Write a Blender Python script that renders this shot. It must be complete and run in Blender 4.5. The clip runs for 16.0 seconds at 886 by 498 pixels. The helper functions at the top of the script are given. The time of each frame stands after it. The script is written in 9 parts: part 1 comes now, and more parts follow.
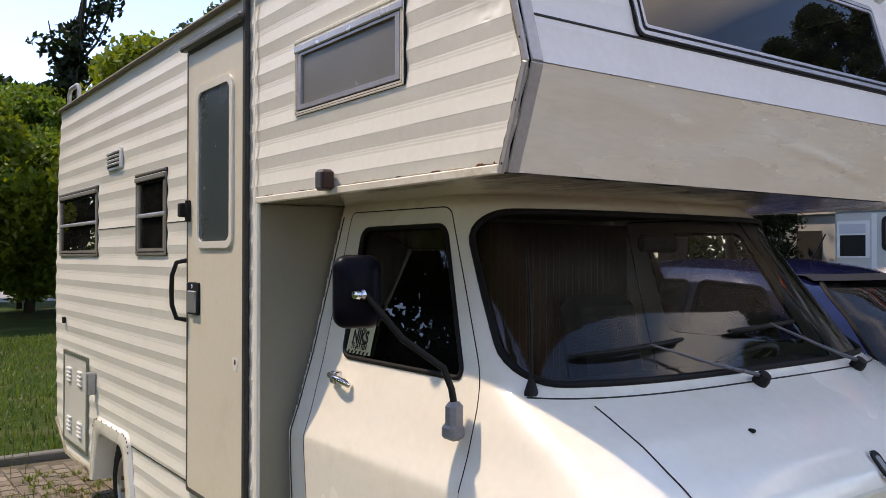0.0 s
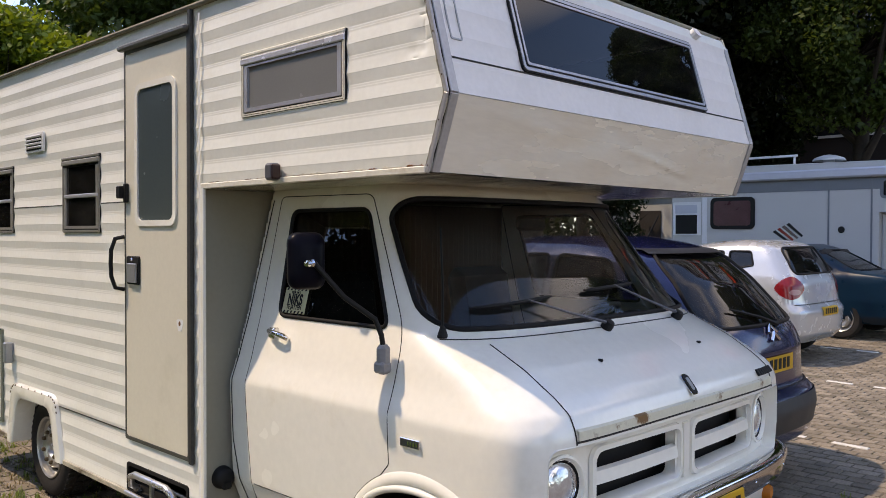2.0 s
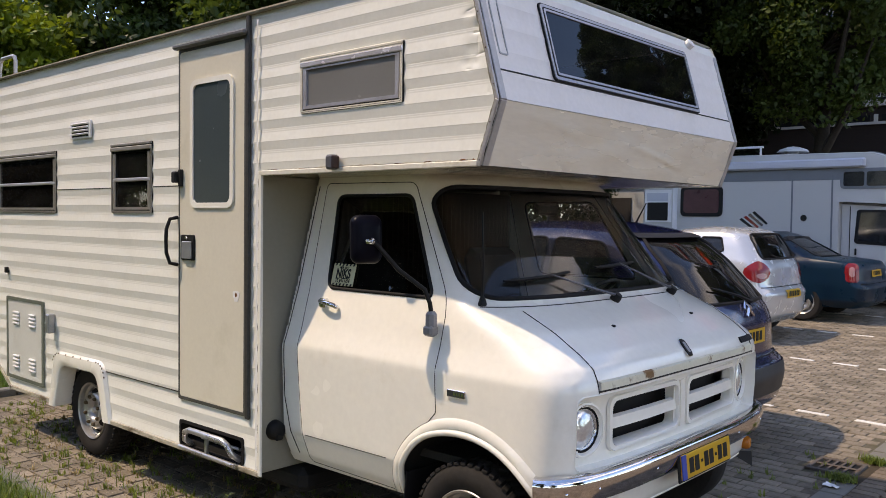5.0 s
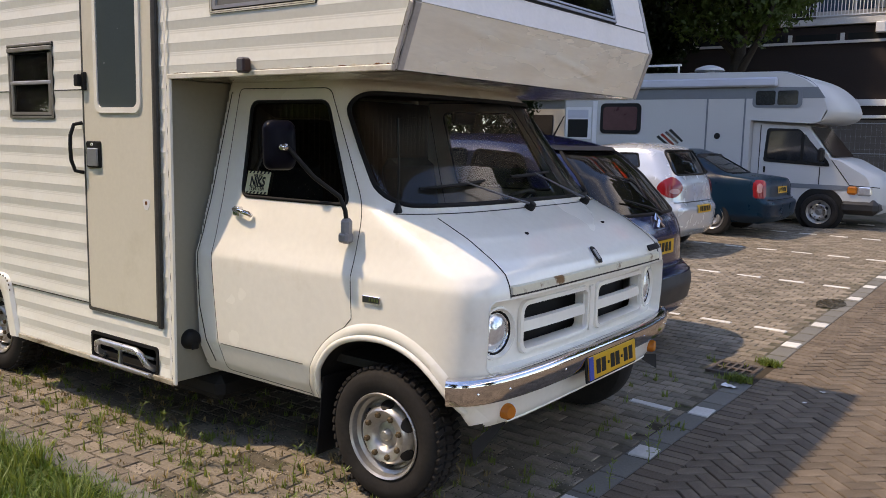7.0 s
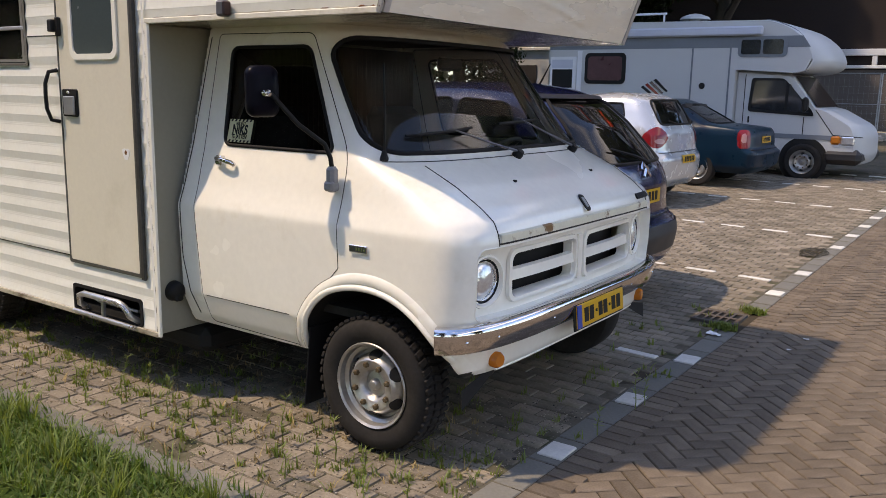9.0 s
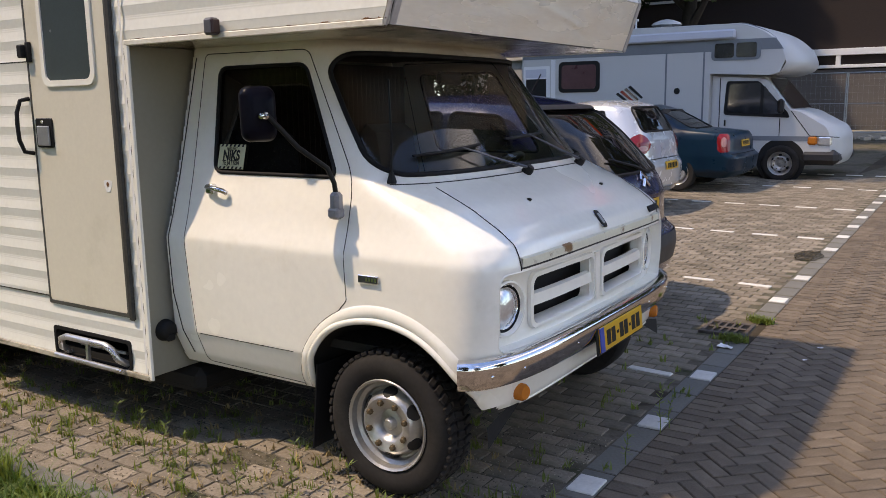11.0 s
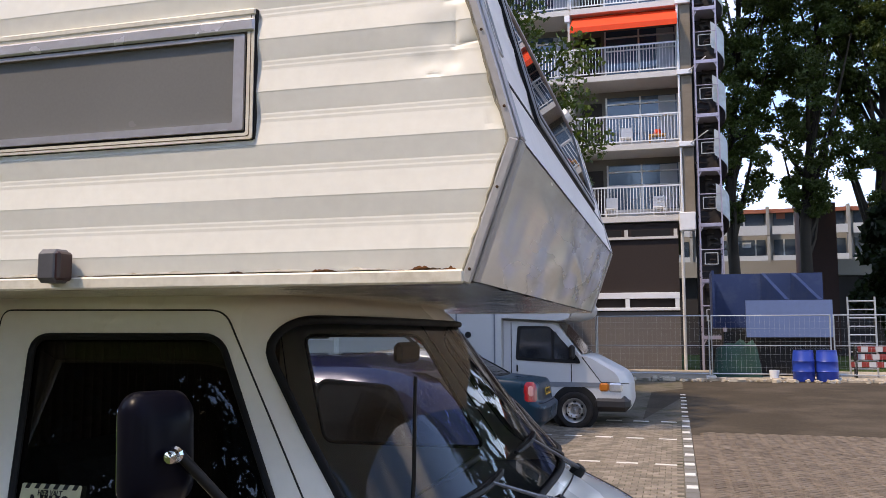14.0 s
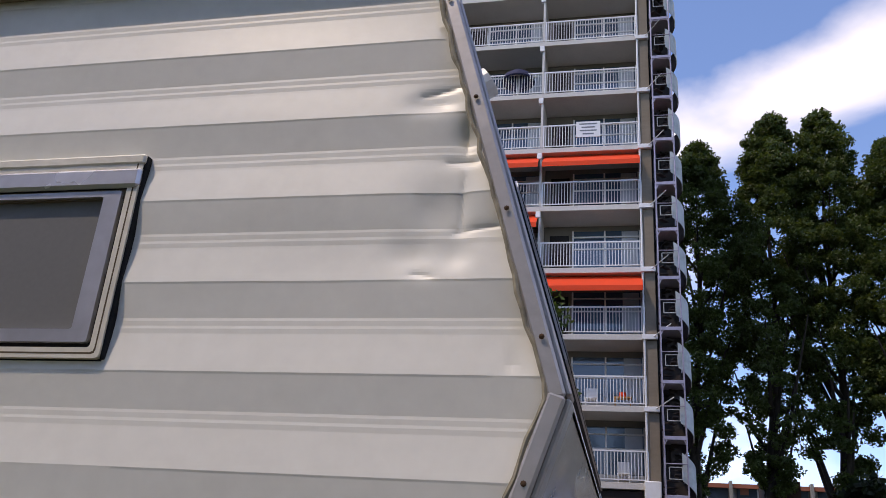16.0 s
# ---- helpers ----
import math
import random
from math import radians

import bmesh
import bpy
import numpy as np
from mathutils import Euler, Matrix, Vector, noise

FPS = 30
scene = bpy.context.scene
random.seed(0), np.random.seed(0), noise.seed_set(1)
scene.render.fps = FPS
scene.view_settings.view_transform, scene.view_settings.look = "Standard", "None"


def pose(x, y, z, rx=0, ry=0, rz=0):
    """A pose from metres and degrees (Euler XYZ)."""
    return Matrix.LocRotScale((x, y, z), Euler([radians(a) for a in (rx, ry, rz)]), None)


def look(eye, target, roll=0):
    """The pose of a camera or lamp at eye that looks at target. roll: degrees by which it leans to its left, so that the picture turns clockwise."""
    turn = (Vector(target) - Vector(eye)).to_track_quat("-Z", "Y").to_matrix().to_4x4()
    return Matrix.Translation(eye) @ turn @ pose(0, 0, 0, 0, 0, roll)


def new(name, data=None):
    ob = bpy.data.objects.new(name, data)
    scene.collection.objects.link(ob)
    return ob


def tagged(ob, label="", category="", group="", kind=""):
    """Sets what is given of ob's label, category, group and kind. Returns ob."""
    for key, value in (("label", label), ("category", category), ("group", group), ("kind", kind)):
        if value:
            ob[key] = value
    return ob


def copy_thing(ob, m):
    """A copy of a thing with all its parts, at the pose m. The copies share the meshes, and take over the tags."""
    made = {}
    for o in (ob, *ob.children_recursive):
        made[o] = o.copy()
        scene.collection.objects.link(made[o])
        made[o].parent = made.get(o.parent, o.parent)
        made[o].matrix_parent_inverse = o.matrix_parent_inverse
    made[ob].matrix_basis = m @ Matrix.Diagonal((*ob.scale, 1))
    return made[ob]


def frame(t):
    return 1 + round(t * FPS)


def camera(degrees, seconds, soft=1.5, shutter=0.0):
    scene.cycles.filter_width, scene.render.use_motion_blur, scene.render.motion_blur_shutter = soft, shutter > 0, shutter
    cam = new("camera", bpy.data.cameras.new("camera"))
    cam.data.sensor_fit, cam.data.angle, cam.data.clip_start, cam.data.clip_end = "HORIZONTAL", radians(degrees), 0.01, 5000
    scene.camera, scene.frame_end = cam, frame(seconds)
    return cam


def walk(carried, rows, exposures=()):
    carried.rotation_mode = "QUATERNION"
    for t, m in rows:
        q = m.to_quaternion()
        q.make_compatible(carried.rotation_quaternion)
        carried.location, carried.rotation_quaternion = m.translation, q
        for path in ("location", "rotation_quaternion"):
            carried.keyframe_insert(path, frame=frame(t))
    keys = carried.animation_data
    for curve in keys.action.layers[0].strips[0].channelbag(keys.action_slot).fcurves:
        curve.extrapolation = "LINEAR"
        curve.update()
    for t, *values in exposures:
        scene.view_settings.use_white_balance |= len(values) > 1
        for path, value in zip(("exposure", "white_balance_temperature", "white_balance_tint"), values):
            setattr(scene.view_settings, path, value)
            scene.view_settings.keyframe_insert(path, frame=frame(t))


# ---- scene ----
# camera and its way
cam = camera(55.7, 16.0, soft=0.6)
PATH = [
    (0, (3.078, -1.352, 1.718), (1.4609, -0.1757, 1.7367), 0.07),
    (0.5, (3.181, -1.593, 1.717), (1.7122, -0.2364, 1.6915), 1.22),
    (1, (3.333, -1.711, 1.732), (1.8835, -0.3355, 1.6623), 0.23),
    (1.5, (3.479, -1.834, 1.737), (2.0081, -0.4811, 1.6513), 0.96),
    (2, (3.512, -2.013, 1.716), (2.1143, -0.5826, 1.6813), 0.12),
    (2.5, (3.512, -2.201, 1.745), (2.1596, -0.7325, 1.6263), 0.76),
    (3, (3.603, -2.302, 1.731), (2.2387, -0.8404, 1.6757), 1.00),
    (3.2, (3.641, -2.319, 1.732), (2.2481, -0.8858, 1.6489), 0.31),
    (5.3, (3.657, -2.684, 1.699), (2.3265, -1.1922, 1.6272), 0.78),
    (5.5, (3.642, -2.696, 1.692), (2.2926, -1.2224, 1.5936), 1.53),
    (6, (3.640, -2.692, 1.671), (2.3373, -1.1825, 1.5188), 3.01),
    (6.5, (3.670, -2.657, 1.672), (2.4480, -1.0881, 1.4552), 1.99),
    (7, (3.693, -2.630, 1.661), (2.5108, -1.0384, 1.3984), 1.29),
    (7.5, (3.695, -2.619, 1.644), (2.5102, -1.0385, 1.3296), 0.89),
    (8, (3.686, -2.607, 1.636), (2.5240, -1.0196, 1.2775), 1.21),
    (8.5, (3.671, -2.612, 1.645), (2.5254, -1.0066, 1.3109), 1.42),
    (9, (3.652, -2.608, 1.632), (2.5144, -1.0051, 1.2604), 1.14),
    (9.2, (3.650, -2.605, 1.641), (2.5113, -1.0055, 1.2586), 0.84),
    (11.3, (3.238, -2.446, 1.643), (2.1566, -0.7982, 1.3041), -0.94),
    (11.5, (3.142, -2.397, 1.652), (2.0712, -0.7439, 1.3056), -0.45),
    (12, (2.830, -2.253, 1.640), (1.9844, -0.4822, 1.2522), -0.59),
    (12.5, (2.539, -2.056, 1.633), (1.8198, -0.2089, 1.3663), 0.40),
    (13, (2.308, -1.813, 1.694), (1.4938, 0.0070, 1.5369), -0.91),
    (13.5, (2.060, -1.656, 1.760), (1.3825, 0.2209, 1.8957), 0.81),
    (14, (1.846, -1.501, 1.832), (1.3167, 0.4167, 2.0334), -0.01),
    (14.5, (1.767, -1.317, 1.866), (1.2235, 0.5674, 2.2606), 1.18),
    (15, (1.735, -1.108, 1.895), (1.2427, 0.7578, 2.4215), 3.45),
    (15.5, (1.652, -0.969, 1.937), (1.2751, 0.8848, 2.5856), 2.56),
    (16, (1.642, -0.857, 1.991), (1.2123, 0.9390, 2.7593), 4.22),
]
walk(cam, [(t, look(eye, at, roll)) for t, eye, at, roll in PATH],
     [(0, 0.30, 9400, 17), (3, 0.30, 9400, 17), (9, 0.29, 9400, 17), (11.5, 0.31, 9300, 17), (12.3, -0.02, 9300, 18), (13.3, -0.02, 9100, 18), (14, 0.49, 8900, 18), (14.6, 0.58, 8700, 19), (15.0, 0.20, 8600, 19), (16, -0.33, 8200, 20)])

# daylight: high summer sun behind and to the near side of the camper, blue sky with broken cloud
SUN_DIR = Vector((-0.469, -0.407, 1.0)).normalized()
world = bpy.data.worlds.new("world")
scene.world = world
world.use_nodes = True
wt = world.node_tree
wt.nodes.clear()
w_out = wt.nodes.new("ShaderNodeOutputWorld")
w_bg = wt.nodes.new("ShaderNodeBackground")
w_sky = wt.nodes.new("ShaderNodeTexSky")
w_sky.sky_type = "NISHITA"
w_sky.sun_disc = False
w_sky.sun_elevation = math.asin(SUN_DIR.z)
w_sky.sun_rotation = math.atan2(SUN_DIR.x, SUN_DIR.y)
w_sky.air_density, w_sky.dust_density, w_sky.ozone_density = 1.0, 0.5, 4.0
w_co = wt.nodes.new("ShaderNodeTexCoord")
w_map = wt.nodes.new("ShaderNodeMapping")
w_map.inputs["Scale"].default_value = (1.0, 1.0, 2.6)
w_map.inputs["Rotation"].default_value = (0.25, -0.35, 0.4)
w_map.inputs["Location"].default_value = (0.35, 0.0, 0.1)
w_cl = wt.nodes.new("ShaderNodeTexNoise")
w_cl.inputs["Scale"].default_value = 1.7
w_cl.inputs["Detail"].default_value = 7.0
w_cl.inputs["Roughness"].default_value = 0.52
w_cl.inputs["Distortion"].default_value = 0.35
w_ramp = wt.nodes.new("ShaderNodeValToRGB")
w_ramp.color_ramp.elements[0].position = 0.497
w_ramp.color_ramp.elements[1].position = 1.0
w_mix = wt.nodes.new("ShaderNodeMix")
w_mix.data_type = "RGBA"
w_mix.inputs["B"].default_value = (13.0, 12.8, 12.4, 1)
wt.links.new(w_co.outputs["Generated"], w_map.inputs["Vector"])
wt.links.new(w_map.outputs["Vector"], w_cl.inputs["Vector"])
# a long streak of cloud drawn out by the wind
w_dot = wt.nodes.new("ShaderNodeVectorMath")
w_dot.operation = "DOT_PRODUCT"
w_dot.inputs[1].default_value = (0.394, 0.436, -0.809)
w_abs = wt.nodes.new("ShaderNodeMath")
w_abs.operation = "ABSOLUTE"
w_band = wt.nodes.new("ShaderNodeMapRange")
w_band.interpolation_type = "SMOOTHSTEP"
w_band.inputs["From Min"].default_value, w_band.inputs["From Max"].default_value = 0.0, 0.11
w_band.inputs["To Min"].default_value, w_band.inputs["To Max"].default_value = 0.19, -0.05
w_add = wt.nodes.new("ShaderNodeMath")
w_add.operation = "ADD"
wt.links.new(w_co.outputs["Generated"], w_dot.inputs[0])
wt.links.new(w_dot.outputs["Value"], w_abs.inputs[0])
wt.links.new(w_abs.outputs[0], w_band.inputs["Value"])
wt.links.new(w_band.outputs["Result"], w_add.inputs[0])
wt.links.new(w_cl.outputs["Fac"], w_add.inputs[1])
wt.links.new(w_add.outputs[0], w_ramp.inputs["Fac"])
wt.links.new(w_ramp.outputs["Color"], w_mix.inputs["Factor"])
w_blue = wt.nodes.new("ShaderNodeMix")
w_blue.data_type, w_blue.blend_type = "RGBA", "MULTIPLY"
w_blue.inputs["Factor"].default_value = 1.0
w_blue.inputs["B"].default_value = (0.88, 1.05, 1.31, 1)
wt.links.new(w_sky.outputs["Color"], w_blue.inputs["A"])
wt.links.new(w_blue.outputs["Result"], w_mix.inputs["A"])
wt.links.new(w_mix.outputs["Result"], w_bg.inputs["Color"])
w_bg.inputs["Strength"].default_value = 0.268
wt.links.new(w_bg.outputs["Background"], w_out.inputs["Surface"])
sun = new("sun", bpy.data.lights.new("sun", "SUN"))
sun.data.energy, sun.data.angle, sun.data.color = 2.95, radians(1.1), (1.0, 0.95, 0.87)
sun.matrix_world = look(SUN_DIR * 60, (0, 0, 0))

# ---------- mesh helpers ----------
class MB:
    """Gathers vertices and faces of one mesh."""

    def __init__(self):
        self.v, self.f = [], []

    def add(self, verts, faces):
        o = len(self.v)
        self.v.extend(tuple(p) for p in verts)
        self.f.extend(tuple(o + i for i in q) for q in faces)
        return self

    def box(self, c, s, b=0.0, m=None):
        """A box round c of size s, its edges chamfered by b, turned by m about c."""
        hx, hy, hz = s[0] / 2, s[1] / 2, s[2] / 2
        b = min(b, hx * 0.98, hy * 0.98, hz * 0.98)
        vs, fs = [], []
        if b <= 0:
            vs = [(x, y, z) for x in (-hx, hx) for y in (-hy, hy) for z in (-hz, hz)]
            fs = [(0, 1, 3, 2), (4, 6, 7, 5), (0, 4, 5, 1), (2, 3, 7, 6), (0, 2, 6, 4), (1, 5, 7, 3)]
        else:
            idx = {}
            for sx in (-1, 1):
                for sy in (-1, 1):
                    for sz in (-1, 1):
                        for a in range(3):
                            p = [sx * hx, sy * hy, sz * hz]
                            for k in range(3):
                                if k != a:
                                    p[k] -= (sx, sy, sz)[k] * b
                            idx[sx, sy, sz, a] = len(vs)
                            vs.append(tuple(p))
            for a in range(3):
                u, w = (a + 1) % 3, (a + 2) % 3
                for sa in (-1, 1):
                    q = []
                    for su, sw in ((-1, -1), (1, -1), (1, 1), (-1, 1)):
                        k = [0, 0, 0]
                        k[a], k[u], k[w] = sa, su, sw
                        q.append(idx[(*k, a)])
                    fs.append(tuple(q if sa > 0 else q[::-1]))
                for su in (-1, 1):
                    for sw in (-1, 1):
                        q = []
                        for sa, ax in ((-1, u), (1, u), (1, w), (-1, w)):
                            k = [0, 0, 0]
                            k[a], k[u], k[w] = sa, su, sw
                            q.append(idx[(*k, ax)])
                        fs.append(tuple(q if su * sw > 0 else q[::-1]))
            for sx in (-1, 1):
                for sy in (-1, 1):
                    for sz in (-1, 1):
                        q = [idx[sx, sy, sz, a] for a in range(3)]
                        fs.append(tuple(q if sx * sy * sz > 0 else q[::-1]))
        m = m or Matrix.Identity(3)
        c = Vector(c)
        return self.add([c + m.to_3x3() @ Vector(p) for p in vs], fs)

    def tube(self, pts, r, n=8, closed=False, caps=True):
        """A round bar along pts; r one radius or one a point."""
        pts = [Vector(p) for p in pts]
        k = len(pts)
        rr = r if isinstance(r, (list, tuple)) else [r] * k
        tang = []
        for i in range(k):
            a = pts[(i - 1) % k] if closed or i else pts[0]
            b = pts[(i + 1) % k] if closed or i < k - 1 else pts[-1]
            d = b - a
            tang.append(d.normalized() if d.length > 1e-9 else Vector((0, 0, 1)))
        up = Vector((0, 0, 1)) if abs(tang[0].z) < 0.9 else Vector((1, 0, 0))
        side = tang[0].cross(up).normalized()
        vs = []
        for i in range(k):
            side = (side - tang[i] * side.dot(tang[i]))
            side = side.normalized() if side.length > 1e-6 else tang[i].orthogonal().normalized()
            o = tang[i].cross(side)
            for j in range(n):
                a = 2 * math.pi * j / n
                vs.append(pts[i] + rr[i] * (math.cos(a) * side + math.sin(a) * o))
        fs = []
        for i in range(k if closed else k - 1):
            i2 = (i + 1) % k
            for j in range(n):
                j2 = (j + 1) % n
                fs.append((i * n + j, i2 * n + j, i2 * n + j2, i * n + j2))
        if caps and not closed:
            fs.append(tuple(range(n)))
            fs.append(tuple((k - 1) * n + j for j in reversed(range(n))))
        return self.add(vs, fs)

    def lathe(self, prof, m, n=40):
        """Profile rows (r, h) turned about the local z axis of m."""
        vs, fs = [], []
        for r, h in prof:
            for j in range(n):
                a = 2 * math.pi * j / n
                vs.append(m @ Vector((r * math.cos(a), r * math.sin(a), h)))
        for i in range(len(prof) - 1):
            for j in range(n):
                j2 = (j + 1) % n
                fs.append((i * n + j, i * n + j2, (i + 1) * n + j2, (i + 1) * n + j))
        return self.add(vs, fs)

    def prism(self, poly, m, h, b=0.0):
        """A flat polygon (x, y) of thickness h along local z of m, its top edge chamfered by b."""
        k = len(poly)
        cx, cy = sum(p[0] for p in poly) / k, sum(p[1] for p in poly) / k
        rings = [(1.0, 0.0), (1.0, h - b)] + ([(None, h)] if b > 0 else [])
        vs = []
        size = max(max(abs(p[0] - cx), abs(p[1] - cy)) for p in poly)
        for s, z in rings:
            for p in poly:
                q = 1 - b / size if s is None else s
                vs.append(m @ Vector((cx + (p[0] - cx) * q, cy + (p[1] - cy) * q, z)))
        fs = [tuple(reversed(range(k)))]
        for i in range(len(rings) - 1):
            for j in range(k):
                j2 = (j + 1) % k
                fs.append((i * k + j, i * k + j2, (i + 1) * k + j2, (i + 1) * k + j))
        fs.append(tuple((len(rings) - 1) * k + j for j in range(k)))
        return self.add(vs, fs)


def part(name, mb, material, parent=None, label="", smooth=None, kind=""):
    """One mesh object out of a mesh builder, under a thing or a part."""
    me = bpy.data.meshes.new(name)
    me.from_pydata(mb.v, [], mb.f)
    me.materials.append(material)
    me.update()
    if smooth:
        me.polygons.foreach_set("use_smooth", [True] * len(me.polygons))
        me.set_sharp_from_angle(angle=radians(smooth))
    ob = new(name, me)
    if parent is not None:
        ob.parent = parent
    if label or kind:
        tagged(ob, label, kind=kind)
    return ob


def thing(name, label, category, at=(0, 0, 0), group="", kind=""):
    ob = new(name)
    ob.empty_display_size = 0.2
    ob.location = at
    return tagged(ob, label, category, group, kind)


def rrect(x0, y0, x1, y1, r, n=5):
    """A rectangle with round corners, anticlockwise."""
    out = []
    for cx, cy, a0 in ((x1 - r, y0 + r, -90), (x1 - r, y1 - r, 0), (x0 + r, y1 - r, 90), (x0 + r, y0 + r, 180)):
        for i in range(n + 1):
            a = radians(a0 + 90 * i / n)
            out.append((cx + r * math.cos(a), cy + r * math.sin(a)))
    return out


def rounded(poly, r, n=5):
    """A polygon with its corners rounded."""
    out, k = [], len(poly)
    for i in range(k):
        a, b, c = Vector(poly[i - 1]), Vector(poly[i]), Vector(poly[(i + 1) % k])
        rr = r[i] if isinstance(r, (list, tuple)) else r
        p, q = b + (a - b).normalized() * rr, b + (c - b).normalized() * rr
        for j in range(n + 1):
            t = j / n
            out.append(tuple((1 - t) ** 2 * p + 2 * t * (1 - t) * b + t * t * q))
    return out


def dense(poly, step, closed=True):
    out = []
    k = len(poly)
    for i in range(k if closed else k - 1):
        a, b = Vector(poly[i]), Vector(poly[(i + 1) % k])
        m = max(1, int((b - a).length / step))
        out += [tuple(a.lerp(b, j / m)) for j in range(m)]
    if not closed:
        out.append(tuple(poly[-1]))
    return out


def inside(poly, px, py):
    """Which of the points lie in the polygon (arrays)."""
    res = np.zeros(px.shape, bool)
    k = len(poly)
    for i in range(k):
        (x1, y1), (x2, y2) = poly[i][:2], poly[(i + 1) % k][:2]
        if y1 == y2:
            continue
        c = ((y1 > py) != (y2 > py)) & (px < (x2 - x1) * (py - y1) / (y2 - y1) + x1)
        res ^= c
    return res


def frame_ring(mb, outer, inner, to3, depth):
    """A flat frame between two outlines of the same length; to3(u, v, w) gives the place, w outwards."""
    k = len(outer)
    vs = [to3(*p, 0) for p in outer] + [to3(*p, depth) for p in outer] + [to3(*p, depth) for p in inner] + [to3(*p, 0) for p in inner]
    fs = []
    for i in range(k):
        j = (i + 1) % k
        for a in range(3):
            fs.append((a * k + i, a * k + j, (a + 1) * k + j, (a + 1) * k + i))
    mb.add(vs, fs)
    return mb


class Shell:
    """A closed car body, level by level: at each height an outline with straight sides and rounded ends.
    Rows: z, x of the tail, x of the nose, half width, tail corner length, nose corner length, tail and nose squareness."""

    def __init__(self, rows, yc=0.0, soft=0.03):
        self.rows = np.array(rows, float)
        self.z0, self.z1, self.yc = self.rows[0, 0], self.rows[-1, 0], yc
        zs = np.linspace(self.z0, self.z1, 400)
        cols = [np.interp(zs, self.rows[:, 0], self.rows[:, k]) for k in range(1, 8)]
        w = max(1, int(soft / (zs[1] - zs[0])))
        ker = np.hanning(2 * w + 3)[1:-1]
        ker /= ker.sum()
        p = len(ker) // 2
        out = []
        for c in cols:
            e = np.concatenate([2 * c[0] - c[p:0:-1], c, 2 * c[-1] - c[-2:-p - 2:-1]]) if p else c
            out.append(np.convolve(e, ker, "valid") if p else c)
        self.zs, self.cols = zs, out

    def at(self, z):
        return [float(np.interp(z, self.zs, c)) for c in self.cols]

    def side(self, x, z):
        """The half width at x, z."""
        xr, xf, hw, cr, cf, nr, nf = self.at(z)
        if x > xf - cf:
            return hw * max(0.0, 1 - min(1, (x - xf + cf) / cf) ** nf) ** (1 / nf)
        if x < xr + cr:
            return hw * max(0.0, 1 - min(1, (xr + cr - x) / cr) ** nr) ** (1 / nr)
        return hw

    def nose(self, y, z):
        xr, xf, hw, cr, cf, nr, nf = self.at(z)
        d = min(1.0, abs(y - self.yc) / hw)
        return xf - cf + cf * max(0.0, 1 - d ** nf) ** (1 / nf)

    def tail(self, y, z):
        xr, xf, hw, cr, cf, nr, nf = self.at(z)
        d = min(1.0, abs(y - self.yc) / hw)
        return xr + cr - cr * max(0.0, 1 - d ** nr) ** (1 / nr)

    def ring(self, z, n):
        xr, xf, hw, cr, cf, nr, nf = self.at(z)
        ph = np.linspace(0, np.pi / 2, 160)
        ax, ay = np.cos(ph), np.sin(ph)
        rear = np.stack([xr + cr - cr * ax ** (2 / nr), hw * ay ** (2 / nr)], -1)
        front = np.stack([xf - cf + cf * ay ** (2 / nf), hw * ax ** (2 / nf)], -1)
        line = np.concatenate([rear, front])
        s = np.concatenate([[0], np.cumsum(np.hypot(*np.diff(line, axis=0).T))])
        t = np.linspace(0, s[-1], n)
        return np.stack([np.interp(t, s, line[:, 0]), np.interp(t, s, line[:, 1])], -1)

    def grid(self, n, zlist):
        """Vertices of both halves and quads with their middles and outward normals."""
        half = [self.ring(z, n) for z in zlist]
        k = 2 * n - 2
        V = []
        for z, r in zip(zlist, half):
            near = np.stack([r[:, 0], self.yc - r[:, 1], np.full(n, z)], -1)
            far = np.stack([r[::-1, 0], self.yc + r[::-1, 1], np.full(n, z)], -1)[1:-1]
            V.append(np.concatenate([near, far]))
        V = np.concatenate(V)
        i, j = np.meshgrid(np.arange(len(zlist) - 1), np.arange(k), indexing="ij")
        a, b = i * k + j, i * k + (j + 1) % k
        F = np.stack([a, b, b + k, a + k], -1).reshape(-1, 4)
        mid = V[F].mean(1)
        nor = np.cross(V[F[:, 1]] - V[F[:, 0]], V[F[:, 3]] - V[F[:, 0]])
        nor /= np.linalg.norm(nor, axis=1)[:, None] + 1e-12
        return V, F, mid, nor


def patch(V, F, keep, shift=None):
    """A mesh builder of the chosen quads, moved along shift (per vertex)."""
    F = F[keep]
    used, inv = np.unique(F, return_inverse=True)
    mb = MB()
    P = V[used] if shift is None else V[used] + shift[used]
    mb.v = [tuple(p) for p in P.tolist()]
    mb.f = [tuple(q) for q in inv.reshape(-1, 4).tolist()]
    return mb


def vertex_normals(V, F, nor):
    N = np.zeros_like(V)
    for c in range(4):
        np.add.at(N, F[:, c], nor)
    return N / (np.linalg.norm(N, axis=1)[:, None] + 1e-12)


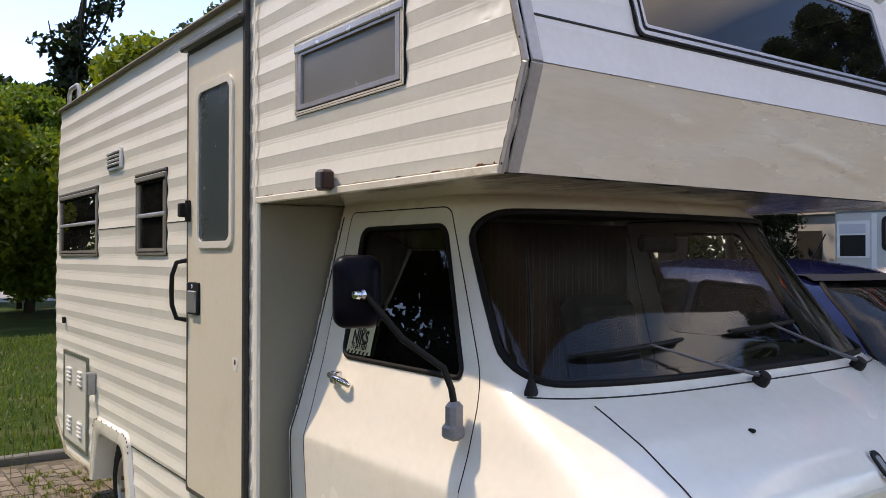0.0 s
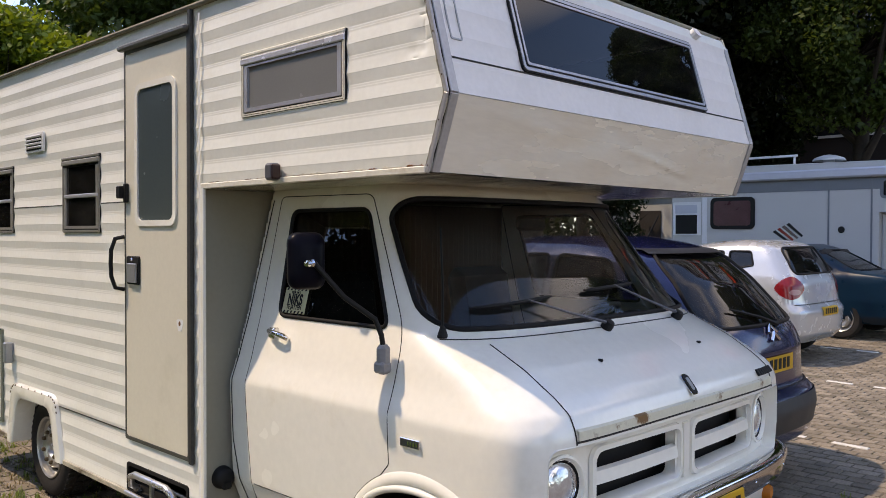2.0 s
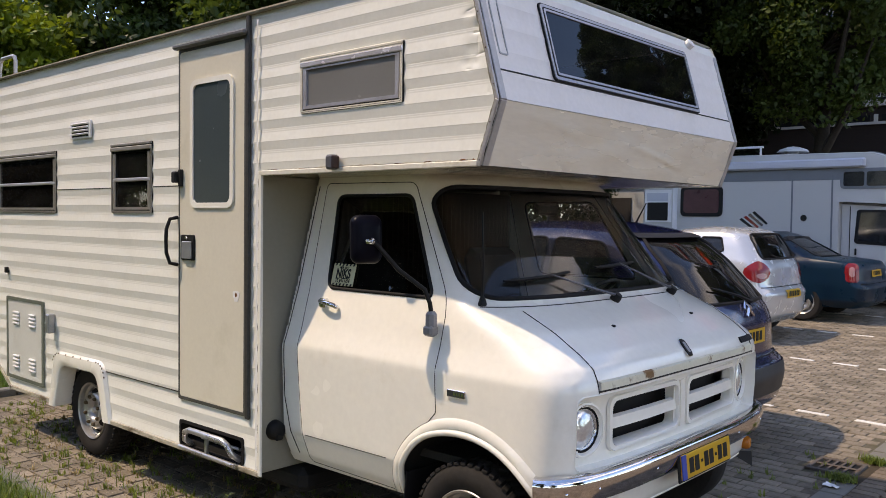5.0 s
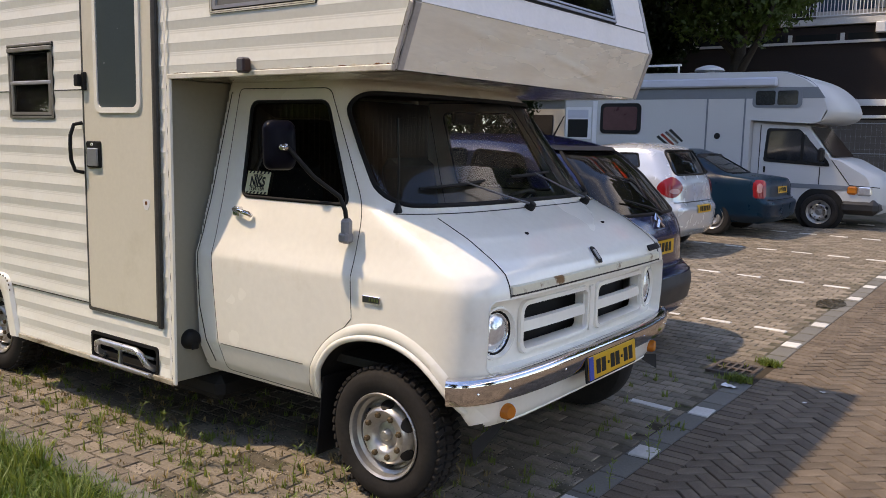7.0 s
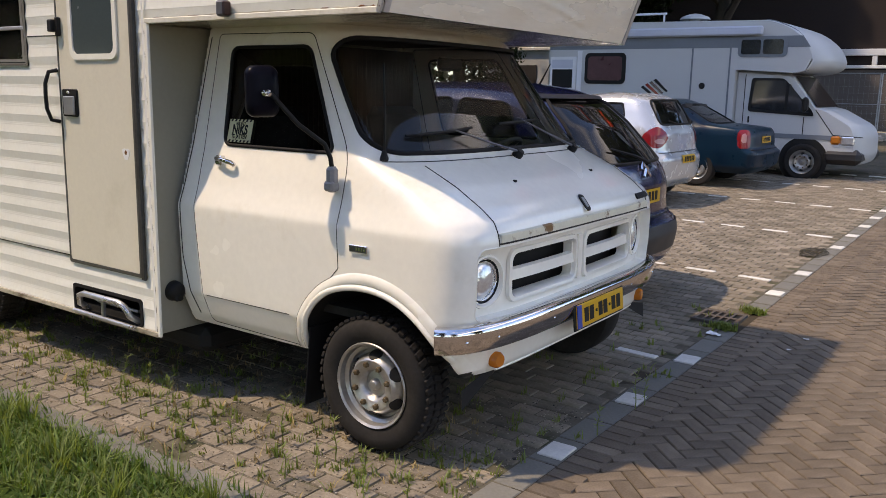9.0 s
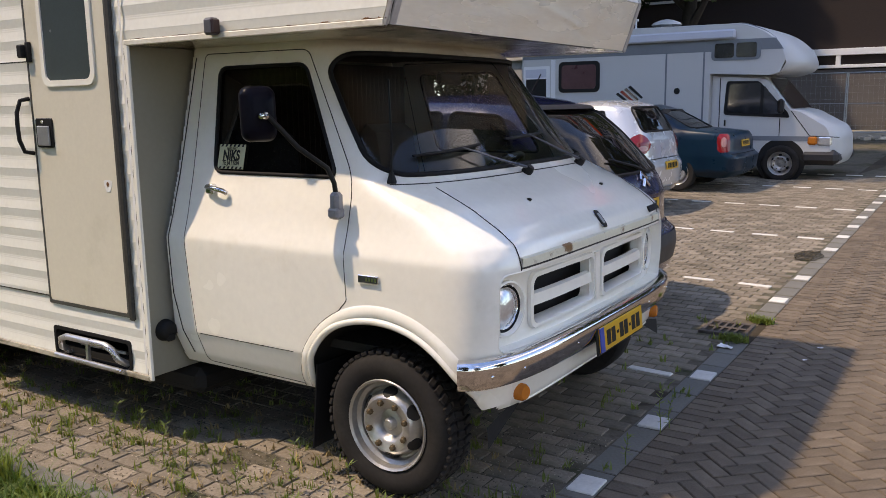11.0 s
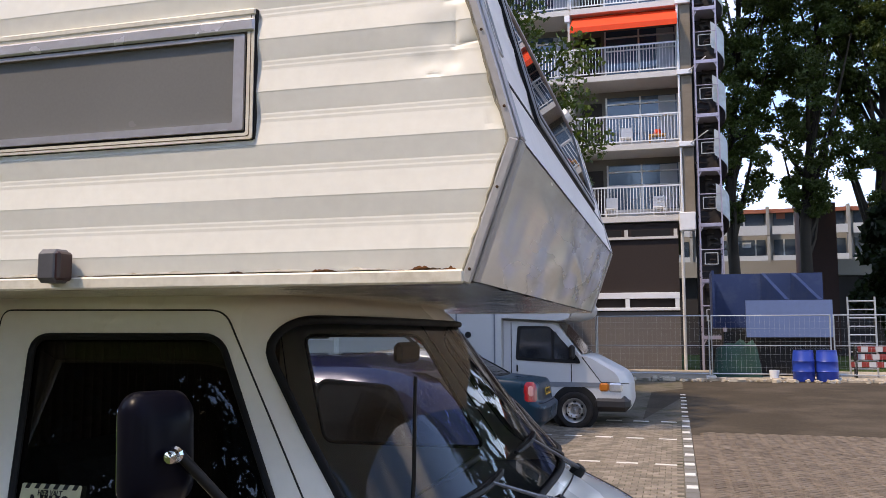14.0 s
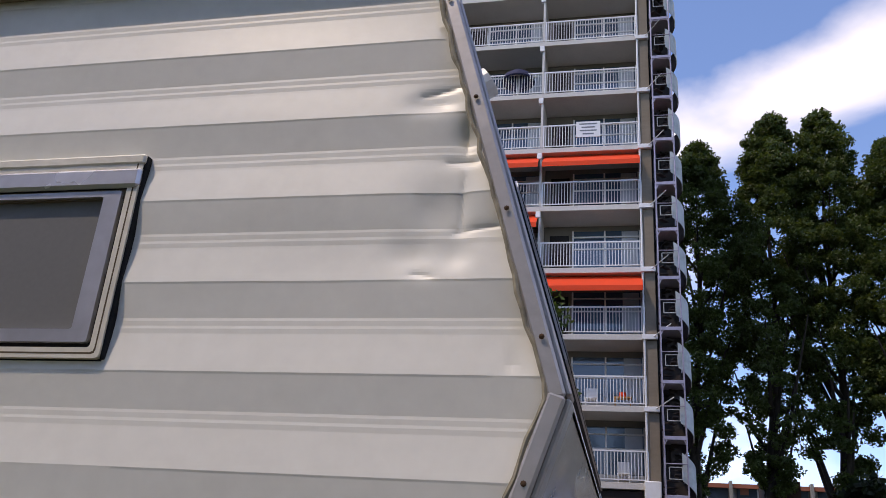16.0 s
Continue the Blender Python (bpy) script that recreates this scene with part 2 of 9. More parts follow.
# ---------- material helper ----------
def mat(name, color, rough=0.5, metal=0.0, vary=0.08, scale=6.0, fine=60.0, bump=0.0, bscale=None, tint=None, tint_at=(0.55, 0.75), tint_scale=2.0,
        spec=0.5, coat=0.0, rand=0.0, rvary=0.1, stretch=(1, 1, 1), trans=0.0, ior=1.45, island=0.0):
    """Colour with broad and fine variation, patches of a second colour, uneven gloss and fine relief."""
    m = bpy.data.materials.new(name)
    m.use_nodes = True
    nt = m.node_tree
    bs = nt.nodes["Principled BSDF"]
    L = nt.links.new

    def node(kind, **kw):
        n = nt.nodes.new("ShaderNode" + kind)
        for k, v in kw.items():
            n.inputs[k].default_value = v
        return n
    co = node("TexCoord")
    mp = node("Mapping")
    mp.inputs["Scale"].default_value = stretch
    L(co.outputs["Object"], mp.inputs["Vector"])
    big = node("TexNoise", Scale=scale, Detail=4.0)
    sml = node("TexNoise", Scale=fine, Detail=3.0)
    L(mp.outputs["Vector"], big.inputs["Vector"])
    L(mp.outputs["Vector"], sml.inputs["Vector"])
    add = node("Math")
    add.operation = "ADD"
    L(big.outputs["Fac"], add.inputs[0])
    L(sml.outputs["Fac"], add.inputs[1])
    rng = node("MapRange")
    rng.inputs["From Min"].default_value, rng.inputs["From Max"].default_value = 0.6, 1.4
    rng.inputs["To Min"].default_value, rng.inputs["To Max"].default_value = 1 - vary, 1 + vary
    L(add.outputs[0], rng.inputs["Value"])
    val = rng.outputs["Result"]
    if rand or island:
        src = node("NewGeometry").outputs["Random Per Island"] if island else node("ObjectInfo").outputs["Random"]
        amt = island or rand
        r2 = node("MapRange")
        r2.inputs["To Min"].default_value, r2.inputs["To Max"].default_value = 1 - amt, 1 + amt
        L(src, r2.inputs["Value"])
        mu = node("Math")
        mu.operation = "MULTIPLY"
        L(val, mu.inputs[0])
        L(r2.outputs["Result"], mu.inputs[1])
        val = mu.outputs[0]
    base = node("Mix")
    base.data_type = "RGBA"
    base.inputs["A"].default_value = base.inputs["B"].default_value = (*color, 1)
    out = base.outputs["Result"]
    if tint:
        tn = node("TexNoise", Scale=tint_scale, Detail=6.0, Roughness=0.65)
        L(mp.outputs["Vector"], tn.inputs["Vector"])
        tr = node("MapRange")
        tr.inputs["From Min"].default_value, tr.inputs["From Max"].default_value = tint_at
        L(tn.outputs["Fac"], tr.inputs["Value"])
        L(tr.outputs["Result"], base.inputs["Factor"])
        base.inputs["B"].default_value = (*tint, 1)
    sc = node("VectorMath")
    sc.operation = "SCALE"
    L(out, sc.inputs[0])
    L(val, sc.inputs["Scale"])
    L(sc.outputs["Vector"], bs.inputs["Base Color"])
    rr = node("MapRange")
    rr.inputs["To Min"].default_value, rr.inputs["To Max"].default_value = max(0.0, rough - rvary), min(1.0, rough + rvary)
    L(big.outputs["Fac"], rr.inputs["Value"])
    L(rr.outputs["Result"], bs.inputs["Roughness"])
    bs.inputs["Metallic"].default_value = metal
    bs.inputs["Specular IOR Level"].default_value = spec
    bs.inputs["Coat Weight"].default_value = coat
    bs.inputs["Coat Roughness"].default_value = 0.08
    bs.inputs["Transmission Weight"].default_value = trans
    bs.inputs["IOR"].default_value = ior
    if bump:
        bt = node("TexNoise", Scale=bscale or fine, Detail=4.0)
        L(mp.outputs["Vector"], bt.inputs["Vector"])
        bn = node("Bump", Strength=1.0, Distance=bump)
        L(bt.outputs["Fac"], bn.inputs["Height"])
        L(bn.outputs["Normal"], bs.inputs["Normal"])
    return m


def glass(name, tint=(0.75, 0.8, 0.8), rough=0.0, dirt=0.03):
    """Thin window glass: clear with a tint, and a glossy skin; a little dust."""
    m = bpy.data.materials.new(name)
    m.use_nodes = True
    nt = m.node_tree
    nt.nodes.clear()
    L = nt.links.new
    out = nt.nodes.new("ShaderNodeOutputMaterial")
    tr = nt.nodes.new("ShaderNodeBsdfTransparent")
    tr.inputs["Color"].default_value = (*tint, 1)
    gl = nt.nodes.new("ShaderNodeBsdfGlossy")
    gl.inputs["Roughness"].default_value = rough
    fr = nt.nodes.new("ShaderNodeFresnel")
    fr.inputs["IOR"].default_value = 1.5
    mx = nt.nodes.new("ShaderNodeMixShader")
    L(fr.outputs["Fac"], mx.inputs["Fac"])
    L(tr.outputs["BSDF"], mx.inputs[1])
    L(gl.outputs["BSDF"], mx.inputs[2])
    df = nt.nodes.new("ShaderNodeBsdfDiffuse")
    df.inputs["Color"].default_value = (0.45, 0.43, 0.4, 1)
    no = nt.nodes.new("ShaderNodeTexNoise")
    no.inputs["Scale"].default_value = 3.0
    no.inputs["Detail"].default_value = 6.0
    rg = nt.nodes.new("ShaderNodeMapRange")
    rg.inputs["From Min"].default_value, rg.inputs["From Max"].default_value = 0.4, 0.75
    rg.inputs["To Min"].default_value, rg.inputs["To Max"].default_value = dirt * 0.4, dirt * 1.6
    L(no.outputs["Fac"], rg.inputs["Value"])
    m2 = nt.nodes.new("ShaderNodeMixShader")
    L(rg.outputs["Result"], m2.inputs["Fac"])
    L(mx.outputs["Shader"], m2.inputs[1])
    L(df.outputs["BSDF"], m2.inputs[2])
    L(m2.outputs["Shader"], out.inputs["Surface"])
    return m


def leafy(name, color):
    """Thin leaves: each its own shade, some light passing through."""
    m = mat(name, color, 0.5, vary=0.2, scale=0.5, fine=4, island=0.45, spec=0.35)
    nt = m.node_tree
    bs = nt.nodes["Principled BSDF"]
    out = nt.nodes["Material Output"]
    tr = nt.nodes.new("ShaderNodeBsdfTranslucent")
    tr.inputs["Color"].default_value = (min(1, color[0] * 2.2), min(1, color[1] * 2.0), color[2], 1)
    mx = nt.nodes.new("ShaderNodeMixShader")
    mx.inputs["Fac"].default_value = 0.35
    nt.links.new(bs.outputs["BSDF"], mx.inputs[1])
    nt.links.new(tr.outputs["BSDF"], mx.inputs[2])
    nt.links.new(mx.outputs["Shader"], out.inputs["Surface"])
    return m

# ---------- materials ----------
M_SIDING = mat("painted_aluminium_siding", (0.79, 0.78, 0.71), 0.40, vary=0.05, scale=1.6, fine=40, bump=0.0006, bscale=9, tint=(0.68, 0.67, 0.60), tint_at=(0.55, 0.85), tint_scale=3.0)
M_FRONT = mat("weathered_front_paint", (0.84, 0.775, 0.725), 0.42, vary=0.05, scale=1.6, fine=40, bump=0.0006, bscale=9, tint=(0.74, 0.68, 0.62), tint_at=(0.5, 0.8), tint_scale=2.0)
M_CREAM = mat("cream_body_paint", (0.88, 0.85, 0.765), 0.26, vary=0.04, scale=1.5, fine=30, coat=0.9, tint=(0.70, 0.64, 0.51), tint_at=(0.6, 0.9), tint_scale=2.5, bump=0.0004, bscale=6)
M_DOORSKIN = mat("beige_door_skin", (0.68, 0.635, 0.52), 0.42, vary=0.04, scale=1.2, fine=50, tint=(0.54, 0.5, 0.38), tint_at=(0.55, 0.85))
M_ALU = mat("dull_aluminium", (0.46, 0.44, 0.43), 0.45, metal=0.55, vary=0.12, scale=5, fine=70, bump=0.0008, bscale=25)
# tan tint patches stand in for sunlit paving mirrored in the sheet
M_ALUSHEET = mat("dented_aluminium_sheet", (0.90, 0.83, 0.71), 0.27, metal=0.2, vary=0.06, scale=2, fine=14, bump=0.004, bscale=3, stretch=(1, 1, 5), tint=(0.86, 0.77, 0.62), tint_at=(0.40, 0.70), tint_scale=0.8, rvary=0.1, coat=0.7)
M_CHROME = mat("chrome", (0.75, 0.75, 0.76), 0.12, metal=1.0, vary=0.08, scale=8, rvary=0.08)
M_BLACKRUB = mat("black_rubber", (0.009, 0.009, 0.010), 0.62, vary=0.2, scale=10, spec=0.25)
M_TYRE = mat("tyre_rubber", (0.021, 0.019, 0.018), 0.85, vary=0.25, scale=6, spec=0.25, tint=(0.032, 0.029, 0.025), tint_at=(0.5, 0.8), tint_scale=5)
M_STEELWHEEL = mat("silver_wheel_paint", (0.42, 0.41, 0.395), 0.33, metal=0.7, vary=0.15, scale=8, tint=(0.3, 0.27, 0.22), tint_at=(0.6, 0.85), tint_scale=8)
M_RUSTNUT = mat("rusty_nut", (0.10, 0.07, 0.038), 0.7, metal=0.4, vary=0.25)
M_EDGE = mat("worn_cream_edge", (0.70, 0.665, 0.57), 0.45, vary=0.12, scale=9, tint=(0.46, 0.40, 0.30), tint_at=(0.55, 0.72), tint_scale=7)
M_SILL = mat("grimy_sill_paint", (0.42, 0.385, 0.30), 0.6, vary=0.25, scale=7, fine=60, tint=(0.12, 0.09, 0.055), tint_at=(0.45, 0.65), tint_scale=9, stretch=(0.6, 1, 2))
M_RUST = mat("rust", (0.26, 0.095, 0.025), 0.9, vary=0.45, scale=26, fine=120, bump=0.002, tint=(0.10, 0.04, 0.015), tint_at=(0.42, 0.6), tint_scale=30)
M_RUSTDARK = mat("dark_rust", (0.07, 0.035, 0.015), 0.9, vary=0.4, scale=30, fine=120, bump=0.002)
M_BULKHEAD = mat("grey_beige_panel", (0.27, 0.257, 0.205), 0.5, vary=0.05, scale=2, fine=40, tint=(0.25, 0.235, 0.18), tint_at=(0.5, 0.8), tint_scale=1.5)
M_DARK = mat("dark_inside", (0.02, 0.019, 0.018), 0.8, vary=0.2)
M_UNDER = mat("underbody_black", (0.008, 0.0075, 0.007), 0.85, vary=0.3)
M_SEAM = mat("dark_gap", (0.03, 0.027, 0.022), 0.8, vary=0.2)
M_FRAME = mat("pale_window_frame", (0.70, 0.66, 0.56), 0.4, metal=0.1, vary=0.15, scale=6)
M_FRAMED = mat("weathered_dark_frame", (0.30, 0.285, 0.255), 0.45, metal=0.4, vary=0.2, scale=6)
M_SASH = mat("grey_window_sash", (0.47, 0.47, 0.50), 0.35, metal=0.5, vary=0.12, scale=8)
M_LIP = mat("lavender_grey_lip", (0.68, 0.67, 0.71), 0.25, metal=0.5, vary=0.1, scale=8)
M_VISORSHADE = mat("brown_visor_shadow", (0.15, 0.12, 0.085), 0.7, vary=0.25, scale=12)
M_CABGLASS = glass("cab_side_glass", (0.15, 0.155, 0.155), dirt=0.005)
M_SCREEN = glass("windscreen_glass", (0.74, 0.76, 0.74), dirt=0.010)
M_CLEAR = glass("clear_door_glass", (0.93, 0.94, 0.93), dirt=0.01)
M_TINTED = glass("dark_tinted_glass", (0.10, 0.10, 0.11), dirt=0.015)
M_ACRYL = mat("grey_acrylic_pane", (0.185, 0.185, 0.178), 0.24, vary=0.06, scale=3, fine=150, spec=0.6)
M_ACRYL2 = mat("blue_grey_acrylic_pane", (0.052, 0.07, 0.073), 0.25, vary=0.06, scale=3, spec=0.6)
M_ORANGE = mat("amber_lens", (0.55, 0.16, 0.02), 0.2, vary=0.08, spec=0.6)
M_REDLENS = mat("red_lens", (0.24, 0.010, 0.013), 0.12, vary=0.1, spec=0.6)
M_WHITELENS = mat("pale_lamp_lens", (0.45, 0.20, 0.19), 0.12, vary=0.12, scale=20, spec=0.6)
M_LENS = mat("headlamp_glass", (0.75, 0.78, 0.8), 0.08, metal=0.7, vary=0.15, scale=30, bump=0.002, bscale=60)
M_PLATE = mat("yellow_number_plate", (0.62, 0.33, 0.012), 0.4, vary=0.05)
M_PLATEBLUE = mat("blue_plate_band", (0.02, 0.06, 0.35), 0.4)
M_INK = mat("black_ink", (0.010, 0.010, 0.010), 0.6, spec=0.3)
M_STICKER = mat("faded_sticker", (0.5, 0.5, 0.33), 0.5, vary=0.1, scale=20)
M_CURTAIN = mat("brown_curtain", (0.065, 0.03, 0.018), 0.9, vary=0.2, scale=8, stretch=(8, 1, 0.6))
M_CURTAINB = mat("red_brown_curtain", (0.42, 0.19, 0.10), 0.9, vary=0.25, scale=8, stretch=(8, 1, 0.6))
M_SEAT = mat("grey_seat_cloth", (0.022, 0.02, 0.019), 0.9, vary=0.15, bump=0.002)
M_DASH = mat("dash_plastic", (0.035, 0.034, 0.034), 0.55, vary=0.15)
M_BLUEGREY = mat("grey_metal_plate", (0.35, 0.36, 0.37), 0.4, metal=0.6, vary=0.1)
M_WHITEP = mat("white_plastic", (0.75, 0.75, 0.74), 0.4, vary=0.05)
M_CITBLUE = mat("dark_blue_car_paint", (0.008, 0.010, 0.055), 0.22, vary=0.06, coat=0.8, metal=0.3)
M_SILVER = mat("silver_car_paint", (0.54, 0.55, 0.56), 0.25, vary=0.04, coat=0.7, metal=0.4)
M_TEAL = mat("dark_teal_car_paint", (0.002, 0.018, 0.036), 0.3, vary=0.06, spec=0.3)
M_MHWHITE = mat("motorhome_white", (0.50, 0.505, 0.495), 0.4, vary=0.05, scale=1)
M_MHGREY = mat("motorhome_grey_stripe", (0.16, 0.18, 0.2), 0.45, vary=0.05)
M_MHBLUE = mat("motorhome_awning_case", (0.5, 0.53, 0.6), 0.4, vary=0.04)
M_CARBLACK = mat("black_bumper_plastic", (0.02, 0.02, 0.022), 0.5, vary=0.15)
M_BRICKB = mat("brown_brick_wall", (0.027, 0.0175, 0.015), 0.85, vary=0.2, scale=2, fine=14, stretch=(1, 1, 3))
M_BRICKG = mat("grey_brown_brick", (0.12, 0.105, 0.095), 0.85, vary=0.2, scale=2, fine=14, stretch=(1, 1, 3))
M_CONCR = mat("painted_concrete", (0.55, 0.53, 0.5), 0.8, vary=0.12, scale=1.2, fine=20)
M_WHITE = mat("white_paint", (0.72, 0.73, 0.74), 0.45, vary=0.05)
M_AWNING = mat("orange_awning_cloth", (0.75, 0.055, 0.010), 0.8, vary=0.08, scale=2)
M_FLATGLASS = mat("flat_window_glass", (0.05, 0.09, 0.14), 0.06, vary=0.2, scale=0.6, spec=1.0)
M_MHGLASS = mat("dark_vehicle_glass", (0.015, 0.018, 0.022), 0.06, vary=0.2, scale=0.8, spec=0.8)
# opaque near-black: darkness of rooms behind doors is put into the colour
M_DARKROOM = mat("unlit_room", (0.03, 0.026, 0.026), 0.9, vary=0.3, scale=0.7)
M_SCAFF = mat("scaffold_steel", (0.33, 0.31, 0.39), 0.45, metal=0.3, vary=0.2)
M_SCAFFP = mat("spiral_stair_panel", (0.42, 0.47, 0.49), 0.5, vary=0.12, scale=3, tint=(0.3, 0.34, 0.35), tint_at=(0.5, 0.7))
M_CONTB = mat("blue_steel_container", (0.012, 0.03, 0.095), 0.5, vary=0.12, scale=1.2, tint=(0.04, 0.06, 0.12), tint_at=(0.5, 0.8))
M_BARREL = mat("blue_plastic_barrel", (0.01, 0.045, 0.3), 0.4, vary=0.08)
M_FENCE = mat("galvanised_fence", (0.4, 0.42, 0.43), 0.45, metal=0.6, vary=0.1)
M_GROUND = mat("mossy_setts_bed", (0.125, 0.107, 0.080), 0.95, spec=0.15, vary=0.3, scale=1.3, fine=22, bump=0.01, bscale=30, tint=(0.05, 0.055, 0.024), tint_at=(0.48, 0.68), tint_scale=2.2)
M_ROADBED = mat("road_joint_sand", (0.06, 0.048, 0.034), 0.95, spec=0.1, vary=0.25, scale=1.0, fine=18, bump=0.006, tint=(0.085, 0.068, 0.05), tint_at=(0.45, 0.65), tint_scale=0.5)
M_BRICK = mat("worn_paving_brick", (0.146, 0.114, 0.085), 0.88, spec=0.25, vary=0.22, scale=9, fine=90, bump=0.003, rand=0.2, tint=(0.178, 0.142, 0.108), tint_at=(0.5, 0.7), tint_scale=3)
M_BRICKJ = mat("worn_paving_brick_far", (0.146, 0.114, 0.085), 0.88, spec=0.25, vary=0.22, scale=9, fine=90, bump=0.003, island=0.2, tint=(0.178, 0.142, 0.108), tint_at=(0.5, 0.7), tint_scale=3)
M_SETT = mat("weathered_sett", (0.225, 0.188, 0.145), 0.92, spec=0.2, vary=0.3, scale=8, fine=60, bump=0.004, rand=0.25, tint=(0.085, 0.08, 0.05), tint_at=(0.5, 0.7), tint_scale=4)
M_SETTJ = mat("weathered_sett_far", (0.225, 0.188, 0.145), 0.92, spec=0.2, vary=0.3, scale=8, fine=60, bump=0.004, island=0.25, tint=(0.125, 0.108, 0.078), tint_at=(0.5, 0.7), tint_scale=4)
M_KERB = mat("grey_kerb_concrete", (0.155, 0.148, 0.128), 0.9, vary=0.15, scale=4, fine=60, bump=0.003, rand=0.1)
M_MARK = mat("white_marking_stone", (0.62, 0.6, 0.55), 0.8, vary=0.12, scale=8, rand=0.08)
M_GRASS = leafy("grass_blades", (0.072, 0.128, 0.030))
M_GRASSBED = mat("grass_soil", (0.036, 0.06, 0.014), 0.95, spec=0.05, vary=0.3, scale=1.2, fine=14, bump=0.02, tint=(0.11, 0.10, 0.05), tint_at=(0.5, 0.75), tint_scale=0.8)
M_WEED = leafy("weeds", (0.13, 0.175, 0.05))
M_STRAW = mat("dry_weeds", (0.30, 0.22, 0.10), 0.85, vary=0.25, scale=8, island=0.3)
M_LEAF = leafy("summer_leaves", (0.054, 0.088, 0.024))
M_POPLAR = leafy("poplar_leaves", (0.050, 0.077, 0.023))
M_LEAFM = leafy("fresh_green_leaves", (0.12, 0.20, 0.036))
# near-black leaves: the deep shade of the crowns is put into the colour
M_LEAFD = leafy("shade_dark_leaves", (0.008, 0.017, 0.005))
M_LEAFY = leafy("yellow_green_leaves", (0.13, 0.18, 0.022))
M_BARK = mat("bark", (0.036, 0.028, 0.021), 0.9, vary=0.3, scale=3, fine=20, bump=0.01)
M_IRON = mat("rusty_cast_iron", (0.10, 0.084, 0.074), 0.75, metal=0.2, vary=0.25, scale=12, tint=(0.09, 0.056, 0.036), tint_at=(0.5, 0.7), tint_scale=9)
M_OIL = mat("oily_dirt", (0.028, 0.025, 0.016), 0.7, spec=0.3, vary=0.35, scale=7, fine=50, bump=0.004)
M_REDBR = mat("red_brown_facade", (0.3, 0.1, 0.06), 0.8, vary=0.1)


def soak(m, low, high):
    """Lets the ground show through where a stain thins out."""
    nt = m.node_tree
    out = nt.nodes["Material Output"]
    bs = nt.nodes["Principled BSDF"]
    no = nt.nodes.new("ShaderNodeTexNoise")
    no.inputs["Scale"].default_value = 9.0
    no.inputs["Detail"].default_value = 6.0
    rg = nt.nodes.new("ShaderNodeMapRange")
    rg.inputs["From Min"].default_value, rg.inputs["From Max"].default_value = 0.38, 0.58
    rg.inputs["To Min"].default_value, rg.inputs["To Max"].default_value = low, high
    tr = nt.nodes.new("ShaderNodeBsdfTransparent")
    mx = nt.nodes.new("ShaderNodeMixShader")
    nt.links.new(no.outputs["Fac"], rg.inputs["Value"])
    nt.links.new(rg.outputs["Result"], mx.inputs["Fac"])
    nt.links.new(tr.outputs["BSDF"], mx.inputs[1])
    nt.links.new(bs.outputs["BSDF"], mx.inputs[2])
    nt.links.new(mx.outputs["Shader"], out.inputs["Surface"])


soak(M_OIL, 0.25, 0.8)

# ---------- the camper ----------
YC, WID, ROOF = 1.165, 2.30, 2.775
camper = thing("camper_van", "old cream coachbuilt camper van with ribbed aluminium siding and overcab bunk", "camper van")


def rear_x(z):
    return float(np.interp(z, [0.30, 0.53, 1.465, 2.4, 2.775], [-3.28, -3.63, -3.70, -3.62, -3.52]))


def front_x(z):
    if z < 1.93:
        return 0.0
    return float(np.interp(z, [1.93, 2.19, 2.71, 2.79], [1.487, 1.578, 1.43, 1.40]))


LIP = 0.109
PROF = [(0.0, -0.0060), (0.0026, -0.0053), (0.044, -0.0002), (0.0475, -0.0005), (0.0535, -0.00038), (0.057, -0.00075), (0.063, -0.0007), (0.0665, -0.0010)]


def siding_levels(z0, z1):
    out = []
    k0, k1 = int((z0 - 1.992) / LIP) - 2, int((z1 - 1.992) / LIP) + 2
    for k in range(k0, k1 + 1):
        lip = 1.992 + LIP * k
        out += [(lip - d, y) for d, y in PROF]
    return sorted(out)


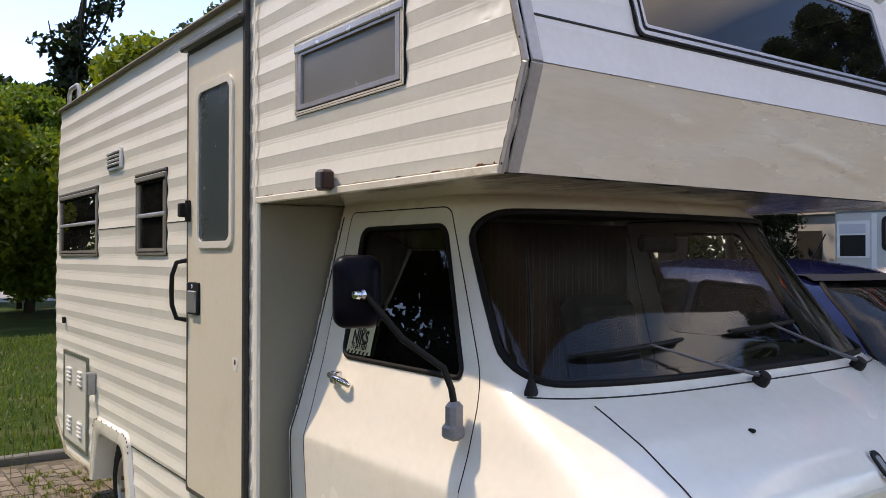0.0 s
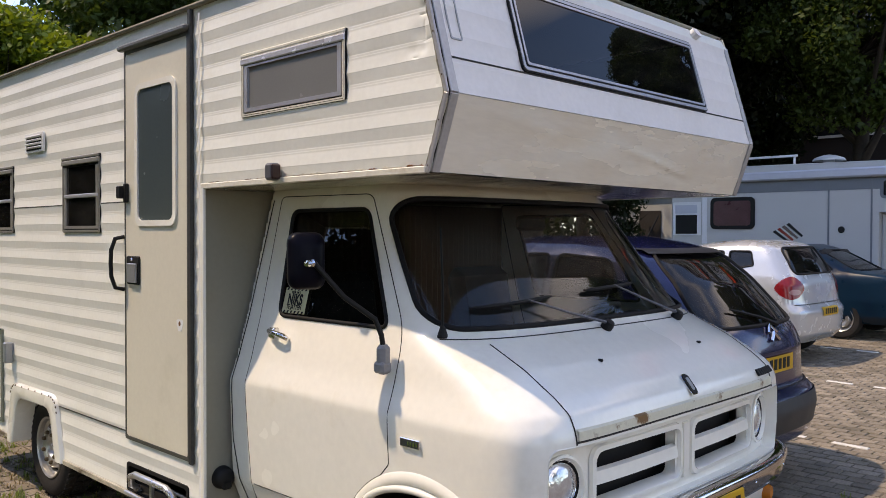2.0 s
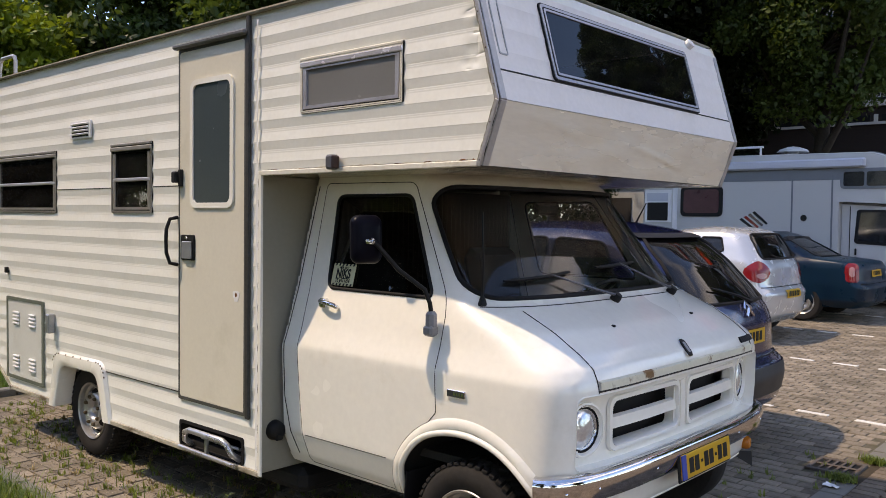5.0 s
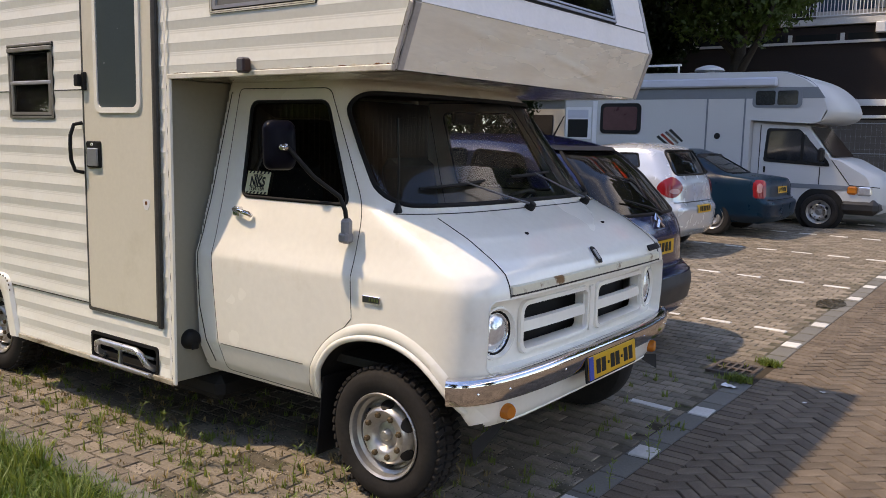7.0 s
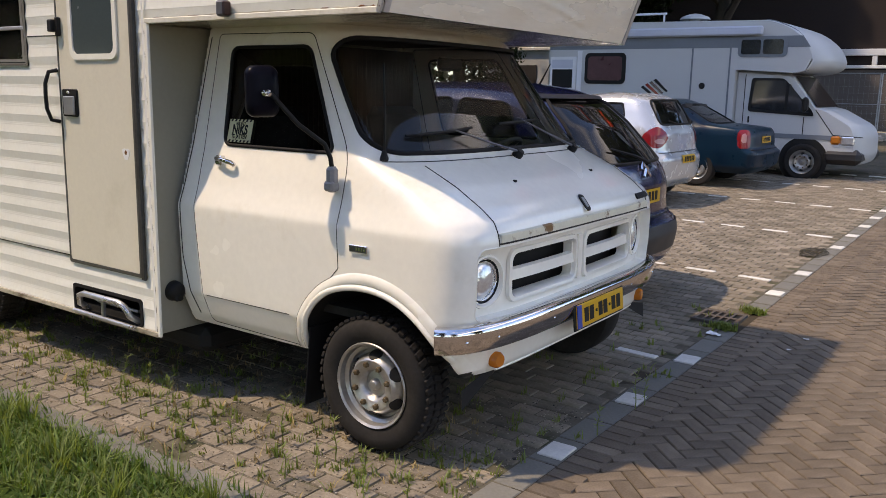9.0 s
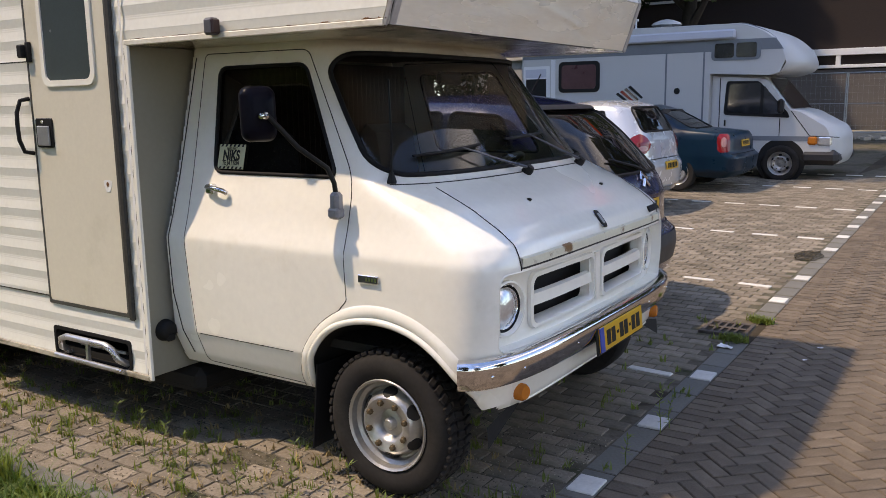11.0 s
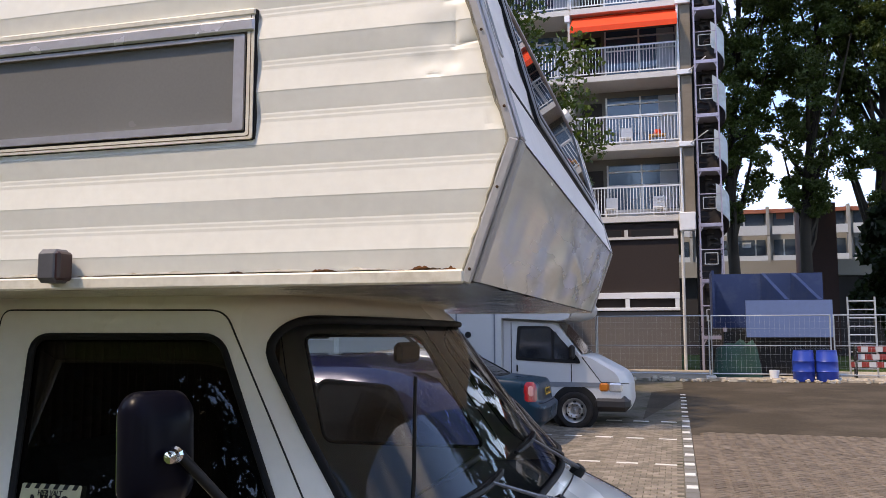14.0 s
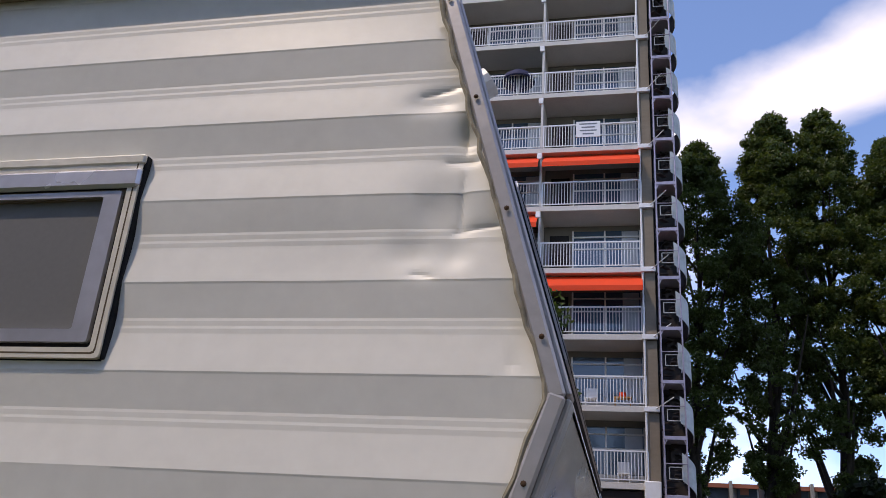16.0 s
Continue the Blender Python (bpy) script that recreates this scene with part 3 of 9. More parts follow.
def ribbed_wall(mb, z0, z1, openings, left, right, place, flat=False, breaks=(), fine=False):
    """A ribbed sheet between two edges, with rectangular openings cut through it."""
    lev = siding_levels(z0, z1)
    lz, ly = [p[0] for p in lev], [p[1] for p in lev]
    zs = {z0, z1, *breaks}
    for o in openings:
        zs |= {min(max(o[2], z0), z1), min(max(o[3], z0), z1)}
    if flat:
        zs |= {z0 + (z1 - z0) * i / 12 for i in range(13)}
    else:
        zs |= {z for z in lz if z0 < z < z1}
    zs = sorted(zs)
    cache = {}
    for a, b in zip(zs, zs[1:]):
        if b - a < 1e-5:
            continue
        m = (a + b) / 2
        cuts = sorted((o[0], o[1]) for o in openings if o[2] < m < o[3])
        spans, s = [], None
        for c0, c1 in cuts:
            spans.append((s, c0))
            s = c1
        spans.append((s, None))
        ya = 0.0 if flat else float(np.interp(a, lz, ly))
        yb = 0.0 if flat else float(np.interp(b, lz, ly))
        for s0, s1 in spans:
            xa0, xb0 = (left(a), left(b)) if s0 is None else (s0, s0)
            xa1, xb1 = (right(a), right(b)) if s1 is None else (s1, s1)
            if xa1 - xa0 < 1e-4:
                continue
            def stops(l, r):
                if fine and r > 1.3:
                    m_ = max(1, round((1.2 - l) / 0.12))
                    return [l + (1.2 - l) * i / m_ for i in range(m_)] + [1.2 + (r - 1.2) * i / 90 for i in range(91)]
                m_ = max(1, int((xa1 - xa0) / 0.12))
                return [l + (r - l) * i / m_ for i in range(m_ + 1)]

            def vert(x, y, z):
                key = (round(x, 4), round(z, 4))
                if key not in cache:
                    cache[key] = len(mb.v)
                    mb.v.append(tuple(place(x, y, z)))
                return cache[key]
            lo, hi = stops(xa0, xa1), stops(xb0, xb1)
            for i in range(min(len(lo), len(hi)) - 1):
                q = [vert(lo[i], ya, a), vert(lo[i + 1], ya, a), vert(hi[i + 1], yb, b), vert(hi[i], yb, b)]
                if len(set(q)) == 4:
                    mb.f.append(tuple(q))
    return mb


DOOR = (-0.795, -0.135, 0.64, 2.665)
WIN_A = (-3.54, -2.468, 1.722, 2.165)
WIN_B = (-1.633, -1.12, 1.725, 2.165)
WIN_O = (0.325, 1.037, 2.222, 2.492)
HATCH = (-3.34, -2.70, 0.44, 1.04)
STEP = (-0.785, -0.16, 0.357, 0.495)
ARCH = (-2.485, -1.745, 0.0, 0.69)
CUTS = [DOOR, WIN_A, WIN_B, WIN_O, HATCH, STEP, ARCH]


# crumpled spot by the bunk's front edge: creases (ends, depth, width) and soft hollows
CREASES = [((1.398, 2.563), (1.444, 2.574), 0.007, 0.007), ((1.435, 2.469), (1.474, 2.471), 0.006, 0.006), ((1.449, 2.378), (1.505, 2.386), 0.004, 0.006), ((1.457, 2.446), (1.456, 2.383), 0.007, 0.009),
           ((1.401, 2.326), (1.427, 2.323), 0.004, 0.006), ((1.42, 2.645), (1.439, 2.65), 0.006, 0.006), ((0.939, 2.105), (0.962, 2.105), 0.005, 0.006), ((1.457, 2.533), (1.457, 2.482), 0.006, 0.010), ((1.506, 2.214), (1.535, 2.233), 0.004, 0.010)]
HOLLOWS = [(1.43, 2.41, 0.03, 0.035, 0.005), (1.40, 2.35, 0.03, 0.02, 0.004), (1.45, 2.35, 0.02, 0.02, 0.004), (1.415, 2.55, 0.03, 0.014, 0.005), (1.46, 2.50, 0.02, 0.02, 0.004), (1.30, 2.33, 0.08, 0.05, 0.002), (-2.9, 1.33, 0.2, 0.03, 0.003)]


def dented(x, y, z):
    """The near side, with its creases and hollows."""
    d = 0.0014 * noise.noise((x * 1.6, z * 9, 2.0))
    for cx, cz, rx, rz, a in HOLLOWS:
        d += a * math.exp(-((x - cx) / rx) ** 2 - ((z - cz) / rz) ** 2)
    if x > 0.85:
        for (ax_, az_), (bx_, bz_), a, w in CREASES:
            ux, uz = bx_ - ax_, bz_ - az_
            t = max(0.0, min(1.0, ((x - ax_) * ux + (z - az_) * uz) / (ux * ux + uz * uz)))
            q = math.hypot(x - ax_ - t * ux, z - az_ - t * uz)
            if q < 5 * w:
                d += a * (0.4 + 1.2 * t * (1 - t)) * math.exp(-q / w)
    return (x, y + d, z)


side = MB()
ribbed_wall(side, 0.345, 1.93, CUTS, rear_x, lambda z: -0.03, dented)
ribbed_wall(side, 1.93, ROOF, CUTS, rear_x, front_x, dented, breaks=[2.28 + 0.0035 * i for i in range(96)], fine=True)
part("side_wall", side, M_SIDING, camper, "ribbed off-white aluminium siding, dented near the bunk's front", smooth=5)
lining = MB()
ribbed_wall(lining, 0.345, 1.93, CUTS, rear_x, lambda z: -0.03, lambda x, y, z: (x, 0.04 + y, z), flat=True)
ribbed_wall(lining, 1.93, ROOF, CUTS, rear_x, lambda z: front_x(z) - 0.03, lambda x, y, z: (x, 0.04 + y, z), flat=True)
part("inner_lining", lining, M_DARK, camper)
far = MB()
ribbed_wall(far, 0.345, 1.93, [], rear_x, lambda z: -0.03, lambda x, y, z: (x, WID - y, z))
ribbed_wall(far, 1.93, ROOF, [], rear_x, front_x, lambda x, y, z: (x, WID - y, z))
part("far_side_wall", far, M_SIDING, camper, smooth=12)

# rear wall, floor, roof, bulkhead
rear = MB()
zs = [0.345, 0.53, 0.9, 1.465, 1.9, 2.4, ROOF]
for a, b in zip(zs, zs[1:]):
    rear.add([(rear_x(a), 0.005, a), (rear_x(a), WID - 0.005, a), (rear_x(b), WID - 0.005, b), (rear_x(b), 0.005, b)], [(0, 3, 2, 1)])
part("rear_wall", rear, M_SIDING, camper)
part("floor_panel", MB().box((-1.75, WID / 2, 0.37), (3.1, 1.4, 0.04)), M_UNDER, camper)
for y in (0.24, WID - 0.24):
    part("floor_panel", MB().box((-0.85, y, 0.37), (1.3, 0.42, 0.04)), M_UNDER, camper)
roof = MB()
nx, ny = 30, 14
for i in range(nx + 1):
    for j in range(ny + 1):
        x = rear_x(ROOF) - 0.01 + (front_x(2.775) + 0.0 - rear_x(ROOF)) * i / nx
        y = -0.012 + (WID + 0.024) * j / ny
        roof.v.append((x, y, ROOF + 0.012 + 0.05 * math.sin(math.pi * j / ny) ** 0.7 * min(1, (nx - i) / 4) + 0.004 * noise.noise((x * 2, y * 2, 0))))
for i in range(nx):
    for j in range(ny):
        a = i * (ny + 1) + j
        roof.f.append((a, a + ny + 1, a + ny + 2, a + 1))
part("roof", roof, M_SIDING, camper, smooth=30)
edge = MB()
edge.tube([(rear_x(ROOF) - 0.012, -0.014, ROOF + 0.004), (-1.8, -0.016, ROOF + 0.008), (front_x(2.78), -0.014, ROOF + 0.004)], 0.014, 8)
part("roof_gutter", edge, mat("worn_brown_sealant", (0.2, 0.17, 0.12), 0.8, vary=0.35, scale=8), camper, "weathered brown roof edge sealant")
for y0, y1, z0, z1 in ((-0.004, 0.46, 0.345, 1.925), (1.86, WID, 0.345, 1.925), (0.46, 1.86, 0.345, 0.62), (0.46, 1.86, 1.86, 1.925)):
    part("bulkhead_panel", MB().box((-0.012, (y0 + y1) / 2, (z0 + z1) / 2), (0.024, y1 - y0, z1 - z0), 0.003), M_BULKHEAD, camper, "plain grey-beige front panel beside the cab")

# bunk: front panels, underside
slope = math.hypot(0.148, 0.52)


def up_panel(u, w, v):
    """A place on the upper front panel: u across, v up the panel from its foot, w outwards."""
    t = v / slope
    return (1.578 - 0.148 * t + w * 0.962, u, 2.19 + 0.52 * t + w * 0.274)


OV = (0.425, 1.856, 0.140, 0.498)
upper = MB()
ribbed_wall(upper, 1.992, 1.992 + slope, [(OV[0], OV[1], 1.992 + OV[2], 1.992 + OV[3])], lambda z: 0.0, lambda z: WID, lambda u, w, z: up_panel(u, -w * 0.6, z - 1.992))
part("bunk_front_upper", upper, M_FRONT, camper, "ribbed off-white front panel round the bunk window", smooth=12)
crown = MB()
crown.add([(1.43, 0, 2.71), (1.43, WID, 2.71), (1.40, WID, 2.765), (1.40, 0, 2.765), (1.33, WID, 2.79), (1.33, 0, 2.79)], [(0, 1, 2, 3), (3, 2, 4, 5)])
part("bunk_front_crown", crown, M_SIDING, camper)
lower = MB()
NL = 22
for i in range(NL + 1):
    for j in range(121):
        t, y = i / NL, WID * j / 120
        b = (0.012 * noise.noise((y * 3.2, t * 1.2, 5)) + 0.002 * noise.noise((y * 9, t * 2, 8))) * math.sin(math.pi * t)
        for cy, ct, r, a in ((0.75, 0.55, 0.14, -0.007), (1.0, 0.4, 0.12, 0.006)):
            b += a * math.exp(-((y - cy) / r) ** 2 - ((t - ct) / 0.2) ** 2)
        for y0, t0, y1, t1, a in ((1.15, 0.62, 1.75, 0.22, 0.010), (1.25, 0.50, 1.8, 0.12, -0.009), (0.25, 0.85, 0.8, 0.55, 0.005), (0.9, 0.75, 1.5, 0.35, 0.006)):
            if y0 < y < y1:
                f_ = (y - y0) / (y1 - y0)
                b += a * math.sin(math.pi * f_) * math.exp(-abs(t - t0 - (t1 - t0) * f_) / 0.06)
        lower.v.append((1.487 + 0.091 * t + b, y, 1.93 + 0.26 * t - b * 0.3))
for i in range(NL):
    for j in range(120):
        a = i * 121 + j
        lower.f.append((a, a + 1, a + 122, a + 121))
part("bunk_front_lower", lower, M_ALUSHEET, camper, "dull dented aluminium lower panel", smooth=40)
under = MB()
for i in range(25):
    for j in range(41):
        x, y = -0.0 + 1.487 * i / 24, WID * j / 40
        under.v.append((x, y, 1.927 + 0.006 * noise.noise((x * 2.0, y * 9, 1)) + 0.003 * noise.noise((x * 9, y * 20, 3))))
for i in range(24):
    for j in range(40):
        a = i * 41 + j
        under.f.append((a, a + 1, a + 42, a + 41))
part("bunk_underside", under, mat("bare_crinkled_aluminium", (0.74, 0.68, 0.57), 0.18, metal=0.8, vary=0.12, bump=0.008, bscale=16, stretch=(0.5, 2, 1)), camper, "bare crinkled metal underside of the bunk", smooth=60)
part("bunk_floor", MB().box((0.72, WID / 2, 1.96), (1.4, WID - 0.1, 0.03)), M_DARK, camper)

# aluminium edge trims


def strip(mb, a, b, wide, thick, outward):
    a, b, o = Vector(a), Vector(b), Vector(outward).normalized()
    d = (b - a).normalized()
    s = d.cross(o).normalized()
    m = Matrix((s, o, d)).transposed()
    mb.box((a + b) / 2, (wide, thick, (b - a).length), min(thick, wide) * 0.3, m)
    return mb


for y, o in ((-0.010, -1), (WID + 0.010, 1)):
    trim = MB()
    strip(trim, (1.477, y, 1.925), (1.570, y, 2.190), 0.019, 0.010, (0, o, 0))
    strip(trim, (1.570, y - o * 0.002, 2.186), (1.422, y - o * 0.002, 2.715), 0.019, 0.010, (0, o, 0))
    strip(trim, (1.425, y, 2.708), (1.368, y, 2.79), 0.019, 0.010, (0, o, 0))
    tr_ = part("corner_trim", trim, M_ALU, camper, "dull aluminium corner trim with screws")
    if o < 0:
        TRIM = tr_
for y in (0.018, WID - 0.018):
    ft = MB()
    strip(ft, (1.490, y, 1.928), (1.581, y, 2.188), 0.038, 0.008, (0.94, 0, -0.33))
    strip(ft, up_panel(y, 0.003, 0.0), up_panel(y, 0.003, slope), 0.038, 0.008, (0.962, 0, 0.274))
    part("front_trim", ft, M_ALU, camper)
for k in range(6):
    t = k / 5
    z = 1.95 + t * 0.75
    screws = MB().lathe([(0, 0.002), (0.002, 0.0015), (0.0032, 0)], Matrix.Translation((front_x(z) - 0.008, -0.0152, z)) @ pose(0, 0, 0, 90), 8)
    part("screw_head", screws, M_RUSTDARK, TRIM)
for a_, b_, w_, o_ in (((-0.01, -0.012, 1.937), (1.475, -0.012, 1.937), 0.026, -1), ((-0.01, WID + 0.012, 1.937), (1.475, WID + 0.012, 1.937), 0.026, 1), ((-1.64, -0.012, 0.34), (0.0, -0.012, 0.34), 0.03, -1),
                       ((-3.30, -0.012, 0.34), (-2.58, -0.012, 0.34), 0.03, -1), ((-3.62, -0.012, 0.53), (-3.28, -0.012, 0.335), 0.03, -1)):
    part("edge_trim", strip(MB(), a_, b_, w_, 0.012, (0, o_, 0)), M_EDGE if a_[2] > 1 else M_SILL, camper, "cream edge trim along the bunk" if a_[2] > 1 else "dirty pale sill trim")
rnd = random.Random(3)
M_PEEL = mat("peeling_sealant", (0.72, 0.67, 0.56), 0.8, vary=0.25, scale=40, tint=(0.3, 0.2, 0.1), tint_at=(0.55, 0.7), tint_scale=25)


def ragged(x0, x1, low, high, step=0.0035):
    """An uneven flake between two x along the bunk's lower seam."""
    n = max(3, int((x1 - x0) / step))
    top = [(x0 + (x1 - x0) * i / n, high * min(1.0, 3 * i / n, 3 * (n - i) / n) * rnd.uniform(0.35, 1.0)) for i in range(n + 1)]
    bot = [(x0 + (x1 - x0) * i / n, -low * rnd.uniform(0.3, 1.0)) for i in range(n, -1, -1)]
    mb = MB()
    mb.prism(top + bot, Matrix.Translation((0, -0.0062, 1.9505)) @ pose(0, 0, 0, 90), 0.0022)
    return mb


x = 0.06
while x < 1.45:
    w = rnd.uniform(0.02, 0.075)
    if rnd.random() < 0.7 + 0.4 * max(0, x - 0.5):
        part("rust_patch", ragged(x, min(1.46, x + w), 0.0015, rnd.uniform(0.0015, 0.004) + (0.006 if x > 1.36 else 0.003 if 1.1 < x < 1.2 else 0.0)), M_RUST, camper, "rust blister along the bunk's lower edge")
    x += w + rnd.uniform(-0.004, 0.014)
part("rust_seam", ragged(0.05, 1.455, 0.0008, 0.0030, 0.006), M_RUST, camper, "thin rust line along the bunk's lower edge")
for xa, xb in ((0.42, 0.60), (0.66, 0.98), (1.02, 1.17), (1.22, 1.33)):
    part("peeling_strip", ragged(xa, xb, -0.003, 0.010, 0.011), M_PEEL, camper, "peeling pale sealant along the seam")
for xa, xb in ((0.03, 0.16), (0.33, 0.43), (0.98, 1.03), (1.17, 1.23), (1.37, 1.45)):
    part("open_seam", ragged(xa, xb, -0.001, 0.0055), M_RUSTDARK, camper, "dark rusted-through seam under the bunk siding")
seal = MB()
pts = [(front_x(1.93 + 0.78 * i / 40) - 0.0195 + rnd.uniform(-0.003, 0.002), -0.010, 1.93 + 0.78 * i / 40) for i in range(41)]
seal.tube(pts, [rnd.uniform(0.002, 0.004) for _ in pts], 6)
part("cracked_sealant", seal, mat("dirty_sealant", (0.3, 0.27, 0.2), 0.9, vary=0.4, scale=30), camper)

# vertical post beside the door, wavy siding edge
post = MB()
pts = []
for i in range(240):
    z = 0.36 + 2.38 * i / 239
    ph = ((z - 1.992) / LIP) % 1.0
    pts.append((-0.026, -0.012 - 0.003 * abs(math.sin(math.pi * ph)), z))
n0 = len(pts)
for w in (-0.008, 0.006):
    post.v += [(p[0] + w, p[1], p[2]) for p in pts]
post.f += [(i, i + n0, i + n0 + 1, i + 1) for i in range(n0 - 1)]
part("wavy_joint_strip", post, M_WHITEP, camper, "white scalloped joint strip")
gap = MB()
strip(gap, (-0.105, -0.014, 0.62), (-0.105, -0.014, 2.775), 0.034, 0.02, (0, -1, 0))
part("door_hinge_rail", gap, mat("dark_hinge_rail", (0.06, 0.058, 0.055), 0.6, metal=0.5, vary=0.3, scale=12), camper, "dark hinge rail of the entrance door")
cr = MB()
strip(cr, (0.002, -0.010, 0.33), (0.002, -0.010, 1.935), 0.03, 0.016, (0, -1, 0))
part("front_corner_trim", cr, M_CREAM, camper)
for x0, x1, z in ((-2.455, -1.645, 1.885), (-1.108, -0.80, 1.885), (-1.72, -0.80, 0.665), (-3.66, -3.56, 1.885)):
    part("sheet_joint", MB().box(((x0 + x1) / 2, -0.004, z), (x1 - x0, 0.006, 0.006)), M_SEAM, camper)


# ---- entrance door ----
door = part("entrance_door", MB().prism(rrect(DOOR[0] + 0.006, DOOR[2] + 0.006, DOOR[1] - 0.006, DOOR[3] - 0.006, 0.015, 2), Matrix.Translation((0, 0.02, 0)) @ pose(0, 0, 0, 90), 0.032, 0.004),
            M_DOORSKIN, camper, "plain beige entrance door")


def side_place(out):
    return lambda u, v, w: (u, out - w, v)


df = MB()
frame_ring(df, rrect(DOOR[0] - 0.006, DOOR[2] - 0.010, DOOR[1] + 0.010, DOOR[3] + 0.010, 0.01, 2), rrect(DOOR[0] + 0.007, DOOR[2] + 0.008, DOOR[1] - 0.008, DOOR[3] - 0.008, 0.012, 2), side_place(-0.002), 0.012)
part("door_frame", df, mat("dark_alu_frame", (0.12, 0.115, 0.105), 0.5, metal=0.6, vary=0.2), door)
rain = MB()
strip(rain, (DOOR[0] - 0.03, -0.026, 2.688), (DOOR[1] + 0.03, -0.026, 2.688), 0.03, 0.04, (0, -1, 0))
part("rain_gutter", rain, mat("grey_gutter", (0.11, 0.11, 0.11), 0.5, vary=0.2), door)
fr = MB()
frame_ring(fr, rrect(-0.668, 1.755, -0.238, 2.485, 0.06, 6), rrect(-0.638, 1.785, -0.268, 2.455, 0.04, 6), side_place(-0.010), 0.012)
part("window_surround", fr, M_CREAM, door, "cream moulded surround", smooth=40)
part("window_pane", MB().prism(rrect(-0.645, 1.78, -0.262, 2.462, 0.04, 5), Matrix.Translation((0, -0.002, 0)) @ pose(0, 0, 0, 90), 0.012), M_ACRYL2, door, "frosted blue-grey pane")
lk = MB()
lk.prism(rrect(-0.765, 1.452, -0.625, 1.60, 0.012, 3), Matrix.Translation((0, -0.010, 0)) @ pose(0, 0, 0, 90), 0.012, 0.003)
LOCK = part("lock_plate", lk, M_INK, door, "black lock case with a grey flap")
part("lock_flap", MB().box((-0.69, -0.028, 1.512), (0.10, 0.012, 0.10), 0.004), M_BLUEGREY, LOCK)
part("key_hole", MB().lathe([(0, 0.006), (0.008, 0.006), (0.010, 0)], Matrix.Translation((-0.70, -0.024, 1.582)) @ pose(0, 0, 0, 90), 12), M_CHROME, LOCK)
st = MB()
st.box((-0.80, -0.03, 1.935), (0.045, 0.045, 0.065), 0.006)
st.box((-0.765, -0.022, 1.93), (0.03, 0.02, 0.10), 0.004)
part("door_stay", st, M_INK, camper, "black door catch")
gh = MB()
gh.tube([(-0.825, -0.005, 1.70), (-0.835, -0.05, 1.69), (-0.843, -0.068, 1.63), (-0.845, -0.07, 1.56), (-0.843, -0.068, 1.49), (-0.835, -0.05, 1.43), (-0.825, -0.005, 1.42)], 0.011, 8)
part("grab_handle", gh, M_INK, camper, "curved dark grab handle")
hole = MB()
hole.prism([(0.028 * (1 + 0.35 * math.sin(3 * a)) * math.cos(a), 0.04 * (1 + 0.3 * math.cos(2 * a)) * math.sin(a)) for a in (2 * math.pi * i / 12 for i in range(12))],
           Matrix.Translation((-0.215, -0.0125, 1.275)) @ pose(0, 0, 0, 90), 0.0015)
HOLE = part("paint_damage", hole, M_WHITEP, door, "chipped patch where an old catch sat")
part("screw_hole", MB().prism([(0.01 * math.cos(a), 0.012 * math.sin(a)) for a in (2 * math.pi * i / 8 for i in range(8))], Matrix.Translation((-0.215, -0.0142, 1.283)) @ pose(0, 0, 0, 90), 0.001), M_RUST, HOLE)


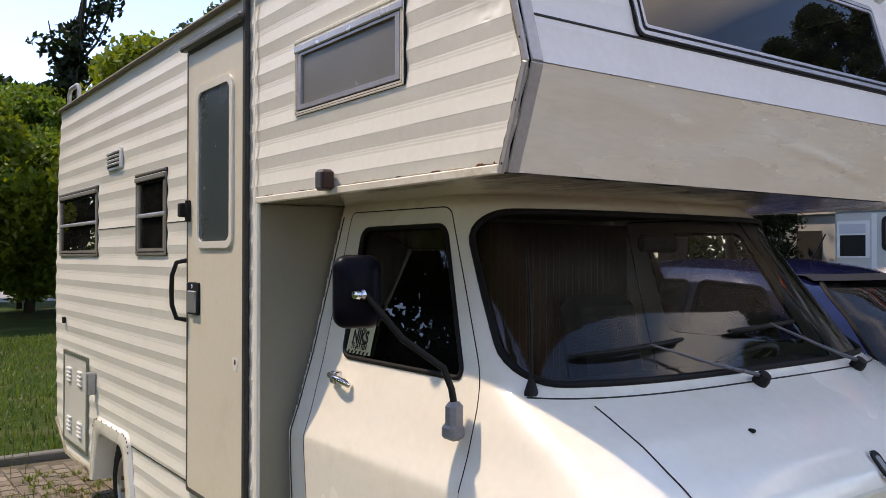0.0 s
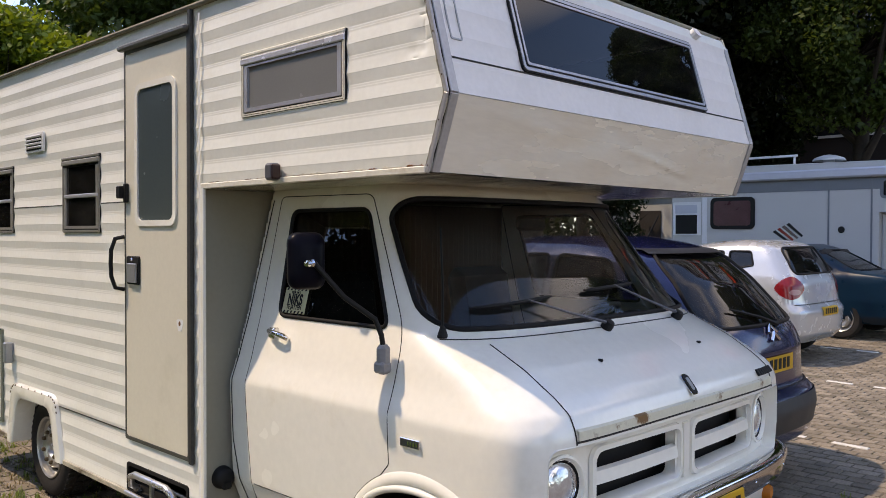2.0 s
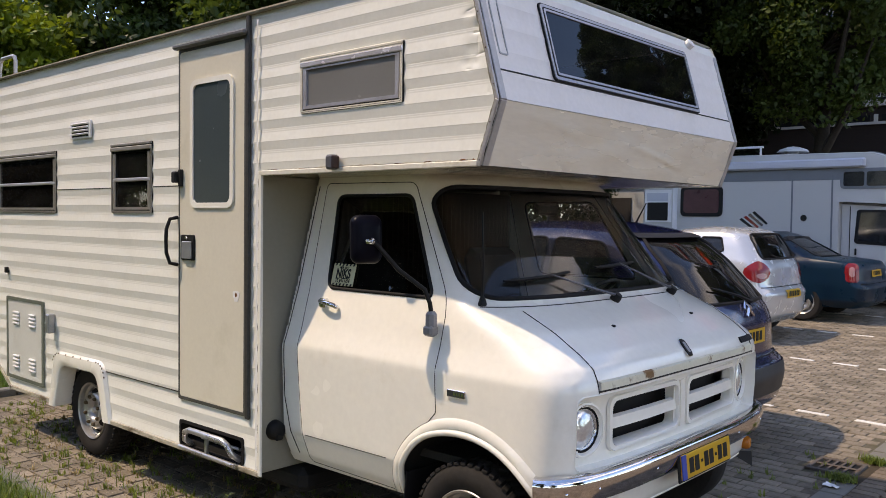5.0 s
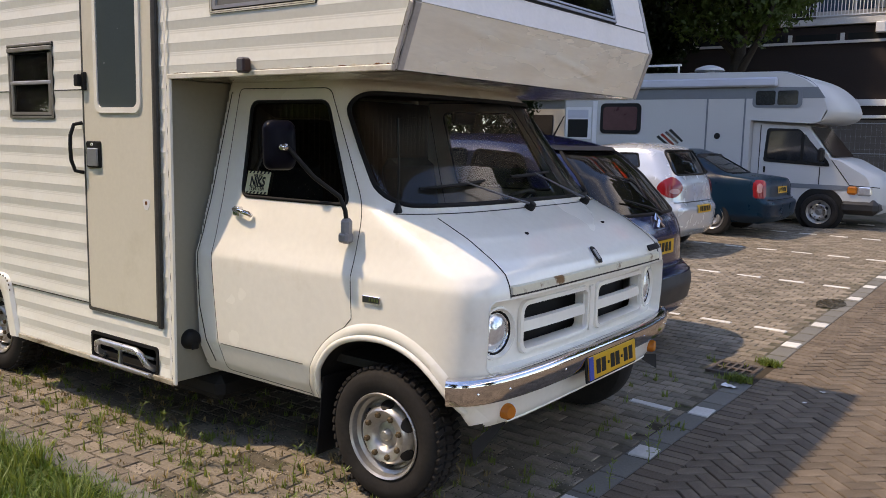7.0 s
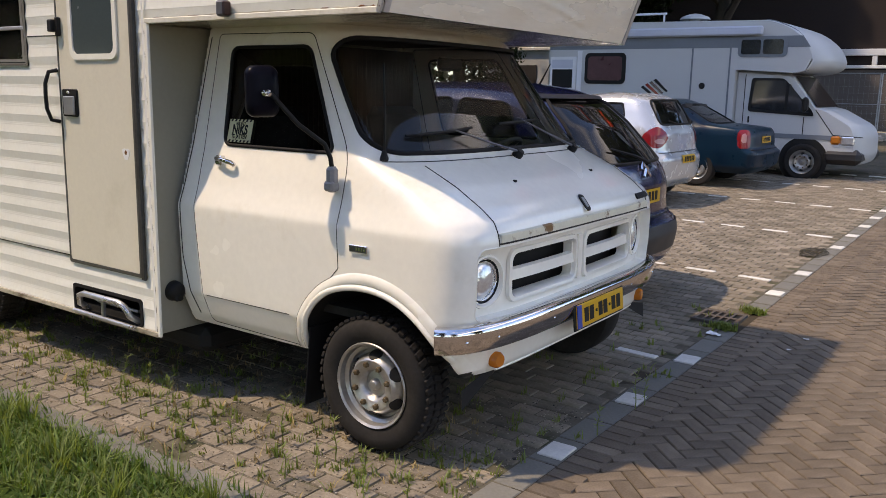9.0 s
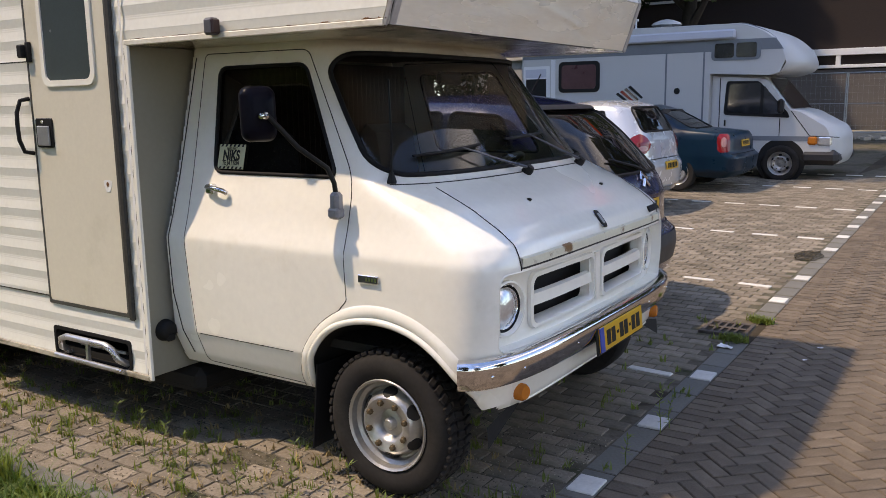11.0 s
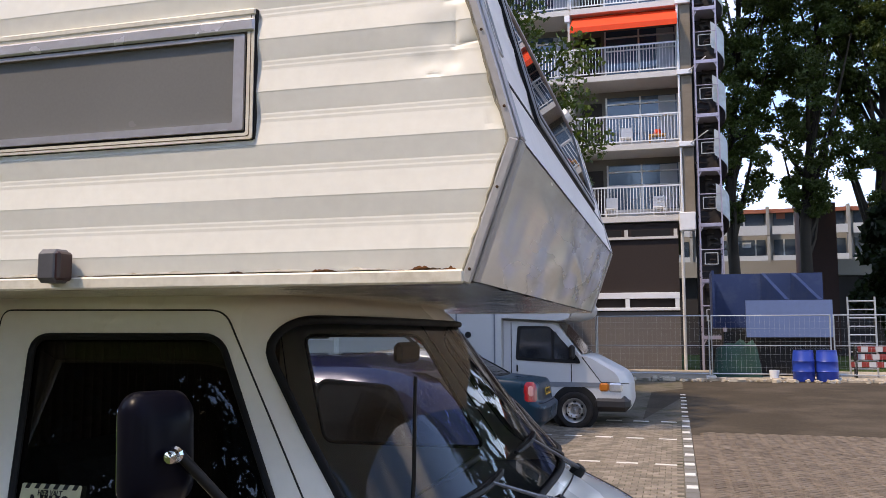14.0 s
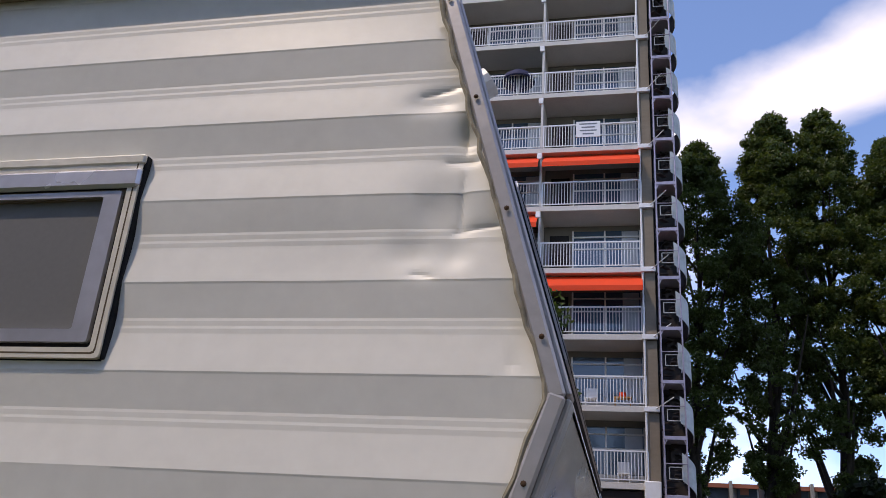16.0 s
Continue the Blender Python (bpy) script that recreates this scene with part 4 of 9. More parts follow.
# ---- living-space windows ----
def sash_window(o, rails, pane_mat, label, curtain=None, bright=True):
    x0, x1, z0, z1 = o
    fm, sm = (M_FRAME, M_SASH) if bright else (M_FRAMED, M_FRAMED)
    w = part("window", frame_ring(MB(), rrect(x0, z0, x1, z1, 0.006, 2), rrect(x0 + 0.015, z0 + 0.013, x1 - 0.015, z1 - 0.03, 0.004, 2), side_place(-0.001), 0.011), fm, camper, label)
    part("frame_groove", frame_ring(MB(), rrect(x0 + 0.006, z0 + 0.005, x1 - 0.006, z1 - 0.005, 0.005, 2), rrect(x0 + 0.008, z0 + 0.007, x1 - 0.008, z1 - 0.007, 0.005, 2), side_place(-0.011), 0.0012), M_RUSTNUT, w)
    part("gap_seal", frame_ring(MB(), rrect(x0 + 0.012, z0 + 0.010, x1 - 0.012, z1 - 0.028, 0.004, 2), rrect(x0 + 0.027, z0 + 0.025, x1 - 0.027, z1 - 0.054, 0.003, 2), side_place(-0.001), 0.003), M_BLACKRUB, w)
    deep = 0.009 if bright else 0.013
    part("sash", frame_ring(MB(), rrect(x0 + 0.022, z0 + 0.020, x1 - 0.022, z1 - 0.050, 0.003, 2), rrect(x0 + 0.046, z0 + 0.036, x1 - 0.046, z1 - 0.058, 0.003, 2), side_place(-0.001), 0.010), sm, w)
    pane = part("pane", MB().box(((x0 + x1) / 2, 0.001, (z0 + z1) / 2), (x1 - x0 - 0.05, 0.005, z1 - z0 - 0.05)), pane_mat, w)
    pane.visible_shadow = bright
    for z in rails:
        part("rail", MB().box(((x0 + x1) / 2, -0.006, z), (x1 - x0 - 0.04, 0.014, 0.022), 0.004), M_SASH, w)
    part("visor", MB().box(((x0 + x1) / 2, -deep, z1 - 0.006), (x1 - x0 + 0.004, 0.010, 0.015), 0.003), fm, w)
    part("visor_gap", MB().box(((x0 + x1) / 2, -deep + 0.003, z1 - 0.0165), (x1 - x0 + 0.002, 0.008, 0.005)), M_BLACKRUB, w)
    part("visor_lip", MB().box(((x0 + x1) / 2, -deep - 0.002, z1 - 0.033), (x1 - x0 + 0.002, 0.010, 0.027), 0.004), M_LIP if bright else sm, w)
    # dark strip paints the shadow that the visor lip throws
    part("visor_shade", MB().box(((x0 + x1) / 2, -deep + 0.006, z1 - 0.053), (x1 - x0 - 0.012, 0.008, 0.013)), M_VISORSHADE if bright else M_BLACKRUB, w)
    rub = MB()
    # bunk window: black strips draw both the seal and the frame's edge shadow
    if bright:
        rub.box((x1 + 0.0015, -0.004, (z0 + z1) / 2), (0.005, 0.010, z1 - z0), 0.001)
        rub.box(((x0 + x1) / 2, -0.002, z0 - 0.0005), (x1 - x0, 0.006, 0.003))
    else:
        frame_ring(rub, rrect(x0 - 0.0025, z0 - 0.0025, x1 + 0.0025, z1 + 0.002, 0.006, 2), rrect(x0 + 0.002, z0 + 0.002, x1 - 0.002, z1 - 0.002, 0.006, 2), side_place(0.003), 0.010)
    part("rubber_seal", rub, M_BLACKRUB, w)
    if curtain:
        c = MB()
        n = 60
        for i in range(n + 1):
            x = x0 + (x1 - x0) * i / n
            for z in (z0, z1):
                c.v.append((x, 0.06 + 0.018 * math.sin(i * 1.3) + 0.008 * math.sin(i * 0.5), z))
        c.f = [(2 * i, 2 * i + 2, 2 * i + 3, 2 * i + 1) for i in range(n)]
        part("curtain", c, curtain, w, smooth=60)
    return w


sash_window(WIN_A, [1.935], M_TINTED, "dark sliding window in an aluminium frame", M_DARK, bright=False)
sash_window(WIN_B, [1.935], M_CLEAR, "small aluminium sash window with a brown curtain", M_CURTAINB, bright=False)
sash_window(WIN_O, [], M_ACRYL, "hinged bunk window with a hazy grey pane")
# front bunk window
fo = lambda u, v, w: up_panel(u, 0.002 + w, v)
wf = part("bunk_front_window", frame_ring(MB(), rrect(OV[0], OV[2], OV[1], OV[3], 0.02, 3), rrect(OV[0] + 0.016, OV[2] + 0.016, OV[1] - 0.016, OV[3] - 0.016, 0.01, 3), fo, 0.012), M_SASH, camper, "wide dark front bunk window")
pv = MB()
pv.add([up_panel(OV[0] + 0.02, 0.012, OV[2] + 0.02), up_panel(OV[1] - 0.02, 0.012, OV[2] + 0.02), up_panel(OV[1] - 0.02, 0.012, OV[3] - 0.02), up_panel(OV[0] + 0.02, 0.012, OV[3] - 0.02)], [(0, 1, 2, 3)])
part("pane", pv, M_TINTED, wf)
part("pane_seal", frame_ring(MB(), rrect(OV[0] + 0.014, OV[2] + 0.014, OV[1] - 0.014, OV[3] - 0.014, 0.01, 3), rrect(OV[0] + 0.021, OV[2] + 0.021, OV[1] - 0.021, OV[3] - 0.021, 0.01, 3), fo, 0.0135), M_BLACKRUB, wf)
part("inner_frame", frame_ring(MB(), rrect(OV[0] + 0.021, OV[2] + 0.021, OV[1] - 0.021, OV[3] - 0.021, 0.01, 3), rrect(OV[0] + 0.031, OV[2] + 0.031, OV[1] - 0.031, OV[3] - 0.031, 0.01, 3), fo, 0.015), M_SASH, wf)
part("outer_seal", frame_ring(MB(), rrect(OV[0] - 0.006, OV[2] - 0.006, OV[1] + 0.006, OV[3] + 0.006, 0.02, 3), rrect(OV[0] + 0.002, OV[2] + 0.002, OV[1] - 0.002, OV[3] - 0.002, 0.02, 3), fo, 0.008), M_BLACKRUB, wf)
fl = MB()
fl.box((1.543, WID / 2, 2.316), (0.008, WID - 0.05, 0.006), 0, pose(0, 0, 0, 0, -16, 0))
part("front_joint", fl, M_SEAM, camper)
ml = MB()
ml.tube([(1.40, 1.955, 2.72), (1.44, 1.955, 2.75)], 0.03, 12)
part("roof_marker_lamp", ml, M_WHITEP, camper, "white clearance lamp on the bunk's crown")
ml2 = MB()
ml2.tube([(1.40, 0.25, 2.73), (1.434, 0.25, 2.753)], 0.024, 12)
part("roof_marker_lamp", ml2, M_WHITEP, camper)
M_PRINT = mat("faded_grey_print", (0.42, 0.42, 0.41), 0.5)
part("old_sticker_outline", frame_ring(MB(), rrect(0.055, 0.20, 0.115, 0.46, 0.008, 2), rrect(0.061, 0.206, 0.109, 0.454, 0.006, 2), fo, 0.004), M_PRINT, camper, "faded outline left by an old sticker")

# small side fittings
vt = part("wall_vent", MB().prism(rrect(-2.215, 2.232, -1.905, 2.352, 0.008, 2), Matrix.Translation((0, -0.008, 0)) @ pose(0, 0, 0, 90), 0.012, 0.002), M_WHITEP, camper, "white louvred vent")
for k in range(4):
    part("louvre", MB().box((-2.06, -0.024, 2.262 + 0.023 * k), (0.25, 0.014, 0.009), 0.002, pose(0, 0, 0, 20)), M_WHITEP, vt)
    part("slot", MB().box((-2.06, -0.0205, 2.248 + 0.023 * k), (0.25, 0.002, 0.011)), M_INK, vt)
ht = part("service_hatch", MB().prism(rrect(HATCH[0] + 0.004, HATCH[2] + 0.004, HATCH[1] - 0.004, HATCH[3] - 0.004, 0.01, 2), Matrix.Translation((0, 0.012, 0)) @ pose(0, 0, 0, 90), 0.026, 0.003),
          mat("pale_grey_hatch", (0.62, 0.62, 0.57), 0.45, vary=0.06, scale=3), camper, "pale louvred service hatch")
hf = MB()
frame_ring(hf, rrect(HATCH[0] - 0.02, HATCH[2] - 0.02, HATCH[1] + 0.02, HATCH[3] + 0.02, 0.01, 2), rrect(HATCH[0] + 0.006, HATCH[2] + 0.006, HATCH[1] - 0.006, HATCH[3] - 0.006, 0.01, 2), side_place(-0.004), 0.014)
part("hatch_frame", hf, mat("grey_green_frame", (0.2, 0.22, 0.18), 0.5, metal=0.5, vary=0.2), ht)
for cx in (HATCH[0] + 0.17, HATCH[1] - 0.17):
    for cz in (0.56, 0.90):
        for k in range(4):
            lv = MB()
            lv.tube([(cx - 0.05, -0.014, cz + 0.028 * (k - 1.5)), (cx - 0.048, -0.02, cz + 0.028 * (k - 1.5)), (cx + 0.048, -0.02, cz + 0.028 * (k - 1.5)), (cx + 0.05, -0.014, cz + 0.028 * (k - 1.5))], 0.009, 6)
            part("louvre", lv, M_WHITEP, ht)
bx = MB()
bx.box((-2.52, -0.03, 0.915), (0.05, 0.055, 0.14), 0.008)
part("inlet_box", bx, M_BLUEGREY, camper, "small grey wall box")
bx = MB()
bx.box((-3.35, -0.018, 1.265), (0.045, 0.02, 0.045), 0.004)
part("reflector", bx, M_INK, camper)
lamp = part("side_marker_lamp", MB().box((0.60, -0.036, 1.972), (0.055, 0.05, 0.07), 0.01), mat("grey_lamp_body", (0.09, 0.09, 0.10), 0.4, vary=0.15), camper, "grey side marker lamp with red lens")
part("lens", MB().box((0.622, -0.036, 1.972), (0.016, 0.044, 0.06), 0.005), mat("dull_red_lens", (0.035, 0.012, 0.012), 0.3), lamp)
# step
M_STEPT = mat("worn_step_tube", (0.52, 0.52, 0.53), 0.3, metal=0.75, vary=0.15, scale=12)
part("step_surround", frame_ring(MB(), rrect(STEP[0] - 0.012, STEP[2] - 0.004, STEP[1] + 0.014, STEP[3] + 0.012, 0.02, 4), rrect(STEP[0] + 0.006, STEP[2] + 0.004, STEP[1] - 0.006, STEP[3] - 0.006, 0.02, 4), side_place(-0.004), 0.006), M_BLACKRUB, camper)
rec = MB()
x0, x1, z0, z1 = STEP
rec.add([(x0, 0, z0), (x1, 0, z0), (x1, 0, z1), (x0, 0, z1), (x0, 0.3, z0), (x1, 0.3, z0), (x1, 0.3, z1), (x0, 0.3, z1)], [(0, 1, 5, 4), (1, 2, 6, 5), (2, 3, 7, 6), (3, 0, 4, 7), (4, 5, 6, 7)])
sr = part("step_recess", rec, M_UNDER, camper)
b = MB()
b.tube([(x0 + 0.08, 0.02, z0 + 0.012), (x0 + 0.085, -0.03, z0 + 0.05), (x0 + 0.11, -0.045, z0 + 0.10), (x0 + 0.16, -0.048, z0 + 0.118), (x1 - 0.14, -0.048, z0 + 0.118), (x1 - 0.09, -0.045, z0 + 0.10),
        (x1 - 0.065, -0.03, z0 + 0.05), (x1 - 0.06, 0.02, z0 + 0.012)], 0.018, 10)
part("step_tube", b, M_STEPT, sr, "bright folding step tube", smooth=60)
b = MB()
b.tube([(x0 + 0.03, -0.035, z0 + 0.0), (x1 - 0.03, -0.035, z0 - 0.005)], 0.013, 10)
b.tube([(x0 + 0.12, 0.05, z0 + 0.055), (x1 - 0.1, 0.05, z0 + 0.055)], 0.010, 8)
b.box(((x0 + x1) / 2, -0.03, z0 + 0.05), (0.02, 0.02, 0.10), 0.003)
part("step_bar", b, M_STEPT, sr, smooth=60)
rl = MB()
for y in (0.10, 0.55):
    rl.tube([(-3.46, y, ROOF), (-3.46, y, ROOF + 0.17), (-3.48, y, ROOF + 0.20), (-3.52, y, ROOF + 0.21), (-3.72, y, ROOF + 0.21), (-3.76, y, ROOF + 0.18), (-3.78, y, ROOF + 0.1), (-3.78, y, 1.2)], 0.016, 8)
for k in range(7):
    rl.tube([(-3.78, 0.10, 1.3 + 0.23 * k), (-3.78, 0.55, 1.3 + 0.23 * k)], 0.012, 8)
part("roof_ladder", rl, M_ALU, camper, "tubular aluminium ladder hooked over the roof")
sk = MB()
sk.box((-2.3, 0.7, ROOF + 0.07), (0.5, 0.5, 0.12), 0.03)
part("roof_hatch", sk, M_WHITEP, camper)


# ---- wheels ----
def wheel(parent, c, r=0.325, wide=0.19, rim=0.195, out=-1, steel=True, n=48, plain=False):
    """A tyre with tread and a pressed steel rim; out: the side of y it shows."""
    m = Matrix.Translation(c) @ pose(0, 0, 0, 90 if out < 0 else -90)
    h = wide / 2
    t = MB()
    t.lathe([(rim - 0.005, h * 0.55), (rim, h * 0.8), (rim + 0.015, h * 0.92), (rim + 0.05, h * 1.03), (rim + 0.085, h * 1.02), (r - 0.022, h * 0.9), (r - 0.008, h * 0.72),
             (r - 0.006, 0), (r - 0.008, -h * 0.72), (r - 0.022, -h * 0.9), (rim + 0.05, -h), (rim, -h * 0.8)], m, n)
    if not plain:
        t2 = MB()
        for k in range(n):
            a = 2 * math.pi * k / n
            for w0, w1, sk_ in ((0.35, 0.86, 0.05), (-0.25, 0.25, -0.04), (-0.86, -0.35, 0.05)):
                c0 = Vector(((r - 0.004) * math.cos(a), (r - 0.004) * math.sin(a), h * (w0 + w1) / 2))
                rot = Matrix.Rotation(a, 3, "Z") @ Matrix.Rotation(sk_ * 6, 3, "X")
                t2.box(m @ c0, (0.016, 2 * math.pi * r / n * 0.66, h * (w1 - w0)), 0.003, m.to_3x3() @ rot)
    tyre = part("tyre", t, M_TYRE, parent, smooth=40)
    if not plain:
        part("tread", t2, M_TYRE, tyre, kind="stuff")
    rm = MB()
    rm.lathe([(rim + 0.006, h * 0.92), (rim + 0.002, h * 0.98), (rim - 0.008, h * 0.9), (rim - 0.014, h * 0.62), (rim - 0.03, h * 0.5), (rim - 0.036, h * 0.3), (rim - 0.05, h * 0.25),
              (rim * 0.74, h * 0.45), (rim * 0.66, h * 0.80), (rim * 0.60, h * 0.88), (rim * 0.42, h * 0.80), (rim * 0.36, h * 0.72), (rim * 0.30, h * 0.45), (rim * 0.2, h * 0.5), (0, h * 0.5)], m, 48)
    RIM = part("rim", rm, M_STEELWHEEL, parent, smooth=35)
    if steel:
        for k in range(6):
            hs = MB()
            a = 2 * math.pi * (k + 0.5) / 6
            d = m @ Vector((rim * 0.715 * math.cos(a), rim * 0.715 * math.sin(a), h * 0.585))
            hs.lathe([(0, 0.003), (0.030, 0.003), (0.035, -0.006)], Matrix.Translation(d) @ m.to_3x3().to_4x4() @ Matrix.Rotation(a, 4, "Z") @ Matrix.Rotation(radians(55), 4, "Y"), 14)
            part("hand_hole", hs, M_INK, RIM)
        for k in range(8):
            a = 2 * math.pi * k / 8 + 0.3
            d = m @ Vector((rim * 0.5 * math.cos(a), rim * 0.5 * math.sin(a), h * 0.84))
            nb = MB()
            nb.lathe([(0, 0.018), (0.009, 0.018), (0.0135, 0.013), (0.0135, -0.01)], Matrix.Translation(d) @ m.to_3x3().to_4x4(), 6)
            part("wheel_nut", nb, M_RUSTNUT, RIM)
        cp = MB()
        cp.lathe([(0, h * 0.80), (0.018, h * 0.79), (0.026, h * 0.68), (0.028, h * 0.45)], m, 20)
        part("hub_cap", cp, M_STEELWHEEL, RIM, smooth=40)
    return tyre


fw = new("front_wheel")
fw.parent = camper
wheel(fw, (1.315, 0.23, 0.318), 0.316)
fw2 = new("front_wheel")
fw2.parent = camper
wheel(fw2, (1.31, 2.095, 0.322), out=1, plain=True)
rw = new("rear_wheel")
rw.parent = camper
wheel(rw, (-2.13, 0.175, 0.322))
rw2 = new("rear_wheel")
rw2.parent = camper
wheel(rw2, (-2.13, 2.13, 0.322), out=1, plain=True)
# moulded rear arch
ar = MB()
def bent(a, b, c, d, r):
    """An open outline with two rounded corners."""
    pts = [Vector(a)]
    for p, q, s in ((a, b, c), (b, c, d)):
        p, q, s = Vector(p), Vector(q), Vector(s)
        u, v = q + (p - q).normalized() * r, q + (s - q).normalized() * r
        pts += [u.lerp(q, t).lerp(q.lerp(v, t), t) for t in (0, 0.2, 0.4, 0.6, 0.8, 1.0)]
    return pts + [Vector(d)]


outer = bent((-2.585, 0.315), (-2.485, 0.722), (-1.735, 0.728), (-1.632, 0.33), 0.09)
inner = bent((-2.472, 0.315), (-2.375, 0.630), (-1.826, 0.638), (-1.733, 0.33), 0.09)
k = len(inner)
for o_, i_, y_ in ((1.0, 0.0, -0.004), (0.85, 0.15, -0.026), (0.5, 0.5, -0.032), (0.1, 0.9, -0.030), (0.0, 1.0, -0.022)):
    ar.v += [(a.x * o_ + b.x * i_, y_, a.y * o_ + b.y * i_) for a, b in zip(outer, inner)]
ar.v += [(p[0], 0.10, p[1]) for p in inner]
ar.f += [(j * k + i, j * k + i + 1, (j + 1) * k + i + 1, (j + 1) * k + i) for j in range(5) for i in range(k - 1)]
ARP = part("wheel_arch", ar, M_CREAM, camper, "cream moulded rear wheel arch", smooth=35)
op = dense([(p.x, p.y) for p in outer], 0.1, closed=False)
for p in op[4:-3]:
    nn = MB().lathe([(0, 0.004), (0.006, 0.003), (0.008, 0)], Matrix.Translation((p[0], -0.024, p[1] - 0.012)) @ pose(0, 0, 0, 90), 8)
    part("rivet", nn, M_RUSTNUT, ARP)
ub = MB()
ub.box((-1.8, WID / 2, 0.30), (3.6, 0.9, 0.12))
# two wide low boxes added to block light from the ground underneath
ub.box((-0.75, WID / 2, 0.27), (1.7, 1.9, 0.14), 0.04)
ub.box((-2.9, WID / 2, 0.30), (0.9, 1.9, 0.14), 0.04)
ub.box((-2.13, WID / 2, 0.32), (0.10, 1.5, 0.10))
ub.box((1.3, WID / 2, 0.34), (0.15, 1.7, 0.10))
ub.box((0.85, WID / 2, 0.42), (1.5, 1.15, 0.14), 0.05)
part("chassis", ub, M_UNDER, camper)

# ---- cab ----
CAB = Shell([
    (0.39, 0.0, 1.79, 0.965, 0.02, 0.45, 8, 6.0),
    (0.45, 0.0, 1.825, 1.00, 0.02, 0.46, 8, 6.0),
    (0.57, 0.0, 1.845, 1.04, 0.02, 0.46, 8, 5.6),
    (0.80, 0.0, 1.85, 1.049, 0.02, 0.44, 8, 6.0),
    (0.96, 0.0, 1.85, 1.053, 0.02, 0.44, 8, 6.0),
    (1.01, 0.0, 1.846, 1.053, 0.02, 0.44, 8, 6.0),
    (1.032, 0.0, 1.841, 1.052, 0.02, 0.44, 8, 6.0),
    (1.045, 0.0, 1.838, 1.048, 0.02, 0.44, 8, 6.0),
    (1.09, 0.0, 1.822, 1.031, 0.02, 0.45, 8, 5.8),
    (1.14, 0.0, 1.770, 1.013, 0.02, 0.46, 8, 5.2),
    (1.22, 0.0, 1.655, 0.990, 0.02, 0.46, 8, 4.6),
    (1.30, 0.0, 1.51, 0.965, 0.02, 0.46, 8, 3.8),
    (1.335, 0.0, 1.455, 0.955, 0.02, 0.46, 8, 3.4),
    (1.60, 0.0, 1.265, 0.888, 0.02, 0.44, 8, 3.2),
    (1.84, 0.0, 1.085, 0.828, 0.02, 0.42, 8, 3.3),
    (1.90, 0.0, 1.03, 0.812, 0.02, 0.40, 8, 3.3),
    (1.955, 0.0, 0.97, 0.79, 0.02, 0.40, 8, 3.0)], YC, 0.011)
zl = list(np.arange(0.39, 1.9551, 0.0115))
V, F, mid, nor = CAB.grid(290, zl)
VN = vertex_normals(V, F, nor)
dy = np.abs(mid[:, 1] - YC)
sidef = np.abs(nor[:, 1]) > 0.55
frontf = nor[:, 0] > 0.12
WSP = rounded([(-0.925, 1.352), (0.925, 1.352), (0.80, 1.868), (-0.80, 1.868)], 0.11, 8)
DWP = rounded([(0.288, 1.343), (1.035, 1.343), (0.775, 1.826), (0.232, 1.826)], [0.05, 0.05, 0.05, 0.05], 6)
FLARE = [(1.31 + 0.487 * math.cos(radians(a)), 0.362 + 0.475 * math.sin(radians(a))) for a in range(176, 10, -4)]
DOORP = rounded([(0.20, 0.415), (0.822, 0.405)] + [p for p in FLARE if p[0] < 1.12] + [(1.145, 0.84), (1.13, 1.33), (0.775, 1.890), (0.115, 1.895), (0.15, 1.10)], [0.03, 0.01] + [0.004] * sum(p[0] < 1.12 for p in FLARE) + [0.01, 0.1, 0.04, 0.03, 0.3], 6)
ARCHP = [(0.885, 0.30), (0.90, 0.50), (0.945, 0.61), (1.03, 0.70), (1.15, 0.755), (1.31, 0.775), (1.46, 0.75), (1.58, 0.685), (1.665, 0.60), (1.735, 0.51), (1.775, 0.43), (1.785, 0.30)]
for _ in range(3):
    ARCHP = [ARCHP[0]] + [(a[0] * (1 - t) + b[0] * t, a[1] * (1 - t) + b[1] * t) for a, b in zip(ARCHP, ARCHP[1:]) for t in (0.25, 0.75)] + [ARCHP[-1]]
GRP = rrect(-0.925, 0.672, 0.925, 0.985, 0.045, 5)
ws = inside(WSP, mid[:, 1] - YC, mid[:, 2]) & frontf & (mid[:, 0] > 0.75)
dw = inside(DWP, mid[:, 0], mid[:, 2]) & sidef
dr = inside(DOORP, mid[:, 0], mid[:, 2]) & sidef & ~dw
ach = inside(ARCHP, mid[:, 0], mid[:, 2]) & (dy > 0.55)
gr = inside(GRP, mid[:, 1] - YC, mid[:, 2]) & (nor[:, 0] > 0.1) & (mid[:, 0] > 1.4)
back = (mid[:, 0] < 0.03)
hoodf = (dy < 0.797) & (mid[:, 2] > 1.0) & (mid[:, 2] < 1.31) & frontf
near = mid[:, 1] < YC
foot = (mid[:, 2] < 0.425) & (mid[:, 0] > 1.5)
rest = ~(foot | ws | dw | dr | ach | gr | back | hoodf)
body = part("cab_body", patch(V, F, rest), M_CREAM, camper, "cream rounded van cab with a short sloping nose", smooth=40)
part("bonnet", patch(V, F, hoodf), M_CREAM, camper, "cream bonnet", smooth=40)
scr = part("windscreen", patch(V, F, ws, -0.010 * VN), M_SCREEN, camper, "large curved windscreen", smooth=60)
scr.visible_shadow = False
doors = {}
for s, sel in ((-1, near), (1, ~near)):
    doors[s] = part("cab_door", patch(V, F, dr & sel), M_CREAM, camper, "cream cab door", smooth=40)
    g = part("window_pane", patch(V, F, dw & sel, -0.010 * VN), M_CABGLASS if s < 0 else M_CLEAR, doors[s], smooth=60)
    g.visible_shadow = False


